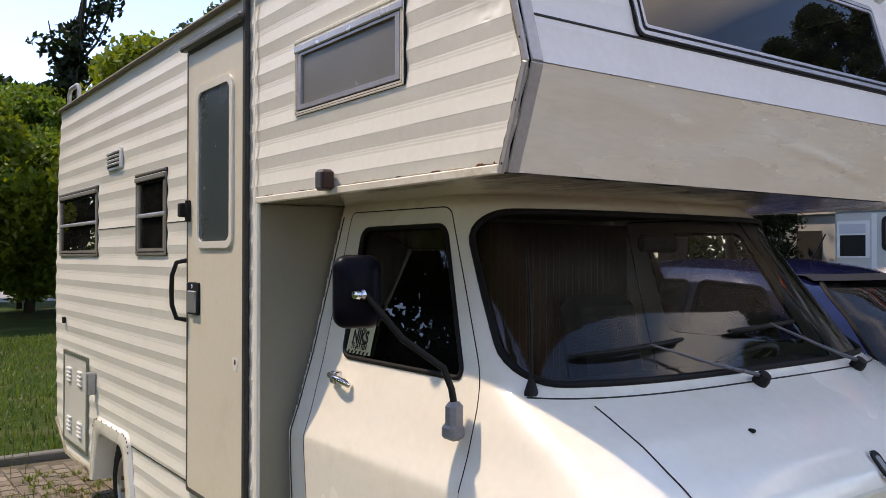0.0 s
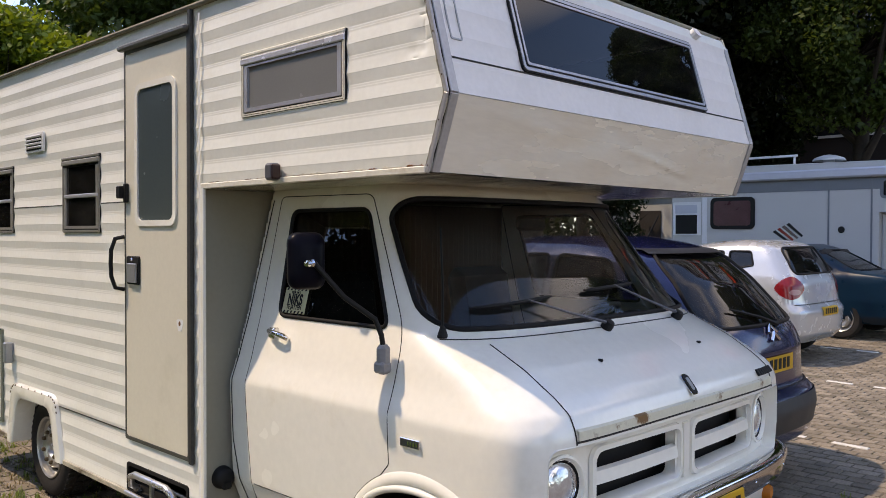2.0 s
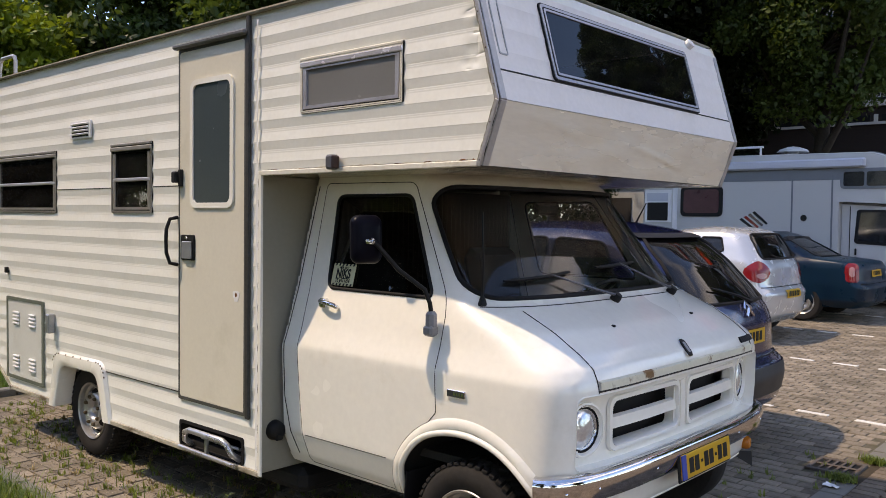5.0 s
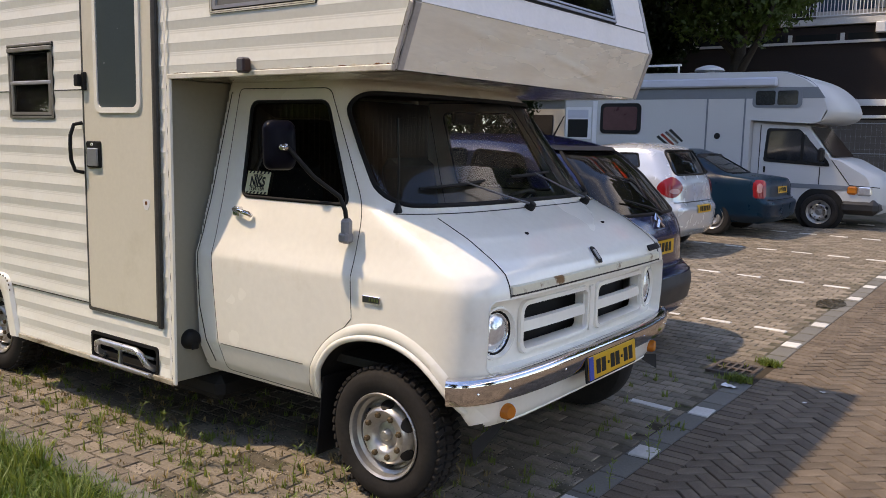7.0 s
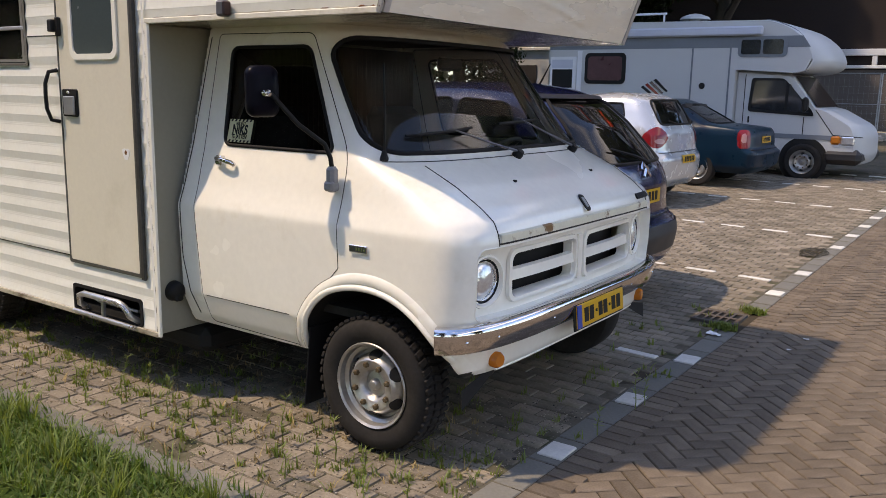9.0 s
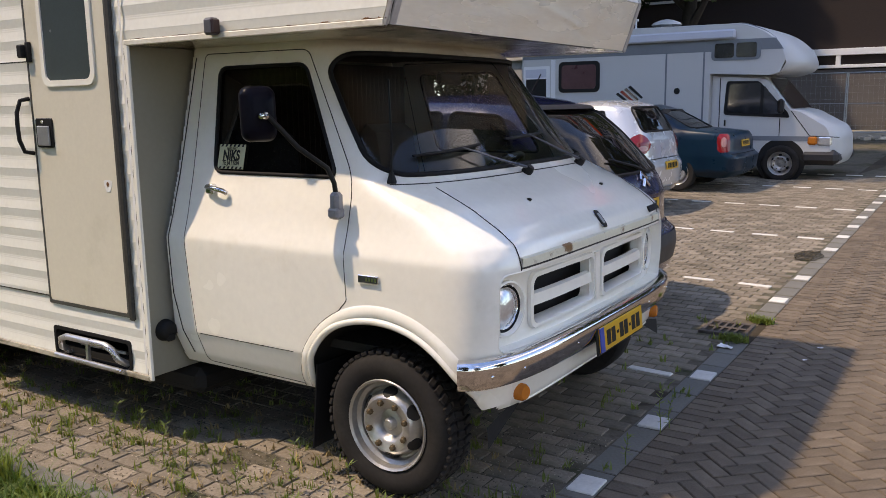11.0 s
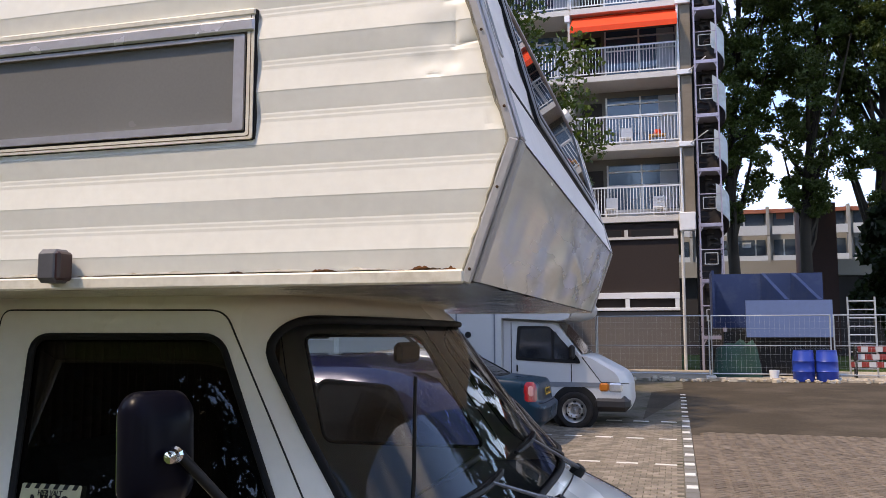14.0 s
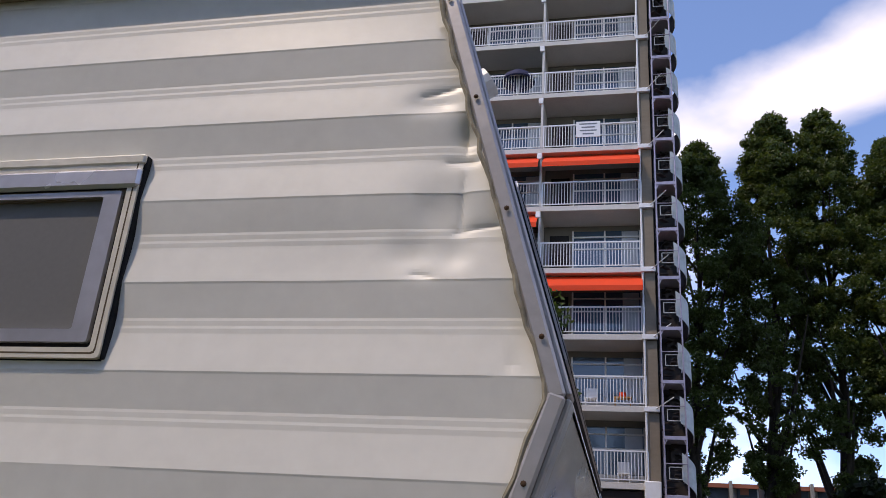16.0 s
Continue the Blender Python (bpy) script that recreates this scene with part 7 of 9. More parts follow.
bodyp = rounded([(-5.2, 0.62), (-1.22, 0.62), (-1.22, 2.16), (0.12, 2.10), (0.42, 2.22), (0.36, 2.52), (-0.02, 2.86), (-0.62, 3.05), (-5.0, 3.10), (-5.2, 2.95)], [0.05, 0.03, 0.03, 0.18, 0.16, 0.2, 0.25, 0.2, 0.1, 0.1], 6)
part("body", profile_box(bodyp, MY, MY + 2.15, 0.05, 0.26), M_MHWHITE, mh, "white panelled living body", smooth=30)
cabp = rounded([(-1.30, 0.55), (1.02, 0.50), (1.09, 0.66), (1.07, 1.02), (0.98, 1.18), (0.42, 1.47), (0.22, 1.50), (-0.26, 2.10), (-1.30, 2.18)], [0.02, 0.05, 0.06, 0.08, 0.08, 0.1, 0.03, 0.1, 0.02], 5)
part("cab", profile_box(cabp, MY + 0.12, MY + 2.03, 0.10, 0.22, 0.0), M_MHWHITE, mh, smooth=40)
mp = lambda out: (lambda uu, vv, ww: (uu, out - ww, vv))


def mh_plate(name, poly, y, material, h=0.012, parent=None):
    return part(name, MB().prism(poly, Matrix.Translation((0, y, 0)) @ pose(0, 0, 0, 90), h), material, parent or mh)


mh_plate("grey_stripe", [(-5.15, 2.56), (0.06, 2.56), (-0.08, 2.76), (-5.15, 2.78)], MY + 0.004, M_MHGREY)
nose_ = [(p[0] - 0.26 * min(1, max(0, (p[0] + 0.7) / 1.1)), MY + 0.045, p[1]) for p in bodyp if p[0] > -0.8 and p[1] > 2.05]
part("nose_edge", MB().tube(nose_, 0.014, 6), M_MHGREY, mh)
aw = MB()
aw.box((-2.85, MY - 0.05, 2.86), (4.15, 0.10, 0.17), 0.03)
part("awning_case", aw, M_MHBLUE, mh, "pale blue-grey awning case")
wf_ = mh_plate("bunk_window", rrect(-1.21, 2.39, -0.33, 2.76, 0.08), MY + 0.006, M_MHGREY, 0.025)
mh_plate("pane", rrect(-1.15, 2.44, -0.80, 2.70, 0.04), MY - 0.018, M_MHGLASS, 0.008, wf_)
mh_plate("pane", rrect(-0.76, 2.44, -0.40, 2.70, 0.04), MY - 0.018, M_MHGLASS, 0.008, wf_)
wf_ = mh_plate("side_window", rrect(-4.32, 1.87, -3.42, 2.49, 0.1), MY + 0.006, M_INK, 0.025)
mh_plate("pane", rrect(-4.25, 1.94, -3.50, 2.42, 0.07), MY - 0.018, mat("reddish_blind", (0.09, 0.035, 0.04), 0.3, vary=0.3, scale=5), 0.008, wf_)
wr = mh_plate("rear_window", rrect(-5.13, 1.75, -4.52, 2.42, 0.02), MY + 0.006, M_WHITE, 0.03)
mh_plate("pane", rrect(-5.07, 1.78, -4.60, 2.16, 0.01), MY - 0.023, M_INK, 0.006, wr)
mh_plate("roller_blind", rrect(-5.08, 2.19, -4.60, 2.36, 0.01), MY - 0.023, M_MHBLUE, 0.006, wr)
mh_plate("rear_pillar", rrect(-4.50, 0.75, -4.40, 2.54, 0.01), MY + 0.002, M_WHITE, 0.012)
ed = MB()
frame_ring(ed, rrect(-2.08, 0.80, -1.33, 2.80, 0.08), rrect(-2.05, 0.83, -1.36, 2.77, 0.08), mp(MY + 0.002), 0.012)
part("entry_door", ed, M_MHGREY, mh)
part("door_lock", MB().lathe([(0, 0.02), (0.05, 0.02), (0.06, 0)], Matrix.Translation((-1.845, MY, 1.856)) @ pose(0, 0, 0, 90), 20), M_INK, mh)
for k, sm_ in enumerate((M_INK, M_CITBLUE, M_REDLENS, M_INK)):
    sw_ = MB()
    x0 = -2.82 - 0.085 * k
    sw_.add([(x0, MY - 0.004, 1.95 - 0.045 * k), (x0 + 0.05, MY - 0.004, 1.985 - 0.045 * k), (x0 + 0.31, MY - 0.004, 1.75 - 0.035 * k), (x0 + 0.28, MY - 0.004, 1.72 - 0.035 * k)], [(0, 1, 2, 3)])
    part("swoosh_mark", sw_, sm_, mh)
mh_plate("grey_waist_stripe", [(-1.2, 0.93), (0.60, 0.93), (0.62, 1.01), (-1.2, 1.02)], MY + 0.116, M_MHGREY, 0.008)
cw = mh_plate("cab_window", rounded([(-0.98, 1.40), (0.20, 1.34), (0.16, 1.44), (-0.36, 2.01), (-0.94, 2.02)], [0.06, 0.04, 0.04, 0.06, 0.06], 4), MY + 0.118, M_INK, 0.012)
mh_plate("pane", rounded([(-0.92, 1.45), (-0.32, 1.42), (-0.32, 1.97), (-0.88, 1.97)], 0.04, 4), MY + 0.104, M_MHGLASS, 0.006, cw)
mh_plate("pane", rounded([(-0.27, 1.42), (0.12, 1.40), (-0.26, 1.93)], 0.03, 4), MY + 0.104, M_MHGLASS, 0.006, cw)
for pl_ in ([(-1.06, 0.6), (-1.06, 2.08)], [(0.03, 1.33), (0.03, 0.95)], [(0.22, 1.46), (0.55, 1.02), (1.04, 1.0)]):
    gp = MB().tube([(p[0], MY + 0.116, p[1]) for p in dense(pl_, 0.1, False)], 0.008, 5)
    part("cab_gap", gp, M_INK, mh)
ws_ = MB()
ws_.add([(-0.21, MY + 0.28, 2.06), (-0.21, MY + 1.87, 2.06), (0.24, MY + 1.95, 1.51), (0.24, MY + 0.20, 1.51)], [(0, 3, 2, 1)])
part("windscreen", ws_, M_MHGLASS, mh)
mr = MB()
mr.box((0.06, MY + 0.0, 1.55), (0.10, 0.18, 0.26), 0.04)
part("door_mirror", mr, M_INK, mh)
hl_ = part("headlamp", MB().box((0.80, MY + 0.17, 0.93), (0.24, 0.16, 0.17), 0.03), M_LENS, mh)
part("indicator_lens", MB().box((0.60, MY + 0.125, 0.935), (0.16, 0.09, 0.15), 0.03), M_ORANGE, mh)
bm_ = MB()
bm_.box((0.72, MY + 1.07, 0.64), (0.66, 2.0, 0.28), 0.09)
part("front_bumper", bm_, M_CARBLACK, mh)
part("handle", MB().box((-0.95, MY + 0.11, 1.25), (0.03, 0.03, 0.12), 0.008), M_INK, mh)
g13 = zg(13.6)
for x in (0.08, -3.6):
    w = new("wheel")
    w.parent = mh
    wheel(w, (x, MY + 0.13 if x > -1 else MY + 0.08, 0.33 + g13), 0.33, 0.2, 0.21, out=-1, steel=True, plain=True)
    ah = MB()
    ah.lathe([(0.42, 0.0), (0.36, 0.0), (0.0, 0.0)], Matrix.Translation((x, MY + (0.112 if x > -1 else -0.004), 0.36 + g13)) @ pose(0, 0, 0, 90), 36)
    part("wheelhouse", ah, M_UNDER, mh)
rk = MB()
rk.lathe([(0.30, 0.0), (0.26, 0.05), (0.12, 0.10), (0, 0.12)], Matrix.Translation((-2.35, MY + 0.8, 3.16)), 24)
rk.lathe([(0.10, -0.1), (0.10, 0.02)], Matrix.Translation((-2.35, MY + 0.8, 3.16)), 16)
part("roof_vent", rk, M_MHWHITE, mh)
rk = MB()
rk.tube([(-4.9, MY + 0.3, 3.25), (-2.75, MY + 0.3, 3.25)], 0.025, 6)
for x in (-4.9, -3.9, -2.8):
    rk.tube([(x, MY + 0.3, 3.08), (x, MY + 0.3, 3.25)], 0.02, 6)
part("roof_rail", rk, M_WHITE, mh)

# ---------- apartment tower ----------
TY = 32.5
tower = thing("apartment_tower", "tall apartment tower with white railed balconies over a brown brick base", "apartment building")
BX0, BX1 = -15.4, 2.05
part("base_wall", MB().box(((BX0 + BX1) / 2, TY + 2.85, 3.2), (BX1 - BX0, 5.6, 6.0)), M_BRICKB, tower, "dark brown brick base")
part("garage_wall", MB().box(((BX0 + BX1) / 2, TY + 0.12, 1.52), (BX1 - BX0, 0.3, 2.35)), M_BRICKG, tower, "grey-brown ground floor wall")
bw = MB()
bw.box(((BX0 + BX1) / 2, TY + 0.05, 3.33), (BX1 - BX0, 0.36, 0.24), 0.01)
bw.box(((BX0 + BX1) / 2, TY + 0.05, 2.80), (BX1 - BX0, 0.36, 0.12), 0.01)
part("white_band", bw, M_WHITE, tower)
for k in range(9):
    part("band_post", MB().box((1.95 - 1.9 * k, TY + 0.05, 3.03), (0.16, 0.34, 0.36)), M_WHITE, tower)
    part("band_window", MB().box((1.0 - 1.9 * k, TY + 0.14, 3.03), (1.74, 0.04, 0.36)), M_FLATGLASS, tower)
    part("strip_window", MB().box((1.0 - 1.9 * k, TY + 0.10, 5.80), (1.5, 0.2, 0.26)), M_INK, tower)
    part("strip_post", MB().box((1.95 - 1.9 * k, TY + 0.09, 5.80), (0.14, 0.24, 0.30)), M_CONCR, tower)
part("strip_sill", MB().box(((BX0 + BX1) / 2, TY + 0.06, 5.62), (BX1 - BX0, 0.2, 0.10)), M_CONCR, tower)
part("wall_lamp", MB().box((-2.42, TY - 0.12, 6.08), (0.34, 0.25, 0.40), 0.03), M_WHITE, tower, "white square wall lamp")
part("pier_bracket", MB().box((2.42, TY - 0.15, 6.20), (0.62, 0.3, 0.72), 0.03), M_WHITE, tower, "white box bracket under the pier")
part("down_pipe", MB().tube([(2.2, TY - 0.1, 0.4), (2.2, TY - 0.1, 5.9)], 0.06, 8), M_CONCR, tower)
SH_, Z0, NF = 2.92, 6.50, 11
UNITS = [(-2.04, 2.28), (-6.40, -2.12), (-10.75, -6.48), (-15.1, -10.83)]
part("rear_block", MB().box((-6.5, TY + 7.0, Z0 + SH_ * NF / 2), (17.6, 10.0, SH_ * NF + 1.0)), M_BRICKG, tower)
part("corner_pier", MB().box((2.52, TY + 1.2, (Z0 + SH_ * NF) / 2 + 3), (0.42, 2.4, SH_ * NF - 0.0)), mat("grey_brick_pier", (0.2, 0.165, 0.125), 0.85, vary=0.15, scale=3, fine=20, stretch=(1, 1, 3)), tower, "tall brown-grey brick pier")
pipe = MB()
pipe.tube([(2.24, TY - 0.04, 6.4), (2.24, TY - 0.04, Z0 + SH_ * NF)], 0.05, 6)
part("drain_pipe", pipe, M_WHITE, tower)


def balcony_front(mb, x0, x1, z):
    mb.box(((x0 + x1) / 2, TY, z + 1.19), (x1 - x0, 0.05, 0.06))
    mb.box(((x0 + x1) / 2, TY, z + 0.12), (x1 - x0, 0.04, 0.04))
    n = int((x1 - x0) / 0.125)
    for i in range(n + 1):
        mb.box((x0 + (x1 - x0) * i / n, TY, z + 0.65), (0.028, 0.028, 1.05))
    for x in (x0 + 0.03, x1 - 0.03):
        mb.box((x, TY, z + 0.6), (0.06, 0.06, 1.2))


rail0 = MB()
balcony_front(rail0, UNITS[0][0], UNITS[0][1], 0.0)
rail_mesh = part("railing", rail0, M_WHITE, tower, "white upright-barred balcony railing", kind="stuff")
win0 = MB()
win0.box((0.72, TY + 1.55, 1.52), (2.95, 0.06, 0.05))
win0.box((0.72, TY + 1.55, 2.10), (2.95, 0.06, 0.06))
for x in (-0.74, 0.66, 2.18):
    win0.box((x, TY + 1.55, 1.45), (0.07, 0.07, 1.9))
frame_mesh = part("window_frame", win0, M_WHITE, tower)
glass_mesh = part("window_glass", MB().box((0.72, TY + 1.60, 1.45), (2.9, 0.03, 1.9)), M_FLATGLASS, tower)
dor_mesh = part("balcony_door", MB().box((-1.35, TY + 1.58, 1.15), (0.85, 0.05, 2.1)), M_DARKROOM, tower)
sill_mesh = part("window_sill_panel", MB().box((0.72, TY + 1.56, 0.25), (2.95, 0.06, 0.5)), M_CONCR, tower)
wall_mesh = part("back_wall", MB().box((0.12, TY + 1.72, 1.4), (4.4, 0.15, 2.75)), mat("balcony_wall_paint", (0.20, 0.185, 0.165), 0.85, vary=0.15, scale=1), tower)
cur_mesh = part("net_curtain", MB().box((1.75, TY + 1.585, 1.45), (0.7, 0.01, 1.85)), mat("net_curtain_cloth", (0.4, 0.45, 0.5), 0.7), tower)
slab_mesh = part("floor_slab", MB().box((0.12, TY + 0.8, -0.12), (4.42, 1.75, 0.24), 0.01), M_CONCR, tower)
post_mesh = part("divider", MB().box((-2.10, TY + 0.75, 1.4), (0.10, 1.6, 2.7)), M_CONCR, tower)
protos = [rail_mesh, frame_mesh, glass_mesh, dor_mesh, sill_mesh, wall_mesh, cur_mesh, slab_mesh, post_mesh]
for f in range(NF):
    for q, (x0, x1) in enumerate(UNITS):
        for p in protos:
            if f == 0 and q == 0:
                p.location = (0, 0, Z0)
                continue
            o = p.copy()
            scene.collection.objects.link(o)
            o.location = (-4.36 * q, 0, Z0 + SH_ * f)
for f in range(1, NF):
    z = Z0 + SH_ * f - 0.12
    part("slab_tie", MB().box((2.46, TY - 0.08, z), (0.60, 0.16, 0.20), 0.01), M_WHITE, tower)
    part("tie_rod", MB().tube([(2.6, TY - 0.12, z), (3.25, TY - 0.9, z + 0.30)], 0.024, 6), M_WHITE, tower)
    for q in range(1, 3):
        part("balcony_lamp", MB().box((2.2 - 4.36 * q, TY - 0.02, z - 0.28), (0.22, 0.2, 0.3), 0.02), M_WHITE, tower)
for q, f in ((0, 2), (0, 4), (1, 4), (1, 3), (2, 2)):
    x0, x1 = UNITS[q]
    z = Z0 + SH_ * (f + 1) - 0.25
    a = MB()
    a.add([(x0 + 0.05, TY + 0.3, z), (x1 - 0.05, TY + 0.3, z), (x1 - 0.05, TY - 0.62, z - 0.75), (x0 + 0.05, TY - 0.62, z - 0.75), (x1 - 0.05, TY - 0.62, z - 0.98), (x0 + 0.05, TY - 0.62, z - 0.98)], [(0, 1, 2, 3), (3, 2, 4, 5)])
    tagged(part("awning", a, M_AWNING), "bright orange balcony awning let down", "awning", "balcony awnings")


def garden_chair(x, z, s=1.0):
    ch = thing("garden_chair", "white plastic garden chair on a balcony", "chair", (x, TY + 0.75, z), "balcony chairs")
    part("seat", MB().box((0, 0, 0.42), (0.5, 0.48, 0.04), 0.01), M_WHITE, ch)
    part("backrest", MB().box((0, 0.24, 0.68), (0.48, 0.04, 0.5), 0.015), M_WHITE, ch)
    for a in (-0.22, 0.22):
        for b_ in (-0.2, 0.2):
            part("leg", MB().box((a, b_, 0.2), (0.04, 0.04, 0.42)), M_WHITE, ch)
    return ch


for x, f in ((-0.55, 0), (1.35, 0), (0.1, 1)):
    garden_chair(x, Z0 + SH_ * f)
tb = thing("balcony_table", "wooden table with orange things on a balcony", "table", (1.35, TY + 0.6, Z0 + SH_))
part("tabletop", MB().box((0, 0, 0.45), (0.7, 0.45, 0.04)), mat("orange_wood", (0.55, 0.28, 0.08), 0.6), tb)
for a in (-0.3, 0.3):
    part("leg", MB().box((a, 0, 0.22), (0.05, 0.4, 0.44)), mat("orange_wood_leg", (0.5, 0.25, 0.08), 0.6), tb)
part("flower_pot", MB().lathe([(0, 0.7), (0.13, 0.68), (0.15, 0.55), (0.1, 0.47)], Matrix.Identity(4), 12), M_AWNING, tb)
sg = thing("balcony_sign", "white notice board hung on a balcony railing", "sign", (0.0, TY - 0.05, 21.6))
part("board", MB().box((0, 0, 0.41), (1.08, 0.03, 0.80)), M_WHITE, sg)
sgb = MB()
for k, w in enumerate((0.8, 0.6, 0.75, 0.5)):
    sgb.box((0, -0.02, 0.68 - 0.17 * k), (w, 0.01, 0.06))
part("text_bars", sgb, M_MHGREY, sg)
tk = thing("parasol", "closed dark blue parasol on a balcony", "parasol", (-3.35, TY + 0.5, Z0 + SH_ * 6))
part("canopy", MB().lathe([(0, 1.75), (0.35, 1.65), (0.72, 1.35), (0.8, 1.1), (0.75, 1.05)], Matrix.Identity(4), 20), mat("navy_cloth", (0.015, 0.02, 0.06), 0.8), tk, smooth=40)
part("pole", MB().tube([(0, 0, 0), (0, 0, 1.7)], 0.03, 6), M_WHITE, tk)

# scaffold stair beside the tower
M_FARWALL = mat("far_grey_concrete", (0.26, 0.25, 0.235), 0.85, vary=0.12, scale=0.5)
M_FARWHITE = mat("far_white_panel", (0.42, 0.43, 0.44), 0.6, vary=0.06)
sc = thing("scaffold_stair_tower", "steel scaffold stair with a curved panel at every landing", "scaffold stair", (0, 0, 0))
stl = MB()
for x in (2.85, 3.66):
    for y in (TY - 0.9, TY + 0.3):
        stl.tube([(x, y, 0.4), (x, y, 37.0)], 0.034, 6)
part("standard", stl, M_SCAFF, sc, kind="stuff")
M_GUARD = mat("worn_guard_frame", (0.34, 0.36, 0.37), 0.5, vary=0.15)
# near-black colour that carries the shade inside the stair
M_STAIRSHADE = mat("dark_stair_shade", (0.022, 0.016, 0.016), 0.7, vary=0.2)
for k in range(-1, 16):
    z = 3.82 + 2.125 * k
    part("deck", MB().box((3.255, TY - 0.25, z), (0.85, 1.1, 0.07)), M_SCAFF, sc)
    part("toe_beam", MB().box((3.255, TY - 0.91, z), (0.79, 0.06, 0.14), 0.01), M_SCAFF, sc)
    for x, x2 in ((2.95, 2.86), (3.56, 3.65)):
        part("brace", MB().tube([(x, TY - 0.93, z - 0.08), (x2, TY - 0.93, z - 0.26)], 0.022, 5), M_SCAFF, sc)
    part("handrail", MB().tube([(2.85, TY - 0.94, z + 1.18), (3.66, TY - 0.94, z + 1.18)], 0.02, 5), M_SCAFF, sc)
    gf = MB()
    for a_, b_ in (((3.0, 0.62), (3.46, 0.62)), ((3.46, 0.62), (3.46, 1.05)), ((3.46, 1.05), (3.0, 1.05)), ((3.0, 1.05), (3.0, 0.62))):
        gf.tube([(a_[0], TY - 0.97, z + a_[1]), (b_[0], TY - 0.97, z + b_[1])], 0.019, 5)
    part("guard_frame", gf, M_GUARD, sc)
    stp = MB()
    for i in range(9):
        a = radians(150 + 40 * i)
        stp.box((3.3 + 0.28 * math.cos(a), TY - 0.2 + 0.3 * math.sin(a), z + 0.2 + 0.21 * i), (0.5, 0.2, 0.04), 0, pose(0, 0, 0, 0, 0, math.degrees(a)))
    part("stair_treads", stp, M_STAIRSHADE, sc)
    if k >= 1:
        # one curved sheet in two colours: pale outside, shade painted near black inside
        for nm, a0, a1, m_ in (("curved_panel", -88, 12, M_SCAFFP), ("curved_soffit", 12, 130, M_STAIRSHADE)):
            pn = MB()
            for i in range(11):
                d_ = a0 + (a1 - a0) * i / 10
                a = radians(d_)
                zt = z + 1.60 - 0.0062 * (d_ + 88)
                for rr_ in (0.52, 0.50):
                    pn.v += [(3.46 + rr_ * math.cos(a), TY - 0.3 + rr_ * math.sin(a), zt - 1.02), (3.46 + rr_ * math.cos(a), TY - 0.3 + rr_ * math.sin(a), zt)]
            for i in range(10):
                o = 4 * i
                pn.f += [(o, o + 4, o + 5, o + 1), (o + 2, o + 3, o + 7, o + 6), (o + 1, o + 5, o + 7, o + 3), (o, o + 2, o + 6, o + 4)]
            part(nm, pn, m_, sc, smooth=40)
# solid near-black box stands in for the unlit depth of the stair
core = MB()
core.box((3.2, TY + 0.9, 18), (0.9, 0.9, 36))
part("stair_core", core, mat("unlit_stair_shaft", (0.02, 0.018, 0.018), 0.8), sc)

# building-site fence, container, barrels
FY = 26.2
FZ = zg(FY)
pan = thing("site_fence_panel", "galvanised mesh site fence panel on feet", "fence", (0, FY, FZ), "site fence")
fm_ = MB()
for x in (0.0, 3.45):
    fm_.tube([(x, 0, 0), (x, 0, 2.0)], 0.022, 6)
for z in (0.18, 1.98):
    fm_.tube([(0, 0, z), (3.45, 0, z)], 0.02, 6)
fm_.tube([(0, 0, 1.05), (3.45, 0, 1.05)], 0.012, 5)
part("frame", fm_, M_FENCE, pan)
wire = MB()
for i in range(1, 24):
    wire.box((3.45 * i / 24, 0, 1.08), (0.003, 0.003, 1.8))
for i in range(1, 9):
    wire.box((1.72, 0.006, 0.18 + 0.2 * i), (3.45, 0.003, 0.003))
part("mesh", wire, M_FENCE, pan, kind="stuff")
for x in (0, 3.45):
    part("foot", MB().box((x, 0, 0.06), (0.22, 0.6, 0.12), 0.02), M_CONCR, pan)
pan.location = (-0.60, FY, FZ)
for x in (-7.6, -4.1, 2.93, 6.48, 10.0):
    copy_thing(pan, pose(x, FY + (0.1 if x > 0 else 0), FZ))
rb = MB()
rr_ = random.Random(4)
for i in range(260):
    x, y = rr_.uniform(-7, 8), FY - 0.5 + rr_.uniform(-0.6, 0.6)
    s = rr_.uniform(0.03, 0.16)
    rb.box((x, y, zg(y) + s * 0.3), (s * rr_.uniform(0.7, 2), s, s * 0.7), 0.01, pose(0, 0, 0, rr_.uniform(-20, 20), 0, rr_.uniform(0, 180)))
tagged(part("site_rubble", rb, mat("pale_rubble", (0.42, 0.36, 0.28), 0.9, vary=0.3, island=0.3)), "pale rubble and sand along the site fence", "rubble", kind="stuff")
tagged(part("site_strip", MB().box((0, 29.0, FZ + 0.01), (40, 6.6, 0.06)), mat("pale_sand", (0.36, 0.30, 0.22), 0.95, vary=0.3, scale=1.5)), "sandy strip behind the fence", "ground", kind="structure")
bi = thing("blue_container", "raised blue steel container with sloping sides behind the fence", "container", (0, 28.0, 0))
bc = MB()
bc.box((4.95, 2.0, 3.0), (3.7, 0.08, 1.9))
bc.box((3.1, 1.0, 3.0), (0.08, 2.0, 1.9))
part("back_plate", bc, M_CONTB, bi)
part("front_plate", MB().box((5.39, -0.3, 2.32), (2.62, 0.08, 1.2)), mat("pale_blue_steel", (0.10, 0.15, 0.28), 0.45, vary=0.1), bi)
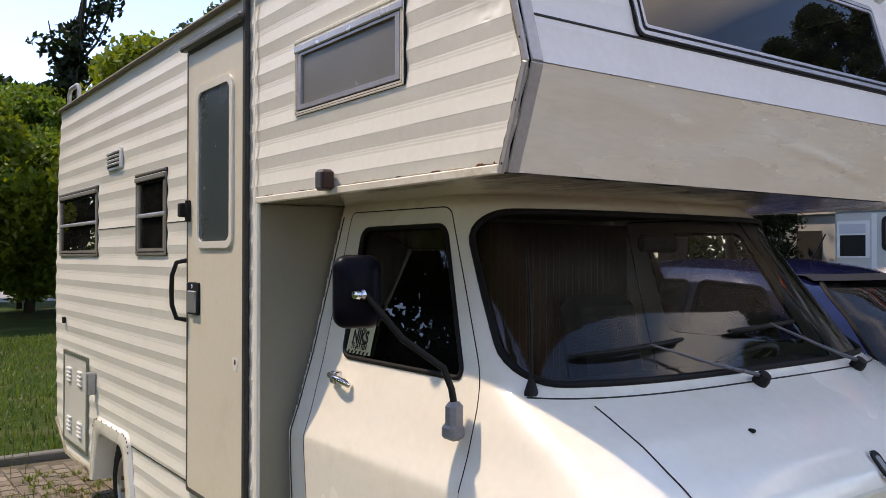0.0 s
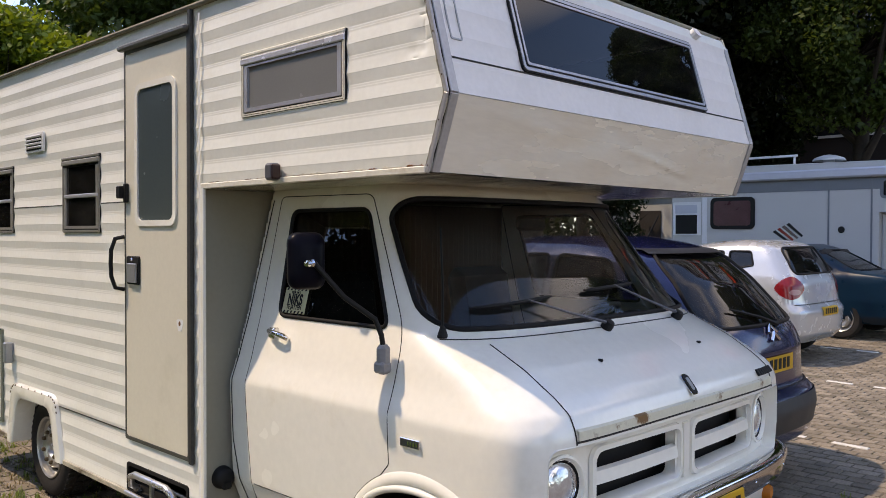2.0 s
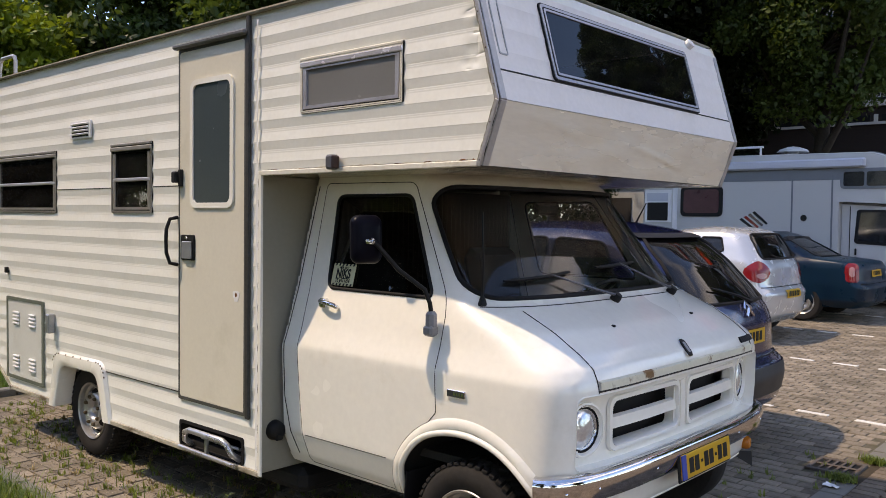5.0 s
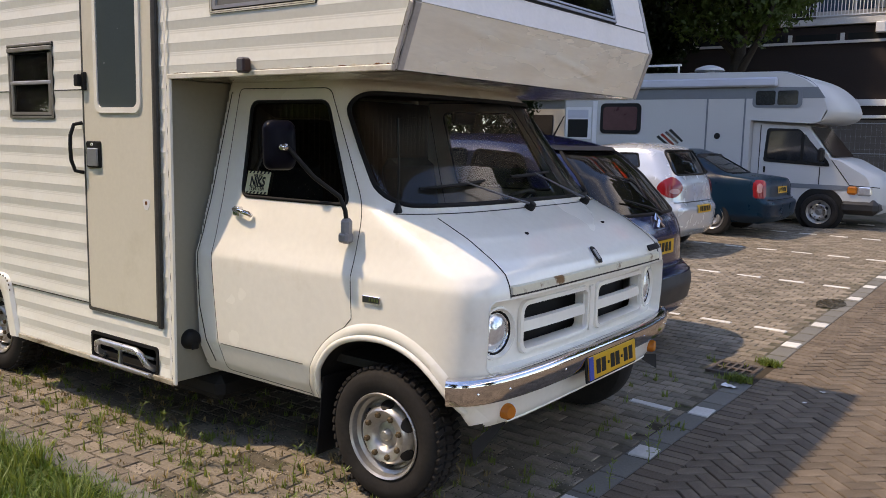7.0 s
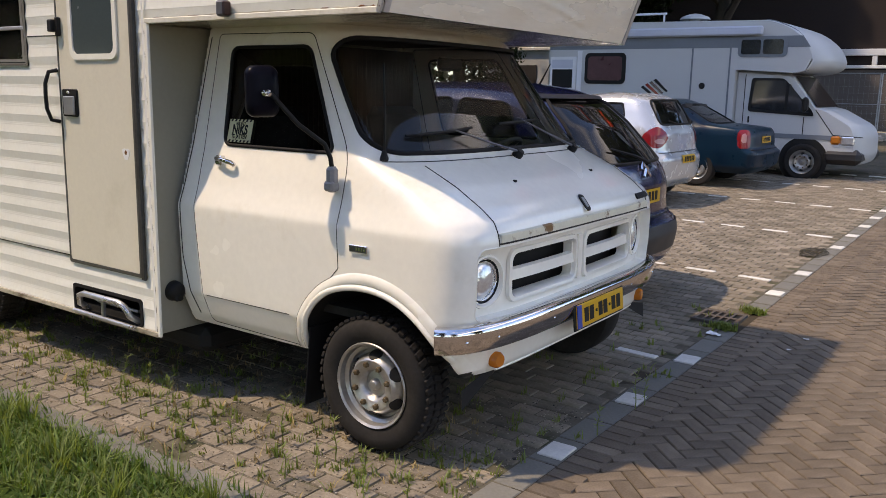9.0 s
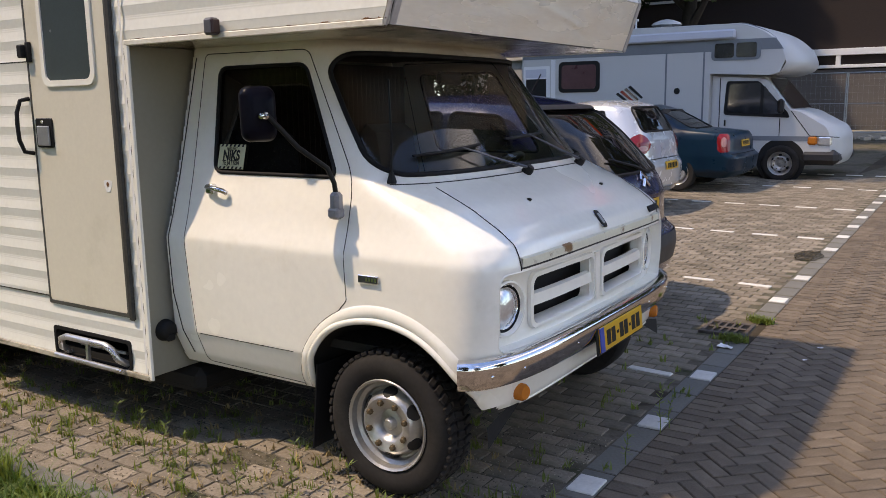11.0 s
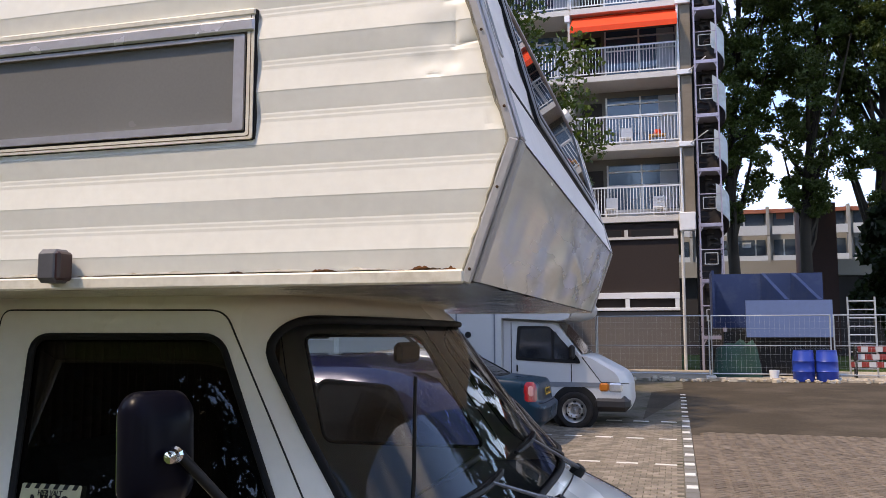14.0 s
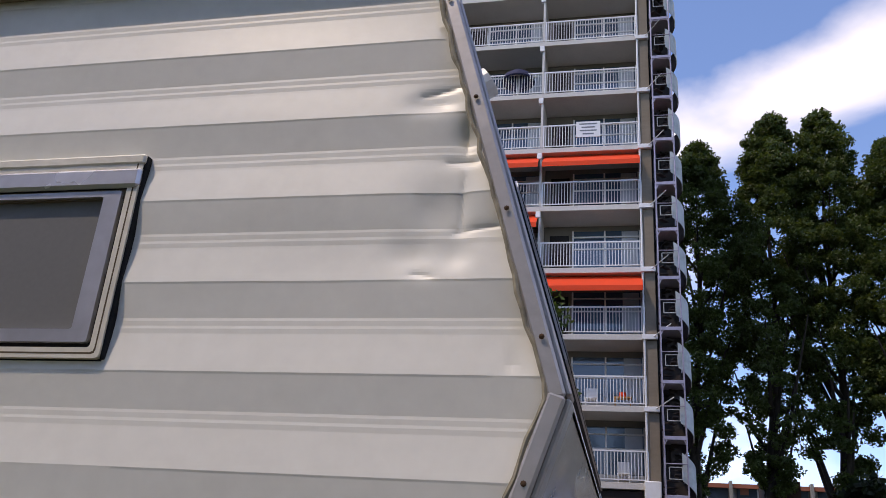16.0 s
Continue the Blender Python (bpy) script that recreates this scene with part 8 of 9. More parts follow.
for x in (5.30, 6.28):
    wd = MB()
    wd.add([(x, -0.3, 2.95), (x - 0.50, 1.9, 3.95), (x - 0.55, 1.9, 2.0), (x, -0.3, 2.0), (x + 0.12, -0.3, 2.95), (x - 0.38, 1.9, 3.95), (x - 0.43, 1.9, 2.0), (x + 0.12, -0.3, 2.0)],
           [(0, 1, 2, 3), (7, 6, 5, 4), (0, 4, 5, 1), (1, 5, 6, 2), (3, 2, 6, 7), (0, 3, 7, 4)])
    part("sloping_side", wd, M_CONTB, bi)
part("frame_stand", MB().box((5.0, 0.9, 1.2), (3.2, 1.6, 1.4)), M_INK, bi)
bar = thing("plastic_barrel", "blue plastic barrel by the fence", "barrel", (0, 0, 0), "blue barrels")
part("drum", MB().lathe([(0, 0), (0.28, 0), (0.30, 0.04), (0.31, 0.28), (0.325, 0.30), (0.31, 0.32), (0.31, 0.58), (0.325, 0.60), (0.31, 0.62), (0.29, 0.86), (0.27, 0.90), (0, 0.90)], Matrix.Identity(4), 24), M_BARREL, bar, smooth=40)
part("lid", MB().lathe([(0.28, 0.90), (0.28, 0.93), (0, 0.93)], Matrix.Identity(4), 24), M_BARREL, bar)
bar.location = (5.52, FY - 0.35, FZ)
copy_thing(bar, pose(6.17, FY - 0.35, FZ))
bk_ = thing("white_bucket", "small white bucket by the fence", "bucket", (4.7, FY - 0.3, FZ))
part("pail", MB().lathe([(0, 0), (0.12, 0), (0.15, 0.32), (0.13, 0.32), (0, 0.05)], Matrix.Identity(4), 16), M_WHITE, bk_)
lad = thing("scaffold_trestle", "grey scaffold trestle stacked beside the container", "scaffold", (7.2, 28.0, FZ))
lt = MB()
for x in (0, 0.8):
    lt.tube([(x, 0, 0), (x, 0, 2.6)], 0.03, 6)
part("upright", lt, M_FENCE, lad)
for k in range(9):
    part("rung", MB().tube([(0, 0, 0.3 + 0.27 * k), (0.8, 0, 0.3 + 0.27 * k)], 0.022, 6), M_FENCE, lad)

tp = thing("covered_pile", "building material under dark green netting behind the fence", "pile", (3.75, 27.6, FZ))
tpm = MB()
for i in range(13):
    for j in range(9):
        u, v = i / 12 * 2 - 1, j / 8 * 2 - 1
        e_ = max(0.0, 1 - u ** 6) * max(0.0, 1 - v ** 6)
        tpm.v.append((u * 0.75, v * 0.6, 1.25 * e_ ** 0.4 * (0.85 + 0.25 * noise.noise((u * 2.2, v * 2.2, 4)))))
tpm.f = [(i * 9 + j, i * 9 + 9 + j, i * 9 + 10 + j, i * 9 + 1 + j) for i in range(12) for j in range(8)]
part("netting", tpm, mat("green_netting", (0.012, 0.05, 0.035), 0.8, vary=0.3, scale=6, bump=0.01), tp, smooth=60)
M_BARRED = mat("red_barrier_paint", (0.22, 0.025, 0.02), 0.5, vary=0.15)
br_ = thing("barrier_boards", "red and white barrier boards leaning behind the fence", "barrier", (8.0, 27.6, FZ))
for k in range(3):
    bd_ = part("board", MB().box((0.12 * k, 0.1 * k, 0.45 + 0.24 * k), (1.7, 0.03, 0.17), 0.005), M_BARRED, br_)
    for q in range(4):
        part("white_stripe", MB().box((-0.65 + 0.42 * q + 0.12 * k, 0.1 * k - 0.018, 0.45 + 0.24 * k), (0.2, 0.008, 0.165)), M_FARWHITE, bd_)
for x in (-0.7, 0.7):
    part("leg", MB().box((x, 0.1, 0.55), (0.06, 0.3, 1.1), 0.01), M_INK, br_)

# low flats far behind, dark parking deck
lf = thing("low_flats", "long low flats with white balconies and red-brown panels", "apartment building")
part("block", MB().box((22, 80, 6.2), (46, 8, 12.4)), M_FARWALL, lf)
part("roof_edge", MB().box((22, 75.9, 12.45), (46.4, 0.6, 0.35)), M_REDBR, lf)
fr_rnd = random.Random(11)
M_FARGLASS = mat("far_window_glass", (0.04, 0.055, 0.075), 0.1, vary=0.3, scale=0.3, spec=0.8)
for k in range(14):
    for f in range(3):
        x, z = 0.4 + 3.2 * k, 5.2 + 2.55 * f
        part("window", MB().box((x + 1.55, 75.98, z + 1.50), (2.5, 0.08, 1.45)), M_FARGLASS, lf)
        part("mullion", MB().box((x + 1.1 + 0.9 * ((k + f) % 2), 75.92, z + 1.50), (0.12, 0.08, 1.5)), M_FARWHITE, lf)
        part("divider", MB().box((x + 3.0, 75.6, z + 1.25), (0.22, 0.9, 2.5)), M_FARWALL, lf)
        part("balcony", MB().box((x + 1.5, 75.2, z + 0.42), (2.75, 0.12, 0.72 + 0.12 * ((k * 2 + f) % 3 == 0))), M_FARWHITE, lf)
        if fr_rnd.random() < 0.3:
            part("window_blind", MB().box((x + 0.9 + fr_rnd.uniform(0, 1.2), 75.9, z + 1.8), (0.7, 0.06, fr_rnd.uniform(0.4, 0.9))), M_REDBR if fr_rnd.random() < 0.4 else M_FARWHITE, lf)
pd = thing("parking_deck", "dark open parking deck with a concrete parapet", "parking deck")
part("parapet", MB().box((22, 60, 6.3), (46, 0.4, 1.1)), M_FARWALL, pd)
part("deck_front", MB().box((22, 60.6, 2.9), (46, 0.4, 5.8)), mat("dark_deck", (0.03, 0.028, 0.03), 0.9), pd)
part("stair_head", MB().box((10.9, 58, 5.5), (2.2, 2.2, 9.6)), mat("dark_brown_tower", (0.04, 0.02, 0.018), 0.9, vary=0.2), pd)

# white cabin behind the motorhome, under the trees
cab_ = thing("site_cabin", "small white cabin with a dark doorway under the trees", "cabin", (-8.6, 18.5, zg(18.5)))
part("cabin_wall", MB().box((0, 1.0, 1.25), (2.6, 2.0, 2.5), 0.02), M_FARWHITE, cab_, "white cabin wall")
part("doorway", MB().box((0.05, -0.01, 1.05), (0.66, 0.04, 2.1)), M_DARKROOM, cab_)
part("cabin_roof", MB().box((0, 1.0, 2.54), (2.8, 2.2, 0.10), 0.02), M_CONCR, cab_)

# ---------- trees ----------
def leaf_cloud(centres, radii, per, size, seed, flat=1.0):
    """Many small two-sided leaves in loose clumps."""
    rg = np.random.default_rng(seed)
    C = np.repeat(np.array(centres, float), per, 0)
    R = np.repeat(np.array(radii, float), per)[:, None]
    n = len(C)
    d = rg.normal(size=(n, 3))
    d /= np.linalg.norm(d, axis=1)[:, None]
    P = C + d * R * (rg.random((n, 1)) ** 0.45) * np.array([1, 1, flat])
    a = rg.normal(size=(n, 3))
    a /= np.linalg.norm(a, axis=1)[:, None]
    b = np.cross(a, rg.normal(size=(n, 3)))
    b /= np.linalg.norm(b, axis=1)[:, None]
    s = size * rg.uniform(0.6, 1.3, (n, 1))
    V = np.stack([P - a * s, P + b * s * 0.55, P + a * s, P - b * s * 0.55], 1).reshape(-1, 3)
    mb = MB()
    mb.v = [tuple(v) for v in V.tolist()]
    mb.f = [(4 * i, 4 * i + 1, 4 * i + 2, 4 * i + 3) for i in range(n)]
    return mb


def tree(base, height, crown_low, radius, label, leaf, seed, clumps=90, per=130, size=0.24, shape=1.0, trunk=0.22, forks=5, small=False, lean_x=None, extra=()):
    rg = random.Random(seed)
    t = thing("tree", label, "tree", base)
    tm = MB()
    lean = Vector((rg.uniform(-0.04, 0.04), rg.uniform(-0.04, 0.04), 1))
    if lean_x is not None:
        lean.x = lean_x
    pts = [lean * (height * 0.82 * i / 8) + Vector((0.25 * math.sin(i * 1.1 + seed), 0.2 * math.cos(i * 0.8 + seed), 0)) * (i > 0) for i in range(9)]
    tm.tube(pts, [trunk * (1.25 if i == 0 else 1 - i / 9.5) for i in range(9)], 9)
    cs, rs = [], []
    mid_ = (height + crown_low) / 2
    half = (height - crown_low) / 2
    tips = []
    for k in range(forks * 3):
        z0 = crown_low * 0.7 + (height * 0.72 - crown_low * 0.7) * k / (forks * 3 - 1)
        a = rg.uniform(0, 2 * math.pi) + k * 2.4
        zt = min(height * 0.95, z0 + rg.uniform(0.12, 0.3) * height)
        q = (zt - mid_) / half
        rr = radius * max(0.15, 1 - abs(q) ** 2.2) * rg.uniform(0.5, 0.85)
        i = min(7, int(z0 / (height * 0.82) * 8))
        p0 = pts[i].lerp(pts[i + 1], 0.5)
        p0.z = z0
        p2 = Vector((p0.x + rr * math.cos(a), p0.y + rr * math.sin(a), zt))
        p1 = p0.lerp(p2, 0.5) + Vector((0, 0, -0.04 * height * rg.random()))
        th = trunk * (0.5 - 0.3 * k / (forks * 3))
        tm.tube([p0, p1, p2], [th, th * 0.6, th * 0.2], 6)
        tips.append(p2)
    for ex, ey, ez, er in extra:
        p0 = pts[4]
        p2 = Vector((ex, ey, ez))
        tm.tube([p0, p0.lerp(p2, 0.5) + Vector((0, 0, 0.5)), p2], [0.07, 0.045, 0.015], 6)
    part("trunk", tm, M_BARK, t, smooth=60)
    while len(cs) < clumps:
        z = crown_low + (height - crown_low) * rg.random() ** (0.7 if small else 1.0)
        q = (z - mid_) / half
        lim = radius * max(0.0, 1 - abs(q) ** (2.0 + shape)) ** (0.5) * (0.75 + 0.35 * noise.noise((z * 0.5, seed, 1)))
        if small and q > 0:
            lim = radius * 1.08 * (1 - q) ** 0.55 * (0.98 + 0.35 * noise.noise((z * 0.9, seed, 1)))
        a = rg.uniform(0, 2 * math.pi)
        lim *= 0.8 + 0.4 * noise.noise((math.cos(a) * 1.5, math.sin(a) * 1.5, z * 0.35 + seed))
        r = lim * math.sqrt(rg.uniform(0.12, 1.0))
        cs.append((r * math.cos(a) + lean.x * z * small, r * math.sin(a), z))
        rs.append(rg.uniform(0.06, 0.13) * radius + 0.15 if small else rg.uniform(0.09, 0.2) * radius + 0.25)
    for ex, ey, ez, er in extra:
        cs.append((ex, ey, ez))
        rs.append(er)
    part("crown", leaf_cloud(cs, rs, per, size, seed, 0.75), leaf, t)
    return t


POP = "tall poplar with a loose dark green crown"
for x, y, h, sd, ln, rd in ((5.0, 50, 30.3, 1, 0.04, 4.3), (8.9, 49.6, 32.0, 2, 0.065, 4.2), (12.9, 50, 32.3, 3, 0.035, 4.3), (16.6, 48, 29.0, 4, 0.02, 4.3), (20.8, 50, 30.0, 5, 0.0, 4.5)):
    tree((x, y, 0.4), h, 8.0, rd, POP, M_POPLAR, sd, 480, 160, 0.115, 1.0, 0.40, 7, small=True, lean_x=ln)
tree((11.6, 40, 0.4), 7.5, 1.2, 2.2, "dark shrubby tree before the parking deck", M_LEAFD, 6, 50, 120, 0.22, 1.0, 0.14)
DK = "broad dark green tree overhanging the parked cars"
tree((-4.9, 23.3, 0.35), 15.5, 4.8, 4.5, DK, M_LEAF, 11, 170, 420, 0.09, 1.0, 0.28, extra=((4.3, 0, 7.2, 0.9), (3.8, 0.2, 6.0, 0.7), (3.6, -0.2, 8.4, 1.1), (3.9, 0, 9.8, 1.1), (3.0, 0.2, 7.0, 1.0)))
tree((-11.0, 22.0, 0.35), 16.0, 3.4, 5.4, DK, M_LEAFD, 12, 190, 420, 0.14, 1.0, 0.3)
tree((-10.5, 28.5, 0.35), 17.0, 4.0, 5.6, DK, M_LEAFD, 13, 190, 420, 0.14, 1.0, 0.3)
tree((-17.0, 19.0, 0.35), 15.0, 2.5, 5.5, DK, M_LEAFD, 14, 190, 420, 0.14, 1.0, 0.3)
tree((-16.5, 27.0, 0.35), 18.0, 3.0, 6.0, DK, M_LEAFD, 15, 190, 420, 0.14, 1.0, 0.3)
# added tree, crown out of view: its shadow keeps the motorhome shaded
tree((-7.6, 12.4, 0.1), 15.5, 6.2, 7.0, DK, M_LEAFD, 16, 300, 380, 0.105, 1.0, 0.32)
tree((-8.9, 17.2, 0.25), 3.2, 0.8, 1.1, "small dark bush before the white cabin", M_LEAFD, 41, 30, 160, 0.07, 1.0, 0.05)
GN = "leafy green tree on the lawn behind the camper"
tree((-15.0, 12.5, 0.1), 12.0, 2.0, 4.4, GN, M_LEAF, 21, 160, 380, 0.12, 1.0, 0.25)
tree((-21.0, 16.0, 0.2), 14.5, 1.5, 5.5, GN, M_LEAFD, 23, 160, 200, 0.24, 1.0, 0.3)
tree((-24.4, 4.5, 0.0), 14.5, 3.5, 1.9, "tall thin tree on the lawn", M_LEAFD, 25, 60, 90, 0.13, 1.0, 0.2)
tree((-19.0, 5.6, 0.0), 7.0, 1.8, 3.2, GN, M_LEAFY, 22, 120, 420, 0.105, 1.0, 0.2)
tree((-21.0, 0.8, 0.0), 6.0, 2.0, 3.0, GN, M_LEAFY, 24, 110, 420, 0.105, 1.0, 0.16)
tree((-27.0, -2.5, 0.0), 7.0, 2.3, 3.4, GN, M_LEAFY, 26, 110, 360, 0.14, 1.0, 0.2)
tree((-24.5, 3.4, 0.0), 6.4, 0.9, 3.3, GN, M_LEAFM, 51, 150, 420, 0.10, 1.0, 0.14)
tree((-27.0, 7.0, 0.0), 7.4, 1.2, 3.6, GN, M_LEAFM, 52, 150, 420, 0.11, 1.0, 0.16)
tree((-20.5, 9.6, 0.1), 10.5, 1.8, 4.2, GN, M_LEAF, 40, 130, 380, 0.12, 1.0, 0.22)
# two unseen trees added to keep bright sky out of the side-window reflections
tree((-22.0, -6.5, 0.0), 8.5, 0.4, 3.6, GN, M_LEAFD, 61, 110, 260, 0.16, 1.0, 0.2)
tree((-27.0, -11.0, 0.0), 9.0, 0.4, 4.0, GN, M_LEAFD, 62, 110, 260, 0.16, 1.0, 0.2)
tree((-33.0, 3.0, 0.0), 8.0, 2.0, 4.4, GN, M_LEAFD, 27, 120, 190, 0.26, 1.0, 0.25)
tree((-30.0, -9.5, 0.0), 7.5, 2.4, 3.6, GN, M_LEAF, 29, 110, 180, 0.25, 1.0, 0.25)
tree((-44.0, -6.0, 0.0), 11.0, 2.0, 6.5, GN, M_LEAFD, 28, 130, 180, 0.4, 1.0, 0.3)
tree((-46.0, -20.0, 0.0), 11.0, 2.0, 6.5, GN, M_LEAF, 30, 130, 180, 0.4, 1.0, 0.3)
RF = "street tree across the road"
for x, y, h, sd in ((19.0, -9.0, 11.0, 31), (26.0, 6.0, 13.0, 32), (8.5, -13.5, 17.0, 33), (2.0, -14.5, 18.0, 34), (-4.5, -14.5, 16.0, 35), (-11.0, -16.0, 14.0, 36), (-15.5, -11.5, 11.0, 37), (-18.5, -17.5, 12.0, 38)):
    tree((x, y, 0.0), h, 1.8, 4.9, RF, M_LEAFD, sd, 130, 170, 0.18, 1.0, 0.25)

M_PATH = mat("pale_far_path", (0.30, 0.285, 0.265), 0.9, vary=0.12, scale=0.6, fine=8)
for x0, x1 in ((-42.0, -31.0), (-75.0, -58.0)):
    tagged(part("far_path", MB().box(((x0 + x1) / 2, -4, 0.03), (x1 - x0, 60, 0.06)), M_PATH), "pale paved path across the lawn", "path", kind="structure")
bo_ = thing("bollard", "dark wooden post beside the path", "post", (-26.5, 3.45, 0.0))
part("post", MB().box((0, 0, 0.45), (0.17, 0.17, 0.9), 0.02), M_BARK, bo_)

# a far hedge closes the lawn
hr = random.Random(77)
hc = [(-82 + hr.uniform(-4, 4), -50 + 90 * i / 150, hr.uniform(0.3, 7.5)) for i in range(150)]
tagged(part("far_hedge", leaf_cloud(hc, [hr.uniform(1.6, 2.8) for _ in hc], 110, 0.34, 78), M_LEAF), "tall hedge and shrubs far beyond the lawn", "hedge", kind="stuff")
hc = [(-58 + 52 * i / 110, 47 + hr.uniform(-3, 3), hr.uniform(0.3, 6.0)) for i in range(110)]
tagged(part("far_hedge", leaf_cloud(hc, [hr.uniform(1.1, 2.0) for _ in hc], 100, 0.34, 79), M_LEAFD), "dark hedge and shrubs behind the parked motorhome", "hedge", kind="stuff")

# ---------- grass and weeds ----------
def blades(spots, seed, hmin, hmax, width=0.006, lean=0.5, per=1):
    """Bent blades at the spots (x, y, z)."""
    rg = np.random.default_rng(seed)
    P = np.repeat(np.array(spots, float), per, 0)
    n = len(P)
    P[:, :2] += rg.normal(0, 0.012, (n, 2)) * (per > 1)
    a = rg.uniform(0, 2 * np.pi, n)
    h = rg.uniform(hmin, hmax, n)
    d = np.stack([np.cos(a), np.sin(a), np.zeros(n)], -1)
    s = np.stack([-np.sin(a), np.cos(a), np.zeros(n)], -1) * (width * rg.uniform(0.6, 1.4, n))[:, None]
    l = (lean * rg.random(n) * h)[:, None]
    up = np.array([0, 0, 1.0])
    m = P + d * l * 0.35 + up * (h * 0.6)[:, None]
    t = P + d * l + up * h[:, None]
    V = np.stack([P - s, P + s, m + s * 0.7, m - s * 0.7, t], 1).reshape(-1, 3)
    mb = MB()
    mb.v = [tuple(v) for v in V.tolist()]
    for i in range(n):
        o = 5 * i
        mb.f += [(o, o + 1, o + 2, o + 3), (o + 3, o + 2, o + 4)]
    return mb


gr_ = np.random.default_rng(7)


sp = []
while len(sp) < 42000:
    x, y = gr_.uniform(-4.5, 1.5), -0.50 - 2.1 * gr_.random() ** 1.6
    edge_ = 1.35 + 0.55 * (y + 0.55) + 0.12 * noise.noise((x * 3, y * 3, 0))
    if x < edge_ and noise.noise((x * 1.2, y * 1.2, 9)) > -0.75 and (y < -0.60 or gr_.random() < 0.12):
        sp.append((x, y, -0.02))
tagged(part("grass", blades(sp, 1, 0.025, 0.12, 0.004, 1.1), M_GRASS), "rough green lawn grass by the kerb", "grass", kind="stuff")
sp = [(gr_.uniform(-16, -4.7), gr_.uniform(-7, 5), 0.0) for _ in range(26000)]
sp += [(gr_.uniform(-12, -4.4), gr_.uniform(-6, -0.6), 0.0) for _ in range(16000)]
tagged(part("far_grass", blades(sp, 2, 0.04, 0.16, 0.010, 0.8), M_GRASS), "long grass behind the camper", "grass", kind="stuff")
# broad-leaved clumps in the lawn
rs_ = [(gr_.uniform(-3.5, 1.15), -0.64 - 1.3 * gr_.random() ** 1.5, -0.01) for _ in range(800)]
tagged(part("broad_leaves", blades(rs_, 6, 0.02, 0.07, 0.013, 2.6, per=12), M_WEED), "broad-leaved weeds in the lawn", "weeds", kind="stuff")
tf_ = [(gr_.uniform(-3.8, 1.2), -0.62 - 1.2 * gr_.random() ** 1.4, -0.01) for _ in range(170)]
tagged(part("tall_grass", blades(tf_, 16, 0.08, 0.21, 0.004, 1.0, per=16), M_WEED), "taller pale grass tufts along the kerb", "grass", kind="stuff")
# weeds in the joints beside the camper
clump = []
for _ in range(540):
    x, y = gr_.uniform(-4.2, 1.9), gr_.uniform(-0.45, 0.9)
    if gr_.random() < 0.35:
        y = gr_.uniform(-0.2, 0.25)
    clump.append((x, y, -0.005))
for _ in range(60):
    clump.append((gr_.uniform(1.0, 2.1), gr_.uniform(-0.2, 3.9), 0.0))
clump += [(2.0 + gr_.normal(0, 0.045), 3.80 + gr_.normal(0, 0.025), zg(3.8)) for _ in range(45)] + [(1.95 + gr_.normal(0, 0.05), 3.25 + gr_.normal(0, 0.025), zg(3.3)) for _ in range(55)]
tagged(part("joint_weeds", blades(clump, 3, 0.01, 0.06, 0.004, 1.2, per=9), M_WEED), "small weeds growing in the paving joints", "weeds", kind="stuff")
dry = [(gr_.uniform(-3.5, 1.8), gr_.uniform(-0.45, 0.8), -0.005) for _ in range(220)]
tagged(part("dry_grass", blades(dry, 4, 0.01, 0.05, 0.004, 1.6, per=7), M_STRAW), "dry straw-coloured weeds between the setts", "weeds", kind="stuff")


def tall_weed(x, y, h, seed):
    rg = random.Random(seed)
    w = thing("weed", "tall thin weed beside the camper", "weed", (x, y, zg(y) - 0.01), "tall weeds")
    st = MB()
    pts = [Vector((0.05 * h * math.sin(i * 1.3 + seed) * i / 5, 0.05 * h * math.cos(i + seed) * i / 5, h * i / 5)) for i in range(6)]
    st.tube(pts, [0.003, 0.0028, 0.0025, 0.002, 0.0015, 0.001], 5)
    part("stem", st, M_WEED, w)
    lv = MB()
    for k in range(26):
        p = pts[1 + k % 5].lerp(pts[min(5, 2 + k % 5)], rg.random())
        a = rg.uniform(0, 6.28)
        d = Vector((math.cos(a), math.sin(a), rg.uniform(0.1, 0.7)))
        s = d.cross(Vector((0, 0, 1))).normalized() * 0.004
        l = rg.uniform(0.015, 0.045)
        lv.add([p, p + d * l * 0.5 + s, p + d * l, p + d * l * 0.5 - s], [(0, 1, 2, 3)])
    part("leaves", lv, M_WEED, w)


for i, (x, y, h) in enumerate(((0.05, -0.12, 0.22), (-0.10, -0.16, 0.25), (0.22, -0.14, 0.20), (0.33, -0.10, 0.17), (-0.5, -0.2, 0.16), (-0.95, -0.15, 0.2), (-1.35, -0.12, 0.15), (0.75, -0.18, 0.17), (0.95, -0.05, 0.24),
                               (1.45, -0.05, 0.12), (-1.9, -0.18, 0.16), (-0.25, -0.3, 0.12), (0.55, -0.3, 0.1), (2.06, 1.42, 0.22), (2.08, 1.5, 0.17), (2.05, 0.98, 0.14), (1.72, -0.1, 0.1), (1.2, -0.28, 0.16), (1.25, -0.02, 0.2),
                               (-2.5, -0.2, 0.2), (-2.9, -0.15, 0.24), (-3.4, -0.2, 0.18), (-4.0, -0.25, 0.45), (-4.2, -0.12, 0.6), (-4.35, -0.3, 0.5), (-4.5, -0.05, 0.65), (-4.1, -0.4, 0.4), (-4.6, -0.2, 0.55))):
    tall_weed(x, y, h, i)
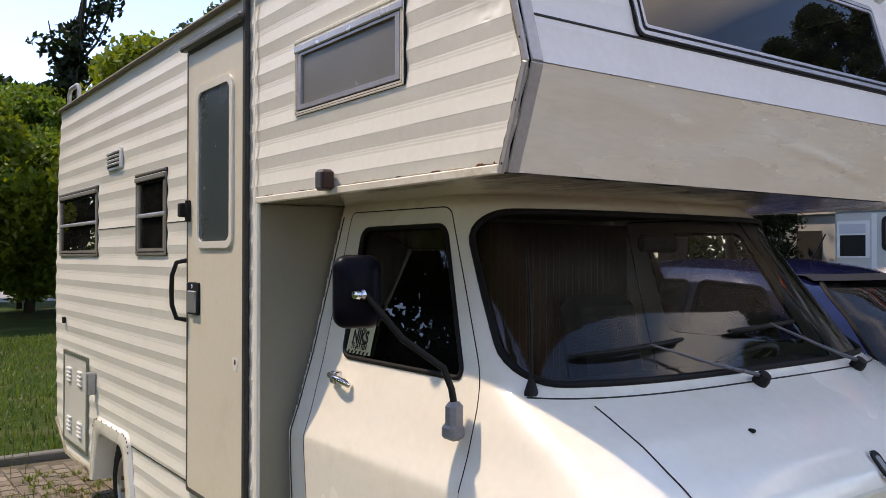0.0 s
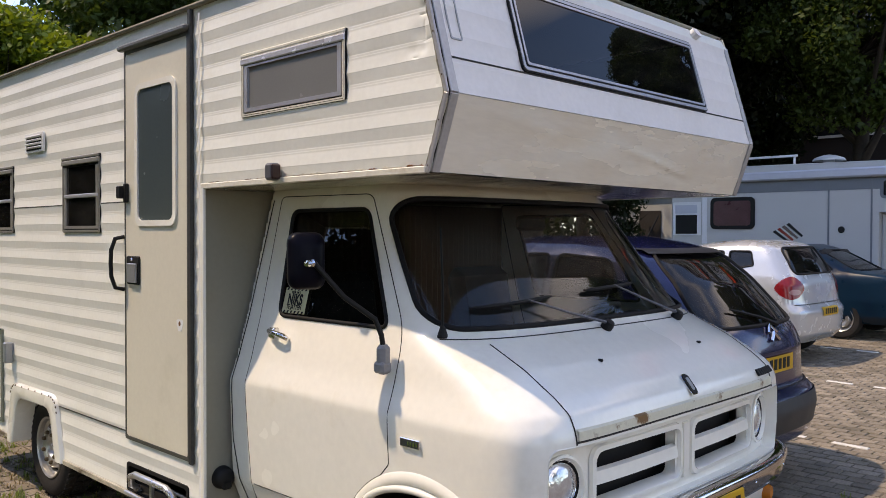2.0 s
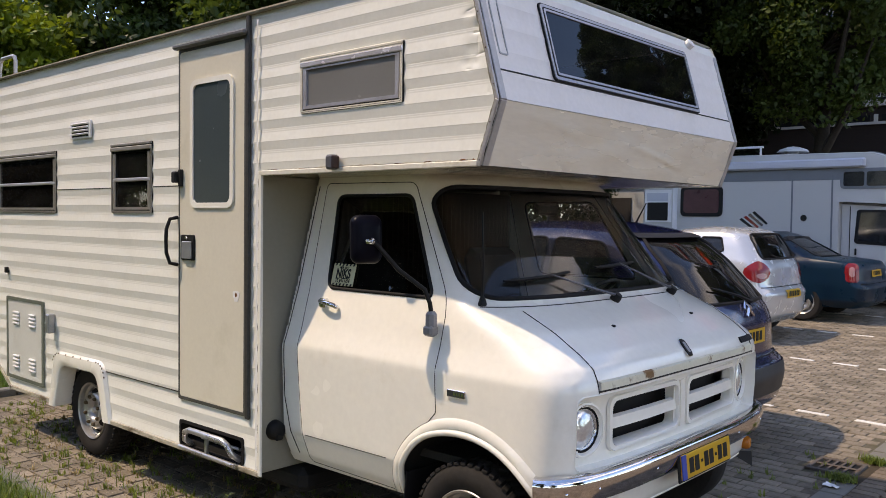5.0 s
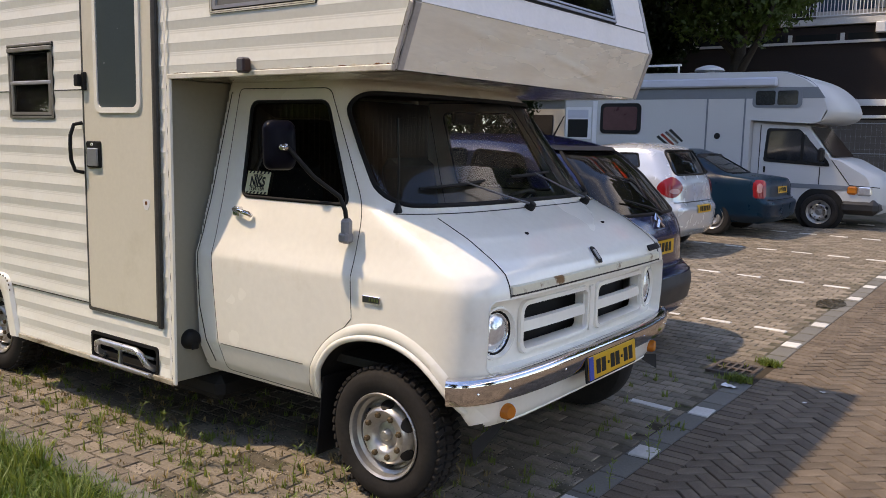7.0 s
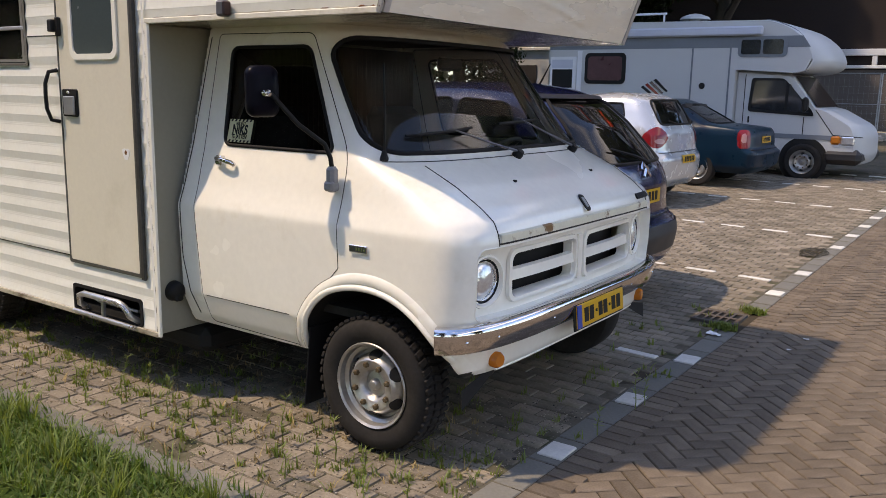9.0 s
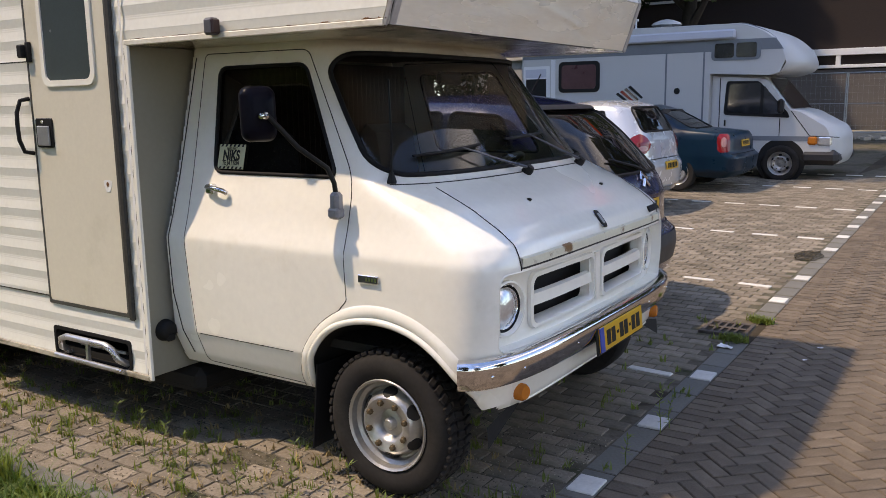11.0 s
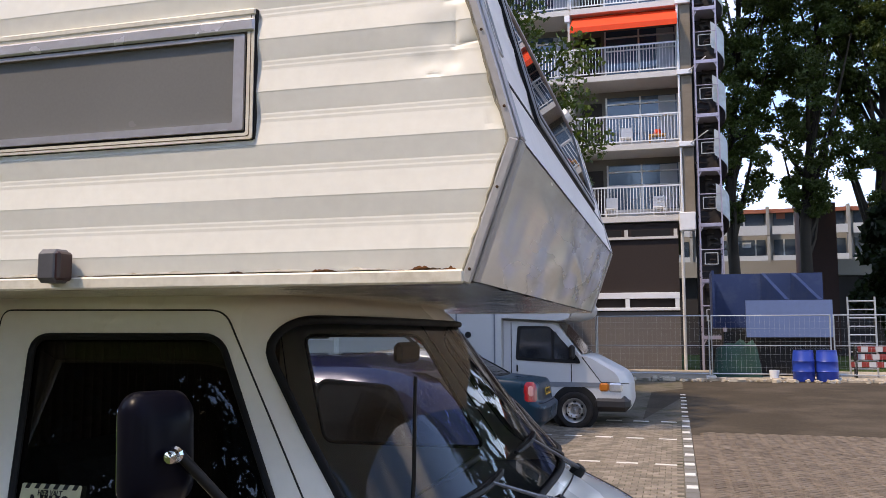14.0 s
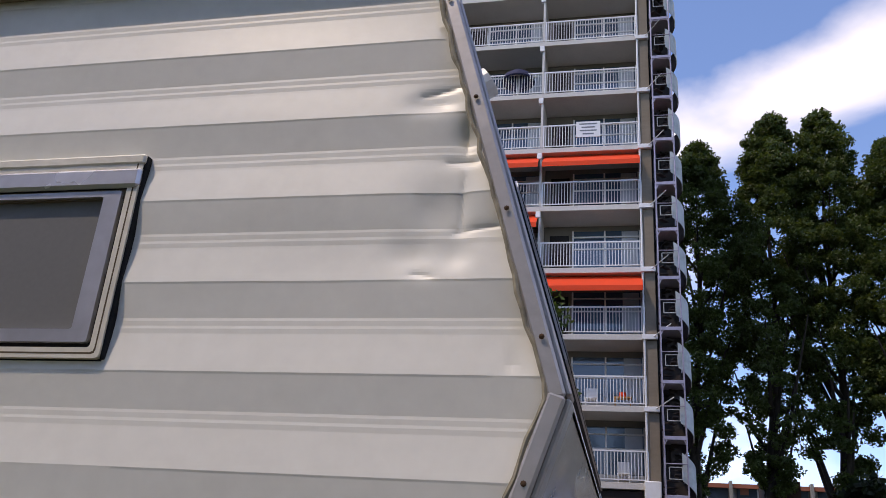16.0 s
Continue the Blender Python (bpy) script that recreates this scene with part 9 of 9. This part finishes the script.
# leaf litter and grit
lt_ = MB()
for _ in range(17000):
    x, y = gr_.uniform(-4, 1.9), gr_.uniform(-0.47, 1.2)
    s = gr_.uniform(0.002, 0.008) if gr_.random() < 0.97 else gr_.uniform(0.008, 0.018)
    lt_.box((x, y, -0.001 + s * 0.1), (s, s * gr_.uniform(0.35, 1.1), 0.0015 + s * 0.12), 0, pose(0, 0, 0, gr_.uniform(-20, 20), gr_.uniform(-20, 20), gr_.uniform(0, 180)))
tagged(part("grit", lt_, mat("grit", (0.22, 0.185, 0.14), 0.9, vary=0.3, island=0.9)), "loose grit and litter on the setts", "grit", kind="stuff")

# paper scraps
for x, y, w_, tn in ((2.49, 3.33, 0.035, 20), (1.945, 3.07, 0.10, -12), (2.45, 3.02, 0.03, 55)):
    sc_ = MB()
    for i in range(5):
        for j in range(4):
            sc_.v.append((w_ * (i / 4 - 0.5), w_ * 0.6 * (j / 3 - 0.5), 0.005 + 0.14 * w_ * noise.noise((i * 0.9 + x * 7, j * 0.9, y))))
    sc_.f = [(i * 4 + j, i * 4 + 4 + j, i * 4 + 5 + j, i * 4 + 1 + j) for i in range(4) for j in range(3)]
    so_ = part("paper_scrap", sc_, M_WHITEP)
    tagged(so_, "small crumpled white paper scrap on the paving", "litter", "paper scraps")
    so_.matrix_world = pose(x, y, zg(y) + 0.004, 0, 0, tn)

# ---------- paving pieces ----------
def slab_mesh(l, w, h, b):
    mb = MB()
    x0, y0 = l / 2, w / 2
    mb.v = [(-x0, -y0, -h), (x0, -y0, -h), (x0, y0, -h), (-x0, y0, -h), (-x0, -y0, -b), (x0, -y0, -b), (x0, y0, -b), (-x0, y0, -b),
            (-x0 + b, -y0 + b, 0), (x0 - b, -y0 + b, 0), (x0 - b, y0 - b, 0), (-x0 + b, y0 - b, 0)]
    mb.f = [(0, 1, 5, 4), (1, 2, 6, 5), (2, 3, 7, 6), (3, 0, 4, 7), (4, 5, 9, 8), (5, 6, 10, 9), (6, 7, 11, 10), (7, 4, 8, 11), (8, 9, 10, 11)]
    return mb


pav = random.Random(21)
road_ob = bpy.data.objects["road"]
park_ob = bpy.data.objects["parking_pavement"]
BR = slab_mesh(0.1675, 0.0805, 0.03, 0.0045)
ST = slab_mesh(0.1425, 0.1085, 0.03, 0.005)
brick_me = None
sett_me = None


def lay(kind, x, y, turn, near_, joined):
    """One brick or sett: a part of its own where the camera passes near, else joined."""
    global brick_me, sett_me
    m = pose(x, y, zg(y) + (pav.uniform(-0.002, 0.0015) if kind == "brick" else pav.uniform(-0.004, 0.001)), pav.uniform(-0.45, 0.45), pav.uniform(-0.45, 0.45), turn + pav.uniform(-1.0, 1.0))
    src = BR if kind == "brick" else ST
    if near_:
        me = brick_me if kind == "brick" else sett_me
        if me is None:
            o = part(kind, src, M_BRICK if kind == "brick" else M_SETT, road_ob if kind == "brick" else park_ob)
            if kind == "brick":
                brick_me = o.data
            else:
                sett_me = o.data
        else:
            o = new(kind, me)
            o.parent = road_ob if kind == "brick" else park_ob
        o.matrix_world = m
    else:
        joined.add([m @ Vector((p[0], p[1], p[2] * (2.6 if k < 4 else 1))) for k, p in enumerate(src.v[4:])], [(0, 1, 5, 4), (1, 2, 6, 5), (2, 3, 7, 6), (3, 0, 4, 7), (4, 5, 6, 7)])


far_b = MB()
c45 = math.sqrt(0.5)
PB = 0.087
for i in range(-190, 230):
    for j in range(-230, 190):
        k = (i - j) % 4
        if k == 0:
            u, v, tr_ = i * PB + PB, j * PB + PB / 2, 0
        elif k == 3:
            u, v, tr_ = i * PB + PB / 2, j * PB + PB, 90
        else:
            continue
        x, y = 2.0 + c45 * (u - v), c45 * (u + v)
        if not ((2.27 < x < 8.6 or (1.27 < x < 2.2 and y < -0.5)) and -6.0 < y < 13.5):
            continue
        lay("brick", x, y, tr_ + 45, 2.17 < x < 3.32 and 0.3 < y < 3.9, far_b)
for i in range(185):
    y = -3.0 + PB * i
    lay("brick", 2.145, y, 0, False, far_b)
part("bricks_joined", far_b, M_BRICKJ, road_ob, kind="stuff")
far_s = MB()
row = 0
y = -0.42
while y < 14.5:
    x = 1.825 - (0.074 if row % 2 else 0.0)
    while x > -4.4:
        sink = noise.noise((x * 0.8, y * 0.8, 7))
        if abs(x - 1.835) < 0.225 and abs(y - 3.53) < 0.22:
            x -= 0.148
            continue
        if y < 0.9 and sink < -0.42 + 0.1 * noise.noise((x * 4, y * 4, 2)):
            x -= 0.148
            continue
        if y < 6 or x > -2.2:
            lay("sett", x, y, 0, 0.15 < x and 0.45 < y < 3.5, far_s)
        x -= 0.148
    y += 0.114
    row += 1
part("setts_joined", far_s, M_SETTJ, park_ob, kind="stuff")
ks = slab_mesh(0.15, 0.29, 0.03, 0.005)
kt = None
for i in range(52):
    y = 0.1 + 0.3 * i
    if abs(y - 3.56) < 0.3:
        continue
    m = pose(1.98, y, zg(y) - 0.004, 0, 0, pav.uniform(-0.6, 0.6))
    if kt is None:
        kt = part("edge_tile", ks, M_KERB, park_ob)
        kt.matrix_world = m
    else:
        o = new("edge_tile", kt.data)
        o.parent = park_ob
        o.matrix_world = m
